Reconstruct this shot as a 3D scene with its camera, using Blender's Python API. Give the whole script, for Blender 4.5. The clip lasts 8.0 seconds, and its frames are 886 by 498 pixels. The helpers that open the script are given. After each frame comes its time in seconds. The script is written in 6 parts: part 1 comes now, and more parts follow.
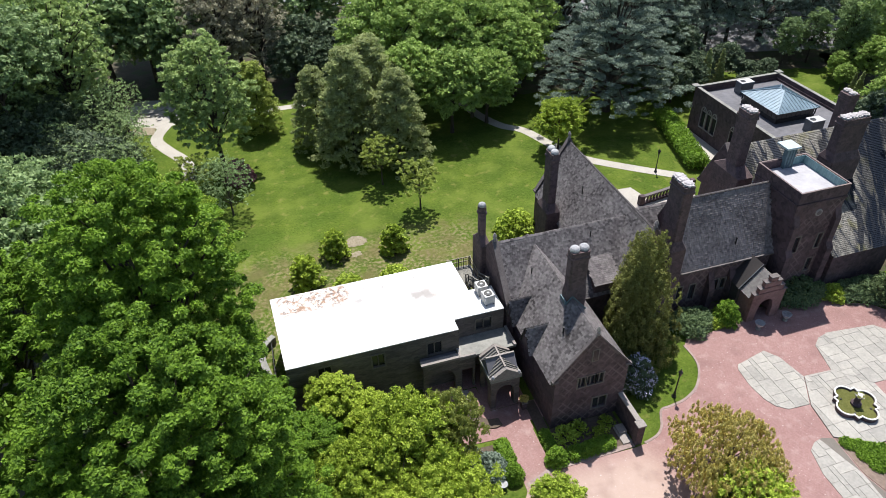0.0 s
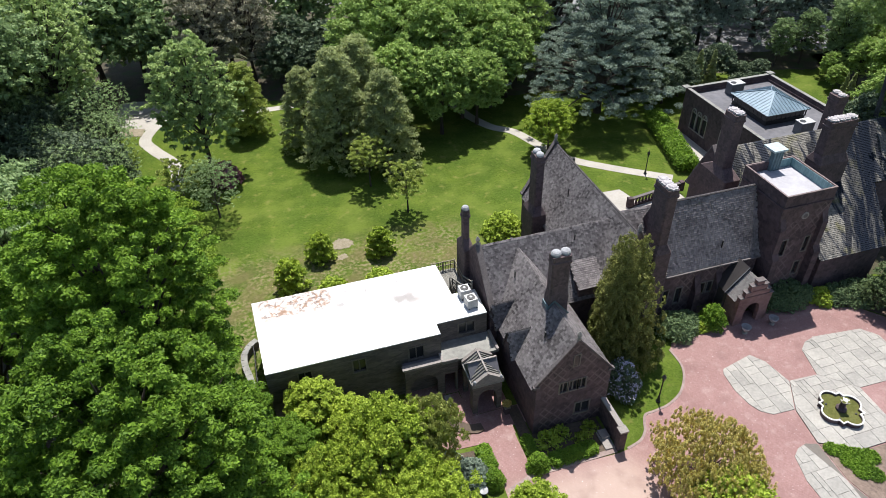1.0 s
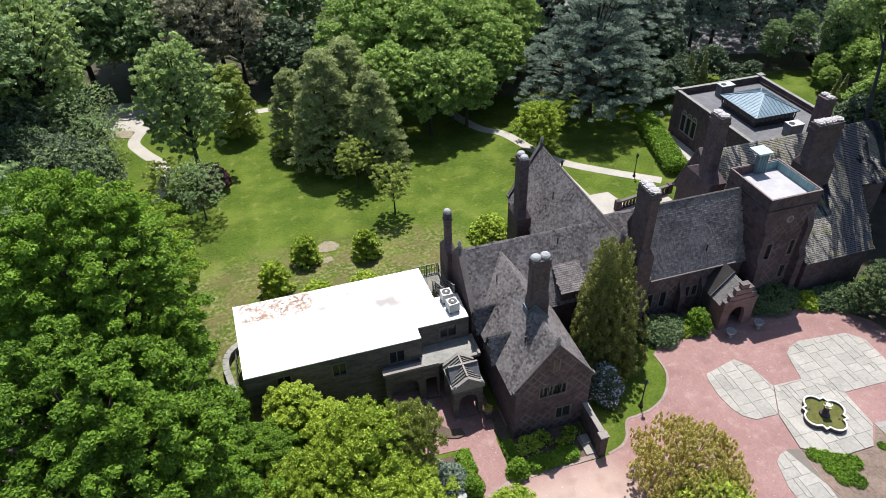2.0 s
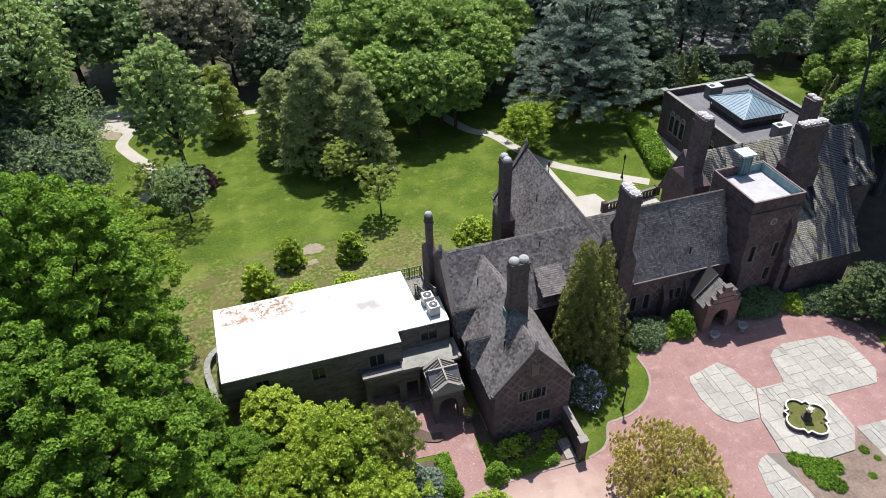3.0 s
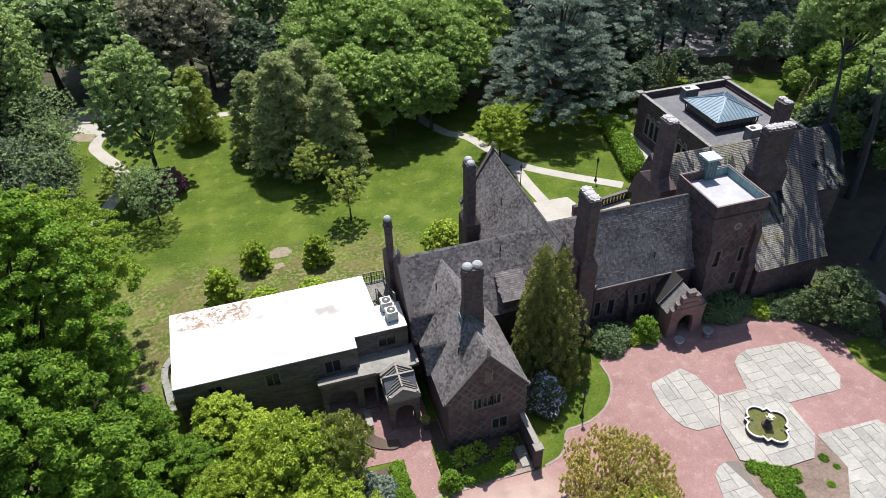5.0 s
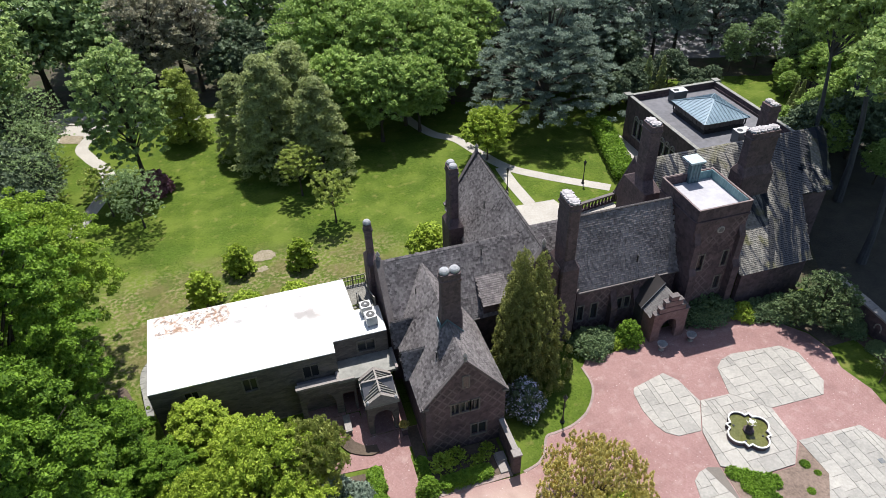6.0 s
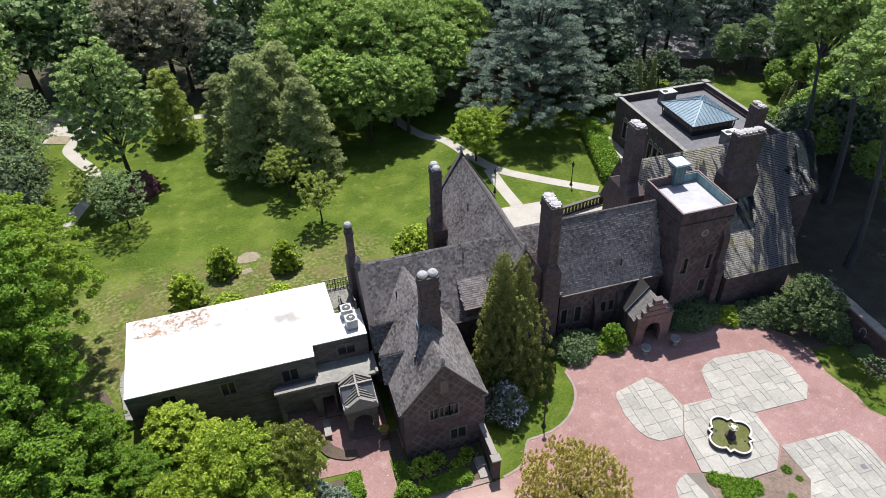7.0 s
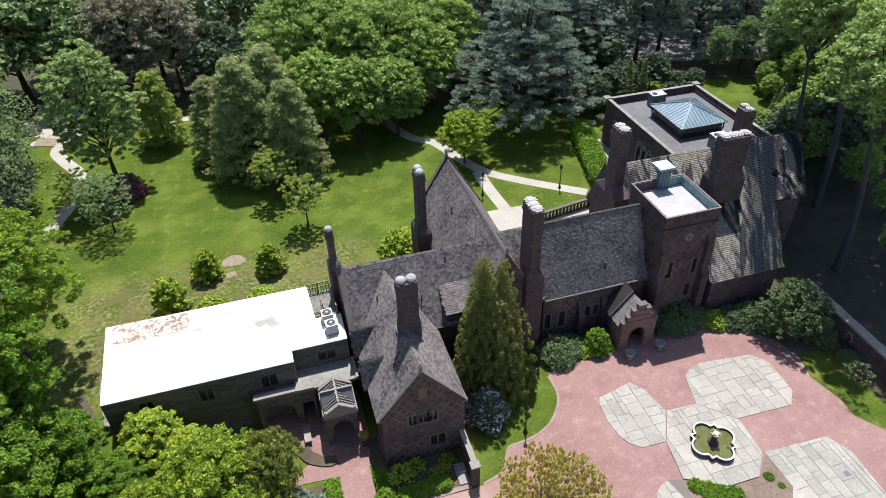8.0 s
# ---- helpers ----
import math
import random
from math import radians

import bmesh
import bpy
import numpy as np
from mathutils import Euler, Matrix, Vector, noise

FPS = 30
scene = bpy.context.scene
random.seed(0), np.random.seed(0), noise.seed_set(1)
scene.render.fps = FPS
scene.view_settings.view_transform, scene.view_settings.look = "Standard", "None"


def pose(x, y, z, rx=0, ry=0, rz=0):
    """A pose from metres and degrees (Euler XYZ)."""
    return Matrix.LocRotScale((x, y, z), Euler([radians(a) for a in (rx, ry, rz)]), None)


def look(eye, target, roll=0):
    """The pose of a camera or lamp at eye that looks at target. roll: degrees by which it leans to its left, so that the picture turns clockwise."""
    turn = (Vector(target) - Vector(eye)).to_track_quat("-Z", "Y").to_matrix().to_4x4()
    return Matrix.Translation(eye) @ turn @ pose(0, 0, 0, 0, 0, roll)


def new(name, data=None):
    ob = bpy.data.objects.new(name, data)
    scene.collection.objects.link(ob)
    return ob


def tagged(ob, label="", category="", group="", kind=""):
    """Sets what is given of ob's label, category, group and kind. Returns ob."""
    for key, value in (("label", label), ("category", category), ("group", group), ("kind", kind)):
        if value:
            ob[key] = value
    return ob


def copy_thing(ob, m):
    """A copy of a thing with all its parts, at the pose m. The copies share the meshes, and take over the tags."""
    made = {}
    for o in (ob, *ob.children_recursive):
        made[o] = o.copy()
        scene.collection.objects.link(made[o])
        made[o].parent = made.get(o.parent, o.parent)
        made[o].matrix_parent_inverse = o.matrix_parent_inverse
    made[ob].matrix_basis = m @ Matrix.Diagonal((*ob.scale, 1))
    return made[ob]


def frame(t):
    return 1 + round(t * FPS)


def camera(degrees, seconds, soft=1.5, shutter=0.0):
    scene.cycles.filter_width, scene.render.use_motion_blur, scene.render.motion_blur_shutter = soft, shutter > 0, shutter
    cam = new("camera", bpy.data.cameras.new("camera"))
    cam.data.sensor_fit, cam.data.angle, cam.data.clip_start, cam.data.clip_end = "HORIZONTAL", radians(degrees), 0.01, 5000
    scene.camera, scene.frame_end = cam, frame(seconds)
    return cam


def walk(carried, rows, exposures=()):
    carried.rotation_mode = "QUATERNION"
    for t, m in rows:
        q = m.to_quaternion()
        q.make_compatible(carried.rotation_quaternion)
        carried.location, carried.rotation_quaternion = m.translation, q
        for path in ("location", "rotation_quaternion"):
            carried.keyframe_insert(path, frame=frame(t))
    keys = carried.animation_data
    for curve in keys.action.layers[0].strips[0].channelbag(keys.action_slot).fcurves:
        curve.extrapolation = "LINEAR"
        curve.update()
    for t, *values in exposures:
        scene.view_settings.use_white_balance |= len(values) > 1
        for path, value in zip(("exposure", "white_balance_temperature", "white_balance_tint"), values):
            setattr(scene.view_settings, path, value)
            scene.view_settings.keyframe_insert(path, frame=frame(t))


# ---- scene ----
cam = camera(67.6, 8.0, soft=0.6)
PATH = [
    (0, (1.985, 2.121, 44.27), (2.419, 3.641, 43.046), -1.8),
    (0.5, (2.771, 2.177, 44.274), (3.204, 3.698, 43.049), -1.8),
    (1, (3.57, 2.215, 44.25), (4.003, 3.735, 43.024), -1.8),
    (1.5, (4.421, 2.184, 44.239), (4.852, 3.705, 43.014), -1.8),
    (3, (6.913, 2.0, 44.244), (7.342, 3.521, 43.019), -1.9),
    (3.5, (7.76, 1.883, 44.219), (8.19, 3.405, 42.994), -1.9),
    (4, (8.618, 1.793, 44.203), (9.047, 3.315, 42.977), -1.8),
    (4.5, (9.505, 1.723, 44.134), (9.935, 3.244, 42.909), -1.8),
    (6, (12.123, 1.663, 43.997), (12.553, 3.186, 42.774), -1.8),
    (6.5, (12.974, 1.678, 43.973), (13.403, 3.201, 42.749), -1.8),
    (7, (13.733, 1.694, 43.969), (14.163, 3.216, 42.744), -1.7),
    (7.5, (14.525, 1.731, 43.957), (14.955, 3.254, 42.734), -1.7),
    (8, (15.371, 1.747, 43.944), (15.8, 3.27, 42.72), -1.7),
]
walk(cam, [(t, look(eye, target, roll)) for t, eye, target, roll in PATH])

# ---- light ----
world = bpy.data.worlds.new("world")
scene.world = world
world.use_nodes = True
wn = world.node_tree.nodes
sky = wn.new("ShaderNodeTexSky")
sky.sky_type = "NISHITA"
sky.sun_disc = False
SUN_TO = Vector((0.16, 0.41, 1.0)).normalized()
sky.sun_elevation = math.asin(SUN_TO.z)
sky.sun_rotation = math.atan2(SUN_TO.x, SUN_TO.y)
wn["Background"].inputs[1].default_value = 0.11
world.node_tree.links.new(sky.outputs[0], wn["Background"].inputs[0])
sun = new("sun", bpy.data.lights.new("sun", "SUN"))
sun.data.energy, sun.data.angle, sun.data.color = 4.9, radians(0.53), (1.0, 0.97, 0.935)
sun.matrix_world = look(Vector((30, 50, 80)) + SUN_TO * 60, (30, 50, 80))
scene.view_settings.exposure = 0.55


# ---- materials ----
def material(name, low, high, scale=1.0, fine=12.0, rough=0.85, bump=0.3, dist=0.02, island=0.0, per_object=0.0,
             metal=0.0, patch=None, patch_scale=0.15, patch_at=(0.5, 0.62), translucent=0.0, stretch=(1, 1, 1), cells=0.0, cell_amount=0.5):
    """Two scales of noise between two colours, with optional piece-to-piece change and stains of a third colour."""
    m = bpy.data.materials.new(name)
    m.use_nodes = True
    nt = m.node_tree
    n, l = nt.nodes, nt.links
    bs = n["Principled BSDF"]
    geo = n.new("ShaderNodeNewGeometry")
    mp = n.new("ShaderNodeMapping")
    mp.inputs["Scale"].default_value = stretch
    l.new(geo.outputs["Position"], mp.inputs[0])
    big, small = n.new("ShaderNodeTexNoise"), n.new("ShaderNodeTexNoise")
    big.inputs["Scale"].default_value, small.inputs["Scale"].default_value = scale, fine
    big.inputs["Detail"].default_value, small.inputs["Detail"].default_value = 4, 5
    l.new(mp.outputs[0], big.inputs[0]), l.new(mp.outputs[0], small.inputs[0])
    add = n.new("ShaderNodeMath")
    add.operation = "ADD"
    l.new(big.outputs["Fac"], add.inputs[0]), l.new(small.outputs["Fac"], add.inputs[1])
    value = add.outputs[0]
    for amount, node, socket in ((island, geo, "Random Per Island"), (per_object, n.new("ShaderNodeObjectInfo"), "Random")):
        if amount:
            k = n.new("ShaderNodeMath")
            k.operation = "MULTIPLY_ADD"
            k.inputs[1].default_value = amount
            l.new(node.outputs[socket], k.inputs[0]), l.new(value, k.inputs[2])
            value = k.outputs[0]
    if cells:
        vo, sp, k = n.new("ShaderNodeTexVoronoi"), n.new("ShaderNodeSeparateColor"), n.new("ShaderNodeMath")
        vo.inputs["Scale"].default_value = cells
        l.new(mp.outputs[0], vo.inputs["Vector"]), l.new(vo.outputs["Color"], sp.inputs[0])
        k.operation = "MULTIPLY_ADD"
        k.inputs[1].default_value = cell_amount
        l.new(sp.outputs[0], k.inputs[0]), l.new(value, k.inputs[2])
        value = k.outputs[0]
    top = 1.35 + island + per_object + (cell_amount if cells else 0)
    rng = n.new("ShaderNodeMapRange")
    rng.inputs["From Min"].default_value, rng.inputs["From Max"].default_value = 0.65, top
    l.new(value, rng.inputs["Value"])
    mix = n.new("ShaderNodeMix")
    mix.data_type = "RGBA"
    mix.inputs["A"].default_value, mix.inputs["B"].default_value = (*low, 1), (*high, 1)
    l.new(rng.outputs[0], mix.inputs["Factor"])
    colour = mix.outputs["Result"]
    if patch:
        pn = n.new("ShaderNodeTexNoise")
        pn.inputs["Scale"].default_value, pn.inputs["Detail"].default_value = patch_scale, 6
        l.new(mp.outputs[0], pn.inputs[0])
        pr = n.new("ShaderNodeMapRange")
        pr.inputs["From Min"].default_value, pr.inputs["From Max"].default_value = patch_at
        l.new(pn.outputs["Fac"], pr.inputs["Value"])
        pm = n.new("ShaderNodeMix")
        pm.data_type = "RGBA"
        pm.inputs["B"].default_value = (*patch, 1)
        l.new(pr.outputs[0], pm.inputs["Factor"]), l.new(colour, pm.inputs["A"])
        colour = pm.outputs["Result"]
    l.new(colour, bs.inputs["Base Color"])
    bs.inputs["Roughness"].default_value, bs.inputs["Metallic"].default_value = rough, metal
    if bump:
        b = n.new("ShaderNodeBump")
        b.inputs["Strength"].default_value, b.inputs["Distance"].default_value = bump, dist
        l.new(add.outputs[0], b.inputs["Height"]), l.new(b.outputs[0], bs.inputs["Normal"])
    if translucent:
        tr, ms = n.new("ShaderNodeBsdfTranslucent"), n.new("ShaderNodeMixShader")
        l.new(colour, tr.inputs[0])
        ms.inputs[0].default_value = translucent
        l.new(bs.outputs[0], ms.inputs[1]), l.new(tr.outputs[0], ms.inputs[2])
        l.new(ms.outputs[0], n["Material Output"].inputs[0])
    return m


def maths(m, op, a, b=None):
    """A Math node on two sockets or numbers."""
    k = m.node_tree.nodes.new("ShaderNodeMath")
    k.operation = op
    for i, q in enumerate((a, b)):
        if isinstance(q, (int, float)):
            k.inputs[i].default_value = q
        elif q is not None:
            m.node_tree.links.new(q, k.inputs[i])
    return k.outputs[0]


def place(m):
    """The sockets x, y, z of the surface point."""
    n, l = m.node_tree.nodes, m.node_tree.links
    g, sp = n.new("ShaderNodeNewGeometry"), n.new("ShaderNodeSeparateXYZ")
    l.new(g.outputs["Position"], sp.inputs[0])
    return sp.outputs[0], sp.outputs[1], sp.outputs[2], g.outputs["Position"]


def ramp(m, socket, lo, hi):
    r = m.node_tree.nodes.new("ShaderNodeMapRange")
    r.interpolation_type = "SMOOTHSTEP"
    r.inputs["From Min"].default_value, r.inputs["From Max"].default_value = lo, hi
    m.node_tree.links.new(socket, r.inputs["Value"])
    return r.outputs[0]


def speckle(m, scale, lo, hi, detail=6.0):
    n = m.node_tree.nodes.new("ShaderNodeTexNoise")
    n.inputs["Scale"].default_value, n.inputs["Detail"].default_value = scale, detail
    m.node_tree.links.new(place(m)[3], n.inputs["Vector"])
    return ramp(m, n.outputs["Fac"], lo, hi)


def region(m, x0, x1, y0, y1, soft):
    """1 inside a stretch of the plan, fading over soft metres."""
    x, y, _, _ = place(m)
    out = maths(m, "MULTIPLY", ramp(m, x, x0, x0 + soft), ramp(m, x, x1, x1 - soft))
    return maths(m, "MULTIPLY", out, maths(m, "MULTIPLY", ramp(m, y, y0, y0 + soft), ramp(m, y, y1, y1 - soft)))


def overlay(m, colour, fac):
    """Lays a colour over the base colour where fac is 1."""
    n, l = m.node_tree.nodes, m.node_tree.links
    bs = n["Principled BSDF"]
    old = bs.inputs["Base Color"].links[0].from_socket
    mx = n.new("ShaderNodeMix")
    mx.data_type = "RGBA"
    mx.inputs["B"].default_value = (*colour, 1)
    l.new(fac, mx.inputs["Factor"]), l.new(old, mx.inputs["A"]), l.new(mx.outputs["Result"], bs.inputs["Base Color"])


def lattice(m, pitch=0.62, width=0.1, strength=0.45, colour=(0.2, 0.16, 0.148)):
    """A diaper pattern of pale brick lozenges in the wall."""
    x, y, z, _ = place(m)
    u = maths(m, "ADD", x, y)
    lines = []
    for op in ("ADD", "SUBTRACT"):
        a = maths(m, "DIVIDE", maths(m, op, u, maths(m, "MULTIPLY", z, 0.85)), pitch)
        lines.append(ramp(m, maths(m, "PINGPONG", a, 0.5), width + 0.04, width - 0.02))
    f = maths(m, "MULTIPLY", maths(m, "MAXIMUM", *lines), speckle(m, 0.7, 0.4, 0.6))
    overlay(m, colour, maths(m, "MULTIPLY", f, strength))


def bricks(m, width, row, dark, strength):
    """Thin darker joints between paving bricks."""
    n, l = m.node_tree.nodes, m.node_tree.links
    b = n.new("ShaderNodeTexBrick")
    b.inputs["Scale"].default_value = 1.0
    b.inputs["Brick Width"].default_value, b.inputs["Row Height"].default_value = width, row
    b.inputs["Mortar Size"].default_value = 0.012
    l.new(place(m)[3], b.inputs["Vector"])
    overlay(m, dark, maths(m, "MULTIPLY", b.outputs["Fac"], strength))


def leafy(name, low, high, translucent=0.45):
    m = material(name, low, high, scale=0.25, fine=1.3, rough=0.55, bump=0, island=0.9, per_object=0.3, translucent=translucent)
    m.node_tree.nodes["Principled BSDF"].inputs["Specular IOR Level"].default_value = 0.14
    m.node_tree.nodes["Principled BSDF"].inputs["Roughness"].default_value = 0.55
    return m


M_GRASS = material("grass", (0.0438, 0.071, 0.0108), (0.081, 0.128, 0.0183), 0.12, 2.6, 0.9, 0.7, 0.06, patch=(0.103, 0.142, 0.0195), patch_scale=0.3, patch_at=(0.42, 0.8))
M_GRASS.node_tree.nodes["Principled BSDF"].inputs["Specular IOR Level"].default_value = 0.05
overlay(M_GRASS, (0.0219, 0.043, 0.00575), maths(M_GRASS, "MULTIPLY", speckle(M_GRASS, 5.5, 0.5, 0.68), 0.65))
overlay(M_GRASS, (0.0278, 0.052, 0.007), maths(M_GRASS, "MULTIPLY", speckle(M_GRASS, 0.7, 0.54, 0.74), 0.35))
overlay(M_GRASS, (0.128, 0.165, 0.0295), maths(M_GRASS, "MULTIPLY", speckle(M_GRASS, 0.22, 0.45, 0.68, 10), 0.6))
overlay(M_GRASS, (0.203, 0.19, 0.0582), maths(M_GRASS, "MULTIPLY", speckle(M_GRASS, 0.9, 0.56, 0.74, 12), 0.5))
overlay(M_GRASS, (0.138, 0.165, 0.0395), maths(M_GRASS, "MULTIPLY", speckle(M_GRASS, 3.4, 0.56, 0.7), 0.45))
overlay(M_GRASS, (0.209, 0.18, 0.0958), maths(M_GRASS, "MULTIPLY", maths(M_GRASS, "MULTIPLY", speckle(M_GRASS, 2.6, 0.42, 0.66, 14), speckle(M_GRASS, 0.3, 0.3, 0.5, 6)), maths(M_GRASS, "MULTIPLY", region(M_GRASS, -12, 26, 42, 64, 6), 1.0)))
overlay(M_GRASS, (0.0299, 0.055, 0.00825), maths(M_GRASS, "MULTIPLY", speckle(M_GRASS, 2.2, 0.52, 0.66, 8), maths(M_GRASS, "MULTIPLY", region(M_GRASS, -9, 24, 46, 63, 6), 0.5)))
overlay(M_GRASS, (0.134, 0.108, 0.052), maths(M_GRASS, "MULTIPLY", speckle(M_GRASS, 0.38, 0.42, 0.64, 12), maths(M_GRASS, "MULTIPLY", region(M_GRASS, -8, 25, 45, 65, 5), 0.6)))
M_STONE = material("rubble_stone", (0.03, 0.0195, 0.0235), (0.128, 0.086, 0.09), 0.5, 3.2, 0.9, 0.7, 0.05, cells=2.6)
M_STONE_LIGHT = material("pale_stone", (0.187, 0.166, 0.151), (0.302, 0.274, 0.252), 0.6, 6, 0.85, 0.4)
M_GREYSTONE = material("grey_wall_stone", (0.052, 0.044, 0.041), (0.175, 0.148, 0.13), 0.5, 4, 0.9, 0.6, 0.04, stretch=(0.6, 0.6, 1.6), cells=2.2)
M_SLATE = material("slate", (0.022, 0.0185, 0.0205), (0.237, 0.216, 0.217), 0.35, 3, 0.75, 0.3, island=0.7)
M_SLATE_RED = material("russet_slate", (0.02, 0.0165, 0.017), (0.242, 0.22, 0.219), 0.4, 3, 0.72, 0.3, island=0.65)
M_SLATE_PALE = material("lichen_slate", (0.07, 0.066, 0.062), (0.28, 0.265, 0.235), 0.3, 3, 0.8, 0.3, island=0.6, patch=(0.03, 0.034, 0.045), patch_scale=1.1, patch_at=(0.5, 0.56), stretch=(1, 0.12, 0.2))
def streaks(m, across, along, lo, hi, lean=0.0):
    """Runs of stain and of painted shade down a slope that falls along y, leaning in plan by so much."""
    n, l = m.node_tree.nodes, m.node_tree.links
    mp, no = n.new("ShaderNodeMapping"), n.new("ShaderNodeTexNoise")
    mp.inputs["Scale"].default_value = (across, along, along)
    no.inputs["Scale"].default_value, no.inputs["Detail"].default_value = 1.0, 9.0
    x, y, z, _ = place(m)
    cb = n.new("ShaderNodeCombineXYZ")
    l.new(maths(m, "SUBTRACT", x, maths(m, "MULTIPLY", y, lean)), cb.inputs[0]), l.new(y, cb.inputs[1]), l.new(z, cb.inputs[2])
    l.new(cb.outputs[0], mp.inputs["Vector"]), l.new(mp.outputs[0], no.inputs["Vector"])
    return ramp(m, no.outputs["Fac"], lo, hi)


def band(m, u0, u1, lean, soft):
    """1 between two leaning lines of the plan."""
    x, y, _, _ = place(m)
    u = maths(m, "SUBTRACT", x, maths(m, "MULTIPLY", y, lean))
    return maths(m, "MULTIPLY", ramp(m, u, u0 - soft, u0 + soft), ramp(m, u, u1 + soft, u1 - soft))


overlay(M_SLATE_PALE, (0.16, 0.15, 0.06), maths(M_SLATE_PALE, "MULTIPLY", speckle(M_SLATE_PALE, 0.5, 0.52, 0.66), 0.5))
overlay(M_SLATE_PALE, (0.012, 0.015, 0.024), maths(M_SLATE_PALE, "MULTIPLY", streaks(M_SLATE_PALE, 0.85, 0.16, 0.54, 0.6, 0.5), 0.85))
# dark blue leaning band: tree shade painted into the slate, broken by streaks
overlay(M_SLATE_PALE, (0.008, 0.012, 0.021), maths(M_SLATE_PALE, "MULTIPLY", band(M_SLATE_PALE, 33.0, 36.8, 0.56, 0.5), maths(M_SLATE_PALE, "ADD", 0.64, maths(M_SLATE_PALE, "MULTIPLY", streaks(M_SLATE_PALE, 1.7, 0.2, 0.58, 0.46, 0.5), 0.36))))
# slate lightened in colour to make up for grazing sun on the hall's front slope
M_SLATE_HALL = material("lightened_slate", (0.06, 0.053, 0.054), (0.285, 0.255, 0.252), 0.5, 3, 0.8, 0.3, island=0.35)
for m in (M_SLATE, M_SLATE_HALL, M_SLATE_RED, M_SLATE_PALE):
    m.node_tree.nodes["Principled BSDF"].inputs["Specular IOR Level"].default_value = 0.2
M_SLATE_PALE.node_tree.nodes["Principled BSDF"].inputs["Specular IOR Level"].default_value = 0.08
M_UNDER = material("roof_boarding", (0.0216, 0.0194, 0.0194), (0.0432, 0.036, 0.036), bump=0)
M_COPING = material("coping_stone", (0.075, 0.064, 0.063), (0.16, 0.138, 0.135), 0.8, 6, 0.85, 0.4)
M_BRICK = material("chimney_brick", (0.0347, 0.0252, 0.0291), (0.134, 0.0907, 0.091), 0.8, 7, 0.85, 0.5, cells=4.0)
M_POT = material("chimney_cap", (0.238, 0.238, 0.245), (0.432, 0.432, 0.439), 1.2, 5, 0.8, 0.4)
M_CAPSTONE = material("mortared_cap", (0.24, 0.22, 0.225), (0.5, 0.47, 0.475), 2.5, 9, 0.85, 0.5)
M_WHITE = material("white_roof", (0.56, 0.55, 0.535), (0.64, 0.63, 0.61), 0.3, 2, 0.6, 0.1)
def cracks(m, scale, lo, hi):
    """1 along the edges of irregular cells."""
    n = m.node_tree.nodes.new("ShaderNodeTexVoronoi")
    n.feature = "DISTANCE_TO_EDGE"
    n.inputs["Scale"].default_value = scale
    m.node_tree.links.new(place(m)[3], n.inputs["Vector"])
    return ramp(m, n.outputs["Distance"], hi, lo)


RUST = maths(M_WHITE, "MULTIPLY", region(M_WHITE, -0.9, 6.6, 44.3, 48.2, 1.3), speckle(M_WHITE, 0.9, 0.3, 0.5, 8))
overlay(M_WHITE, (0.36, 0.25, 0.17), maths(M_WHITE, "MULTIPLY", RUST, maths(M_WHITE, "MULTIPLY", speckle(M_WHITE, 1.8, 0.35, 0.65), 0.7)))
overlay(M_WHITE, (0.25, 0.135, 0.075), maths(M_WHITE, "MULTIPLY", RUST, maths(M_WHITE, "MULTIPLY", cracks(M_WHITE, 1.5, 0.03, 0.2), speckle(M_WHITE, 2.2, 0.35, 0.6))))
overlay(M_WHITE, (0.14, 0.1, 0.085), maths(M_WHITE, "MULTIPLY", RUST, speckle(M_WHITE, 4.5, 0.52, 0.64)))
overlay(M_WHITE, (0.2, 0.175, 0.16), maths(M_WHITE, "MULTIPLY", region(M_WHITE, 9.6, 14.8, 42.3, 45.6, 1.5), maths(M_WHITE, "MULTIPLY", speckle(M_WHITE, 0.6, 0.38, 0.6, 10), 0.8)))
overlay(M_WHITE, (0.14, 0.12, 0.11), maths(M_WHITE, "MULTIPLY", region(M_WHITE, 5.2, 13.6, 43.6, 47.6, 1.3), maths(M_WHITE, "MULTIPLY", speckle(M_WHITE, 1.3, 0.52, 0.68, 12), 0.6)))
overlay(M_WHITE, (0.4, 0.33, 0.28), maths(M_WHITE, "MULTIPLY", speckle(M_WHITE, 0.4, 0.52, 0.75, 8), 0.4))
M_COPPER = material("verdigris_copper", (0.072, 0.122, 0.137), (0.144, 0.216, 0.238), 0.5, 3, 0.55, 0.2, metal=0.2)
M_LEAD = material("grey_roofing", (0.075, 0.074, 0.084), (0.135, 0.133, 0.148), 0.25, 2, 0.7, 0.2)
overlay(M_LEAD, (0.19, 0.175, 0.18), maths(M_LEAD, "MULTIPLY", speckle(M_LEAD, 0.35, 0.55, 0.75), 0.6))
M_PAVER = material("red_pavers", (0.2, 0.104, 0.095), (0.32, 0.192, 0.178), 0.25, 9, 0.85, 0.3, cells=7.0, cell_amount=0.25)
bricks(M_PAVER, 0.22, 0.11, (0.11, 0.06, 0.055), 0.2)
overlay(M_PAVER, (0.44, 0.34, 0.28), maths(M_PAVER, "MULTIPLY", region(M_PAVER, 2, 27.5, 8, 29.2, 3.5), 0.7))
overlay(M_PAVER, (0.42, 0.32, 0.29), maths(M_PAVER, "MULTIPLY", speckle(M_PAVER, 1.2, 0.5, 0.8), 0.4))
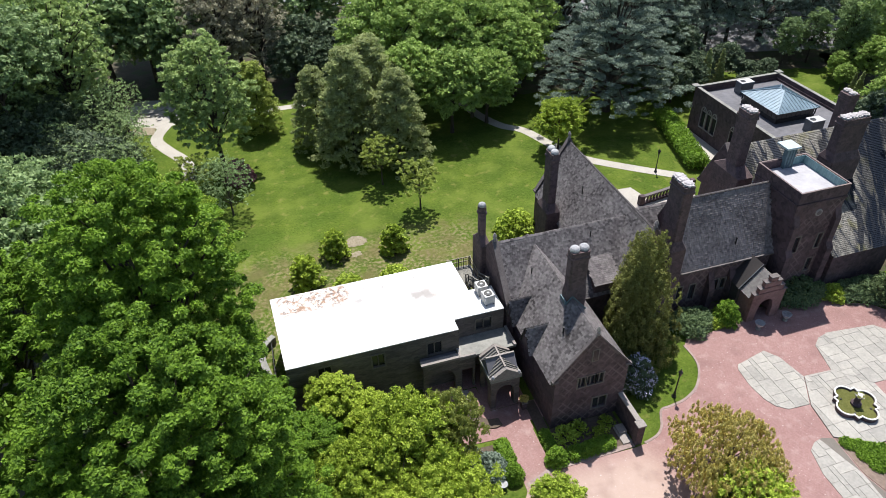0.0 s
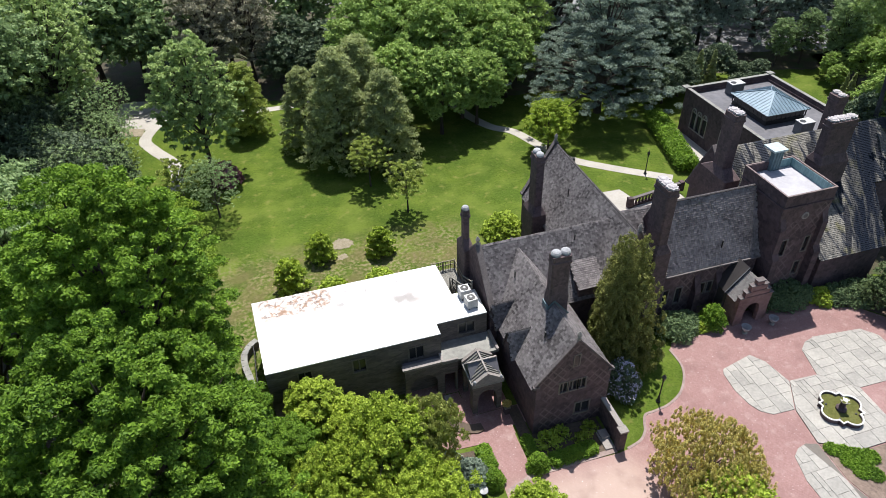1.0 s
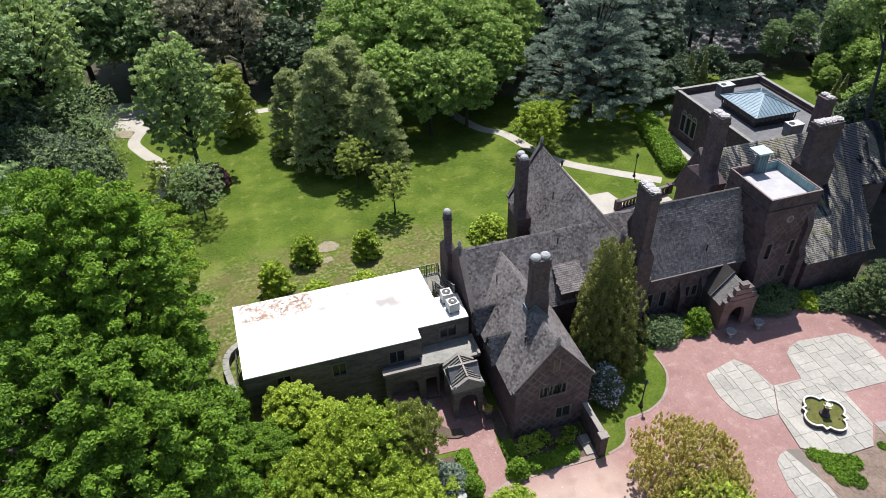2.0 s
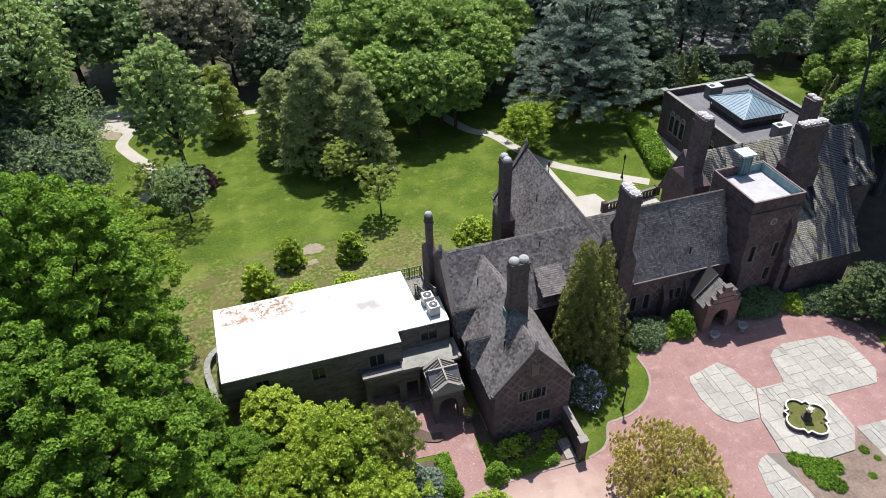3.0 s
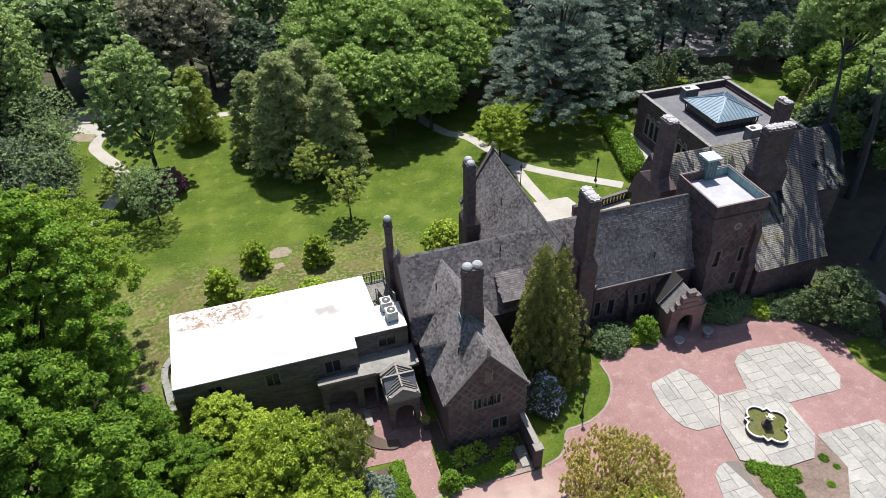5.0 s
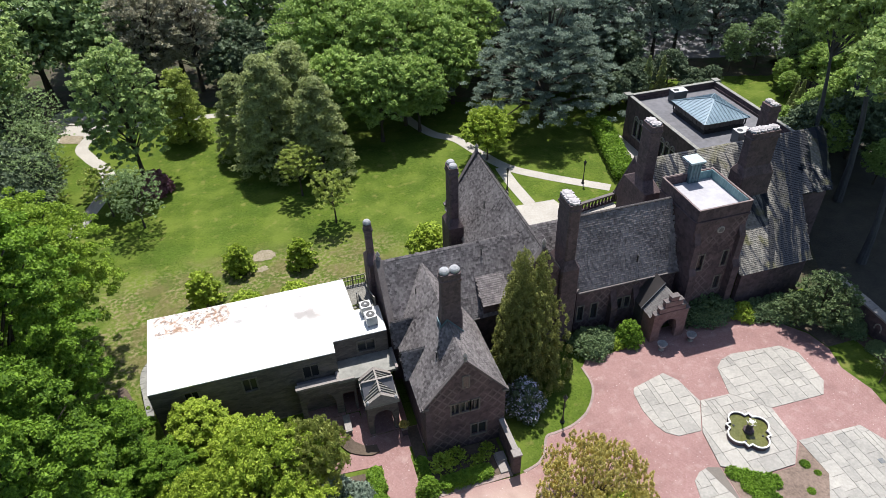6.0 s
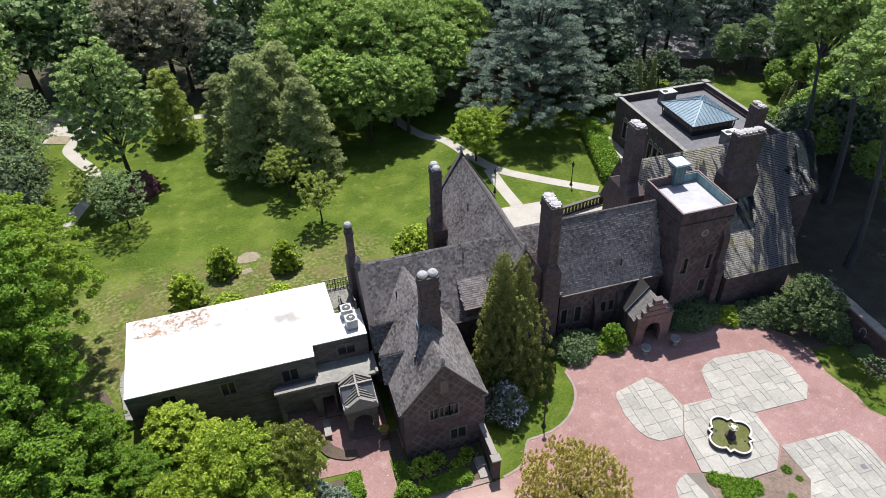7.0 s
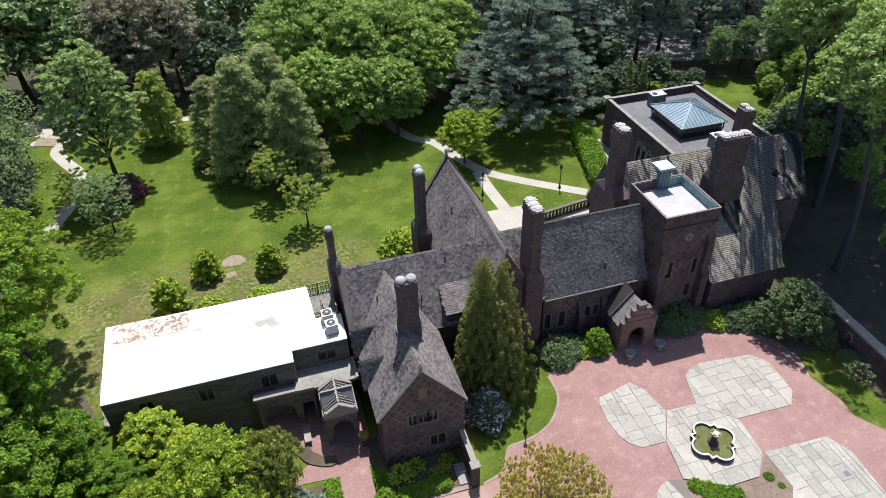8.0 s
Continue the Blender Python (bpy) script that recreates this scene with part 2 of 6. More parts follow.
overlay(M_PAVER, (0.62, 0.56, 0.53), maths(M_PAVER, "MULTIPLY", speckle(M_PAVER, 7.0, 0.68, 0.74, 3.0), 0.75))
overlay(M_PAVER, (0.15, 0.082, 0.075), maths(M_PAVER, "MULTIPLY", speckle(M_PAVER, 0.45, 0.5, 0.72, 8), 0.35))
M_FLAG = material("bluestone_flag", (0.2, 0.192, 0.176), (0.4, 0.376, 0.335), 0.5, 5, 0.8, 0.3, per_object=0.35)
M_JOINT = material("sand_joint", (0.115, 0.101, 0.0864), (0.173, 0.151, 0.13), bump=0.2)
M_PATH = material("pale_path", (0.302, 0.281, 0.245), (0.418, 0.389, 0.346), 0.4, 5, 0.9, 0.2)
M_SOIL = material("soil", (0.054, 0.0396, 0.0288), (0.122, 0.09, 0.0648), 0.5, 5, 0.95, 0.6, 0.05)
M_BARE = material("bare_dry_soil", (0.11, 0.08, 0.062), (0.24, 0.175, 0.14), 0.6, 5, 0.95, 0.6, 0.05)
# near-black ground colour that stands in for the tall trees' shade
M_SHADE_FLOOR = material("shade_dark_floor", (0.02, 0.018, 0.014), (0.055, 0.05, 0.036), 0.6, 6, 0.95, 0.6, 0.05)
M_IRON = material("black_iron", (0.00864, 0.00864, 0.00936), (0.0216, 0.0216, 0.023), rough=0.45, bump=0.1)
M_METAL = material("painted_sheet_metal", (0.36, 0.36, 0.36), (0.49, 0.49, 0.482), 1, 6, 0.5, 0.05)
M_WOOD = material("weathered_wood", (0.12, 0.108, 0.07), (0.27, 0.245, 0.165), 1, 8, 0.8, 0.3, stretch=(1, 6, 6))
M_WOODGREY = material("grey_weathered_wood", (0.1, 0.096, 0.085), (0.24, 0.23, 0.2), 1, 8, 0.85, 0.3)
M_WATER = material("algae_water", (0.072, 0.0792, 0.0216), (0.144, 0.144, 0.0504), 1.2, 6, 0.12, 0.1)
M_FRAME = material("window_frame", (0.085, 0.074, 0.065), (0.155, 0.138, 0.12), 2, 8, 0.7, 0.1)
M_BARK = material("bark", (0.0252, 0.0194, 0.0144), (0.0864, 0.0684, 0.054), 1.5, 9, 0.95, 0.7, 0.04, stretch=(2, 2, 0.5))
M_BARK_GREY = material("smooth_grey_bark", (0.026, 0.027, 0.031), (0.075, 0.076, 0.08), 1.0, 7, 0.9, 0.5, 0.03, stretch=(2, 2, 0.4))
M_ASPHALT = material("asphalt", (0.15, 0.148, 0.158), (0.23, 0.226, 0.238), 0.2, 5, 0.9, 0.2)
M_MAPLE = leafy("maple_leaf", (0.028, 0.076, 0.013), (0.27, 0.44, 0.045), 0.3)
M_MAPLE_SUN = leafy("sunny_maple_leaf", (0.05, 0.11, 0.014), (0.4, 0.55, 0.06), 0.24)
M_TALL = leafy("tall_tree_leaf", (0.11, 0.19, 0.06), (0.5, 0.63, 0.22), 0.42)
M_EVERGREEN = leafy("evergreen_leaf", (0.045, 0.075, 0.042), (0.23, 0.32, 0.14), 0.3)
M_HOLLY = leafy("holly_leaf", (0.025, 0.045, 0.022), (0.2, 0.27, 0.11), 0.24)
M_PALE = leafy("pale_leaf", (0.11, 0.18, 0.052), (0.56, 0.69, 0.26), 0.34)
M_OAK = leafy("woodland_leaf", (0.075, 0.13, 0.05), (0.42, 0.55, 0.24), 0.3)
M_BRIGHT = leafy("spring_leaf", (0.1, 0.18, 0.018), (0.56, 0.67, 0.095), 0.32)
M_LIME = leafy("lime_leaf", (0.11, 0.2, 0.045), (0.48, 0.62, 0.17), 0.34)
# dark leaf; partly carries the canopy's shade over the understory trees in its colour
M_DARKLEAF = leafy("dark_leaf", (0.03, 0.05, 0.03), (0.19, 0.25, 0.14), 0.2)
M_NEEDLE = leafy("pine_needle", (0.03, 0.048, 0.038), (0.37, 0.46, 0.35), 0.3)
M_CYPRESS = leafy("cypress_leaf", (0.045, 0.06, 0.018), (0.35, 0.36, 0.1), 0.24)
M_BUFF = leafy("buff_leaf", (0.36, 0.33, 0.085), (0.82, 0.71, 0.27), 0.52)
M_FLOWER = leafy("white_blossom", (0.35, 0.35, 0.45), (0.62, 0.62, 0.72), 0.2)
M_BRIGHT2 = leafy("golden_leaf", (0.215, 0.28, 0.0552), (0.513, 0.575, 0.158), 0.45)
M_OLIVE = leafy("olive_leaf", (0.184, 0.215, 0.0453), (0.381, 0.418, 0.118), 0.4)
M_OLIVEGREY = leafy("olive_grey_leaf", (0.12, 0.15, 0.065), (0.54, 0.6, 0.25), 0.38)
M_GREYLEAF = leafy("grey_twig", (0.16, 0.15, 0.1), (0.42, 0.4, 0.27), 0.24)
M_PURPLE = leafy("plum_leaf", (0.17, 0.07, 0.085), (0.42, 0.21, 0.24), 0.3)
M_STONE_RED = material("red_sandstone", (0.126, 0.0693, 0.063), (0.252, 0.151, 0.139), 0.6, 5, 0.9, 0.5, 0.03)
M_SLATE_PALE2 = material("grey_slate", (0.115, 0.104, 0.101), (0.238, 0.223, 0.216), 0.35, 3, 0.75, 0.3, island=0.7)
M_WOOD_DARK = material("dark_oak", (0.0144, 0.0108, 0.00864), (0.036, 0.0274, 0.0216), 1, 8, 0.7, 0.2, stretch=(6, 6, 1))
M_CAP = material("pale_copper", (0.302, 0.374, 0.396), (0.432, 0.504, 0.518), 0.8, 4, 0.6, 0.1)
M_COPPER_BLUE = material("blue_green_copper", (0.11, 0.17, 0.215), (0.2, 0.28, 0.34), 0.6, 3, 0.5, 0.15, metal=0.1)
M_IRONGREY = material("grey_sheet_metal", (0.072, 0.0792, 0.0864), (0.144, 0.151, 0.158), 1, 6, 0.5, 0.05)
M_RIM = material("white_stone_rim", (0.62, 0.6, 0.56), (0.8, 0.78, 0.74), 1, 7, 0.75, 0.2)
M_DUST = material("dusty_soil", (0.15, 0.13, 0.075), (0.3, 0.25, 0.185), 1.5, 6, 0.95, 0.4)
M_PINKCAP = material("pink_coping", (0.12, 0.088, 0.082), (0.22, 0.17, 0.16), 1, 6, 0.8, 0.3)
M_COPPER_TEAL = material("teal_copper", (0.07, 0.16, 0.18), (0.22, 0.36, 0.37), 0.8, 4, 0.6, 0.2, stretch=(2, 2, 0.4))
M_PALELEAD = material("weathered_lead", (0.13, 0.13, 0.115), (0.26, 0.255, 0.23), 0.6, 3, 0.7, 0.15)
M_KERB = material("kerb_stone", (0.2, 0.145, 0.13), (0.33, 0.255, 0.23), 0.8, 6, 0.9, 0.3)
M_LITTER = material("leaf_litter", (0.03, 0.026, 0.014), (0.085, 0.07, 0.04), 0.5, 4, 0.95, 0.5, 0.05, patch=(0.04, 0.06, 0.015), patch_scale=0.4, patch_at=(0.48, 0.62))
M_DIAPER = material("diapered_stone", (0.031, 0.0195, 0.0225), (0.125, 0.082, 0.084), 0.5, 3.2, 0.9, 0.7, 0.05, cells=2.6)
lattice(M_DIAPER, pitch=0.78, strength=0.42, colour=(0.21, 0.16, 0.15))
M_PLASTER = material("pale_lead", (0.31, 0.3, 0.32), (0.42, 0.41, 0.43), 0.5, 3, 0.6, 0.1)
M_GLASS = bpy.data.materials.new("dark_window_glass")
M_GLASS.use_nodes = True
gb = M_GLASS.node_tree.nodes["Principled BSDF"]
gb.inputs["Base Color"].default_value = (0.03, 0.031, 0.033, 1)
gb.inputs["Roughness"].default_value = 0.16


# ---- mesh helpers ----
ORIGIN = {}


class Mesh:
    """Collects vertices and faces in world metres."""

    def __init__(self):
        self.v, self.f = [], []

    def add(self, verts, faces):
        k = len(self.v)
        self.v += [tuple(p) for p in verts]
        self.f += [tuple(i + k for i in q) for q in faces]
        return self

    def prism(self, pts, z0, z1):
        """A closed column over a plan; z1 may be a list with a height for each corner."""
        n = len(pts)
        tops = z1 if isinstance(z1, (list, tuple)) else [z1] * n
        vs = [(x, y, z0) for x, y in pts] + [(p[0], p[1], h) for p, h in zip(pts, tops)]
        fs = [tuple(range(n - 1, -1, -1)), tuple(range(n, 2 * n))]
        fs += [(i, (i + 1) % n, (i + 1) % n + n, i + n) for i in range(n)]
        return self.add(vs, fs)

    def box(self, x0, y0, z0, x1, y1, z1):
        return self.prism([(x0, y0), (x1, y0), (x1, y1), (x0, y1)], z0, z1)

    def slab(self, corners, thick):
        """A plate of any flat outline, thickened against its normal."""
        c = [Vector(p) for p in corners]
        nrm = (c[1] - c[0]).cross(c[2] - c[0]).normalized() * thick
        n = len(c)
        fs = [tuple(range(n)), tuple(range(2 * n - 1, n - 1, -1))]
        fs += [(i, i + n, (i + 1) % n + n, (i + 1) % n) for i in range(n)]
        return self.add(list(c) + [p - nrm for p in c], fs)

    def beam(self, a, b, w, h, up=(0, 0, 1)):
        """A bar of section w x h from a to b."""
        a, b = Vector(a), Vector(b)
        d = (b - a).normalized()
        s = d.cross(Vector(up))
        s = (s if s.length > 1e-4 else Vector((1, 0, 0))).normalized()
        u = s.cross(d)
        vs = [p + s * i * w / 2 + u * j * h / 2 for p in (a, b) for i, j in ((-1, -1), (1, -1), (1, 1), (-1, 1))]
        return self.add(vs, [(3, 2, 1, 0), (4, 5, 6, 7), (0, 1, 5, 4), (1, 2, 6, 5), (2, 3, 7, 6), (3, 0, 4, 7)])

    def tube(self, points, radii, n=8):
        pts = [Vector(p) for p in points]
        k = len(self.v)
        for i, p in enumerate(pts):
            d = (pts[min(i + 1, len(pts) - 1)] - pts[max(i - 1, 0)]).normalized()
            s = d.cross(Vector((0, 0, 1)))
            s = (s if s.length > 1e-3 else Vector((1, 0, 0))).normalized()
            u = s.cross(d)
            for j in range(n):
                a = 2 * math.pi * j / n
                self.v.append(tuple(p + (s * math.cos(a) + u * math.sin(a)) * radii[i]))
        for i in range(len(pts) - 1):
            for j in range(n):
                a, b = k + i * n + j, k + i * n + (j + 1) % n
                self.f.append((a, b, b + n, a + n))
        self.f.append(tuple(k + j for j in range(n - 1, -1, -1)))
        self.f.append(tuple(k + (len(pts) - 1) * n + j for j in range(n)))
        return self

    def lathe(self, x, y, rings, n=12, sx=1.0, sy=1.0):
        return self.tube([(x, y, z) for r, z in rings], [r for r, z in rings], n) if sx == sy == 1 else self


def thing(name, at, label, category, group="", kind=""):
    ob = new(name)
    ob.location = at
    ob.empty_display_size = 0.2
    ORIGIN[ob] = Vector(at)
    return tagged(ob, label, category, group, kind)


def part(name, mesh, mat, parent=None, label="", kind="", category="", group=""):
    """Links a Mesh, given in world metres, as one object under a thing or a part."""
    o = ORIGIN.get(parent, Vector((0, 0, 0)))
    me = bpy.data.meshes.new(name)
    me.from_pydata([(x - o.x, y - o.y, z - o.z) for x, y, z in mesh.v], [], mesh.f)
    me.materials.append(mat)
    bm = bmesh.new()
    bm.from_mesh(me)
    bmesh.ops.recalc_face_normals(bm, faces=bm.faces)
    bm.to_mesh(me)
    bm.free()
    ob = new(name, me)
    ob.parent = parent
    ORIGIN[ob] = o
    return tagged(ob, label, category, group, kind)


def wall(parent, a, b, z0, z1, thick, mat, holes=(), name="wall", label="", cut=True):
    """An upright wall from plan point a to b, its outer face on the line with the building to the left of it; holes are (u0, u1, v0, v1) and go through."""
    a, b = Vector((*a, 0)), Vector((*b, 0))
    d = (b - a).normalized()
    inn = Vector((-d.y, d.x, 0)) * thick
    length = (b - a).length
    us = sorted({thick if cut else 0.0, length, *[h[0] for h in holes], *[h[1] for h in holes]})
    vs = sorted({z0, z1, *[h[2] for h in holes], *[h[3] for h in holes]})
    nu, nv = len(us), len(vs)

    def solid(i, j):
        if not (0 <= i < nu - 1 and 0 <= j < nv - 1):
            return False
        mu, mv = (us[i] + us[i + 1]) / 2, (vs[j] + vs[j + 1]) / 2
        return not any(h[0] < mu < h[1] and h[2] < mv < h[3] for h in holes)

    m = Mesh()
    pts = [a + d * u + inn * k + Vector((0, 0, v)) for k in (0, 1) for u in us for v in vs]

    def at(k, i, j):
        return (k * nu + i) * nv + j

    fs = []
    for i in range(nu - 1):
        for j in range(nv - 1):
            if solid(i, j):
                fs.append((at(0, i, j), at(0, i + 1, j), at(0, i + 1, j + 1), at(0, i, j + 1)))
                fs.append((at(1, i, j), at(1, i, j + 1), at(1, i + 1, j + 1), at(1, i + 1, j)))
                for di, dj, p, q in ((-1, 0, (i, j), (i, j + 1)), (1, 0, (i + 1, j), (i + 1, j + 1)), (0, -1, (i, j), (i + 1, j)), (0, 1, (i, j + 1), (i + 1, j + 1))):
                    if not solid(i + di, j + dj):
                        fs.append((at(0, *p), at(0, *q), at(1, *q), at(1, *p)))
    m.add(pts, fs)
    return part(name, m, mat, parent, label)


def window(parent, a, b, u0, u1, v0, v1, lights=2, deep=0.18, surround=True, mat=None):
    """A stone-framed casement in the wall from a to b: frame, mullions and one pane a light."""
    a, b = Vector((*a, 0)), Vector((*b, 0))
    d = (b - a).normalized()
    out = Vector((d.y, -d.x, 0))

    def at(u, v, o):
        p = a + d * u + out * o
        return (p.x, p.y, v)

    fr = Mesh()
    t = 0.09
    if surround:
        for u in (u0 - t / 2, u1 + t / 2):
            fr.beam(at(u, v0 - t, 0.0), at(u, v1 + t, 0.0), t * 1.4, 0.08, up=out)
        for v in (v0 - t / 2, v1 + t / 2):
            fr.beam(at(u0 - t, v, 0.0), at(u1 + t, v, 0.0), 0.1, t * 1.4)
    for i in range(1, lights):
        u = u0 + (u1 - u0) * i / lights
        fr.beam(at(u, v0, -deep * 0.6), at(u, v1, -deep * 0.6), t, t, up=out)
    f = part("window", fr, mat or M_FRAME, parent)
    w = (u1 - u0) / lights
    for i in range(lights):
        g = Mesh()
        g.slab([at(u0 + w * i, v0, -deep), at(u0 + w * (i + 1), v0, -deep), at(u0 + w * (i + 1), v1, -deep), at(u0 + w * i, v1, -deep)], 0.02)
        part("pane", g, M_GLASS, f)
    return f


def pip(x, y, poly):
    inside = False
    for (x0, y0), (x1, y1) in zip(poly, poly[1:] + poly[:1]):
        if (y0 > y) != (y1 > y) and x < (x1 - x0) * (y - y0) / (y1 - y0) + x0:
            inside = not inside
    return inside


def roof(parent, corners, mat=None, thick=0.16, course=0.19, width=0.23, seed=1, name="roof"):
    """One slope: a boarded plate with slates laid in lapping courses. corners: eave start, eave end, then round; seen from above anticlockwise."""
    rnd = random.Random(seed)
    c = [Vector(p) for p in corners]
    o = c[0]
    u = (c[1] - c[0]).normalized()
    nrm = (c[1] - c[0]).cross(c[-1] - c[0]).normalized()
    v = nrm.cross(u)
    poly = [((p - o).dot(u), (p - o).dot(v)) for p in c]
    base = part(name, Mesh().slab(corners, thick), M_UNDER, parent)
    verts, faces = [], []
    umin, umax = min(p[0] for p in poly), max(p[0] for p in poly)
    vmax = max(p[1] for p in poly)
    row, vv = 0, -0.05
    while vv < vmax - 0.04:
        uu = umin - (row % 2) * width / 2
        while uu < umax + width / 2:
            w = width * rnd.uniform(0.82, 1.12)
            if pip(uu + w / 2, vv + course * 0.5, poly):
                h = 0.07 + rnd.uniform(-0.008, 0.012)
                e = rnd.uniform(-0.012, 0.014)
                k = len(verts)
                top = min(vv + course * 1.25, vmax)
                for du, dv, dh in ((0.006, vv + e, h), (w - 0.006, vv + e, h + rnd.uniform(-0.003, 0.003)), (w - 0.006, top, 0.016), (0.006, top, 0.016)):
                    verts.append(o + u * (uu + du) + v * dv + nrm * dh)
                for du, dv in ((0.006, vv + e), (w - 0.006, vv + e)):
                    verts.append(o + u * (uu + du) + v * dv + nrm * 0.001)
                faces += [(k, k + 1, k + 2, k + 3), (k, k + 4, k + 5, k + 1), (k, k + 3, k + 4), (k + 1, k + 5, k + 2)]
            uu += w
        vv += course
        row += 1
    sl = Mesh()
    sl.v, sl.f = [tuple(p) for p in verts], faces
    org = ORIGIN[parent]
    me = bpy.data.meshes.new("slating")
    me.from_pydata([tuple(Vector(p) - org) for p in sl.v], [], sl.f)
    me.materials.append(mat or M_SLATE)
    ob = new("slating", me)
    ob.parent = base
    ORIGIN[ob] = org
    tagged(ob, kind="stuff")
    return base


def gable(parent, axis, pos, lo, hi, eave, apex, thick, mat, mid=None, coping=True, proud=0.18, finial=True):
    """A triangular gable wall with raised coping. axis 'y': it stands at y=pos and spans x; axis 'x': the other way."""
    mid = (lo + hi) / 2 if mid is None else mid

    def P(s, d, z):
        return (s, pos + d, z) if axis == "y" else (pos + d, s, z)

    m = Mesh()
    tri = [(lo, eave), (hi, eave), (hi, eave + proud), (mid, apex + proud), (lo, eave + proud)]
    n = len(tri)
    m.add([P(s, 0, z) for s, z in tri] + [P(s, thick, z) for s, z in tri],
          [tuple(range(n)), tuple(range(2 * n - 1, n - 1, -1))] + [(i, i + n, (i + 1) % n + n, (i + 1) % n) for i in range(n)])
    g = part("gable_wall", m, mat, parent)
    if coping:
        for s in (lo, hi):
            cm = Mesh()
            off = 0.14 if s == hi else -0.14
            cm.beam(P(s + off, thick / 2, eave + proud - 0.02), P(mid, thick / 2, apex + proud + 0.1), abs(thick) + 0.05, 0.1)
            cm.box(*[min(q) for q in zip(P(s - 0.26, -0.06, 0), P(s + 0.26, thick + 0.06, 0))][:2], eave + proud - 0.2,
                   *[max(q) for q in zip(P(s - 0.26, -0.06, 0), P(s + 0.26, thick + 0.06, 0))][:2], eave + proud + 0.03)
            part("coping", cm, M_COPING, g)
        if finial:
            x, y, _ = P(mid, thick / 2, 0)
            z = apex + proud
            fm = Mesh()
            fm.lathe(x, y, [(0.16, z), (0.16, z + 0.2), (0.08, z + 0.28), (0.2, z + 0.45), (0.18, z + 0.55), (0.05, z + 0.8)], 8)
            part("finial", fm, M_STONE_LIGHT, g)
    return g


def chimney(parent, x, y, sx, sy, z0, z1, pots, base=None, shoulder=None, label="", dome=False):
    """A brick stack with a corbelled head and pots; base=(bx, by) is the wider foot up to shoulder."""
    m = Mesh()

    def ring(hx, hy, z, cut=0.12):
        return [(x + a * hx - (cut if k else 0) * a * 1, y + b * hy - (0 if k else cut) * b, z)
                for a, b, ks in ((-1, -1, (0, 1)), (1, -1, (1, 0)), (1, 1, (0, 1)), (-1, 1, (1, 0))) for k in ks]

    rings = []
    if base:
        rings += [ring(base[0] / 2, base[1] / 2, z0), ring(base[0] / 2, base[1] / 2, shoulder - 0.5), ring(sx / 2, sy / 2, shoulder + 0.3)]
    else:
        rings += [ring(sx / 2, sy / 2, z0)]
    rings += [ring(sx / 2, sy / 2, z1 - 0.75), ring(sx / 2 + 0.08, sy / 2 + 0.08, z1 - 0.68), ring(sx / 2 + 0.08, sy / 2 + 0.08, z1 - 0.5), ring(sx / 2 + 0.02, sy / 2 + 0.02, z1 - 0.45), ring(sx / 2 + 0.02, sy / 2 + 0.02, z1)]
    k = 8
    vs = [p for r in rings for p in r]
    fs = [tuple(range(k - 1, -1, -1)), tuple(range((len(rings) - 1) * k, len(rings) * k))]
    fs += [(i * k + j, i * k + (j + 1) % k, (i + 1) * k + (j + 1) % k, (i + 1) * k + j) for i in range(len(rings) - 1) for j in range(k)]
    m.add(vs, fs)
    ch = part("chimney", m, M_BRICK, parent, label)
    for k, (px, py, r) in enumerate(pots):
        pm = Mesh()
        cx, cy = x + px, y + py
        if dome:
            pm.lathe(cx, cy, [(r * 1.0, z1), (r * 1.12, z1 + 0.1), (r * 1.08, z1 + 0.2), (r * 0.85, z1 + 0.32), (r * 0.4, z1 + 0.4), (0.03, z1 + 0.42)], 12)
        else:
            n = 16
            rnd = random.Random(int(x * 10) + k)
            rim = [(cx + r * q * math.cos(2 * math.pi * i / n), cy + r * q * math.sin(2 * math.pi * i / n)) for i in range(n) for q in [(1.32 if i % 2 else 1.02) * rnd.uniform(0.92, 1.06)]]
            lift = 0.05 * rnd.random()
            pm.prism(rim, z1 + lift, z1 + 0.16 + lift)
            pm.lathe(cx, cy, [(r * 0.95, z1 + 0.15 + lift), (r * 0.75, z1 + 0.24 + lift), (r * 0.5, z1 + 0.27 + lift), (0.03, z1 + 0.25 + lift)], 10)
        part("chimney_cap", pm, M_POT if dome else M_CAPSTONE, ch)
    return ch


def flat_cap(parent, pts, z, mat, name="flat_roof", thick=0.25):
    return part(name, Mesh().prism(pts, z - thick, z), mat, parent)


def parapet(parent, pts, z0, z1, w, mat, name="parapet"):
    """A low wall along the edges of a plan, butted at the corners, one part a side."""
    n = len(pts)
    cx, cy = sum(p[0] for p in pts) / n, sum(p[1] for p in pts) / n
    for i in range(n):
        (ax, ay), (bx, by) = pts[i], pts[(i + 1) % n]
        def inset(px, py):
            return (px + math.copysign(w, cx - px), py + math.copysign(w, cy - py))
        part(name, Mesh().prism([(ax, ay), (bx, by), inset(bx, by), inset(ax, ay)], z0, z1), mat, parent)


# ---- ground ----
def sheet(name, pts, z, mat, label, category, depth=0.12, kind="structure"):
    return part(name, Mesh().prism(pts, z - depth, z), mat, None, label, kind, category)


def smooth(pts, steps=4):
    out = []
    n = len(pts)
    for i in range(n):
        p0, p1, p2, p3 = (Vector(pts[(i + k - 1) % n]) for k in range(4))
        for s in range(steps):
            t = s / steps
            out.append(tuple(0.5 * (2 * p1 + (p2 - p0) * t + (2 * p0 - 5 * p1 + 4 * p2 - p3) * t * t + (3 * p1 - p0 - 3 * p2 + p3) * t ** 3)))
    return out


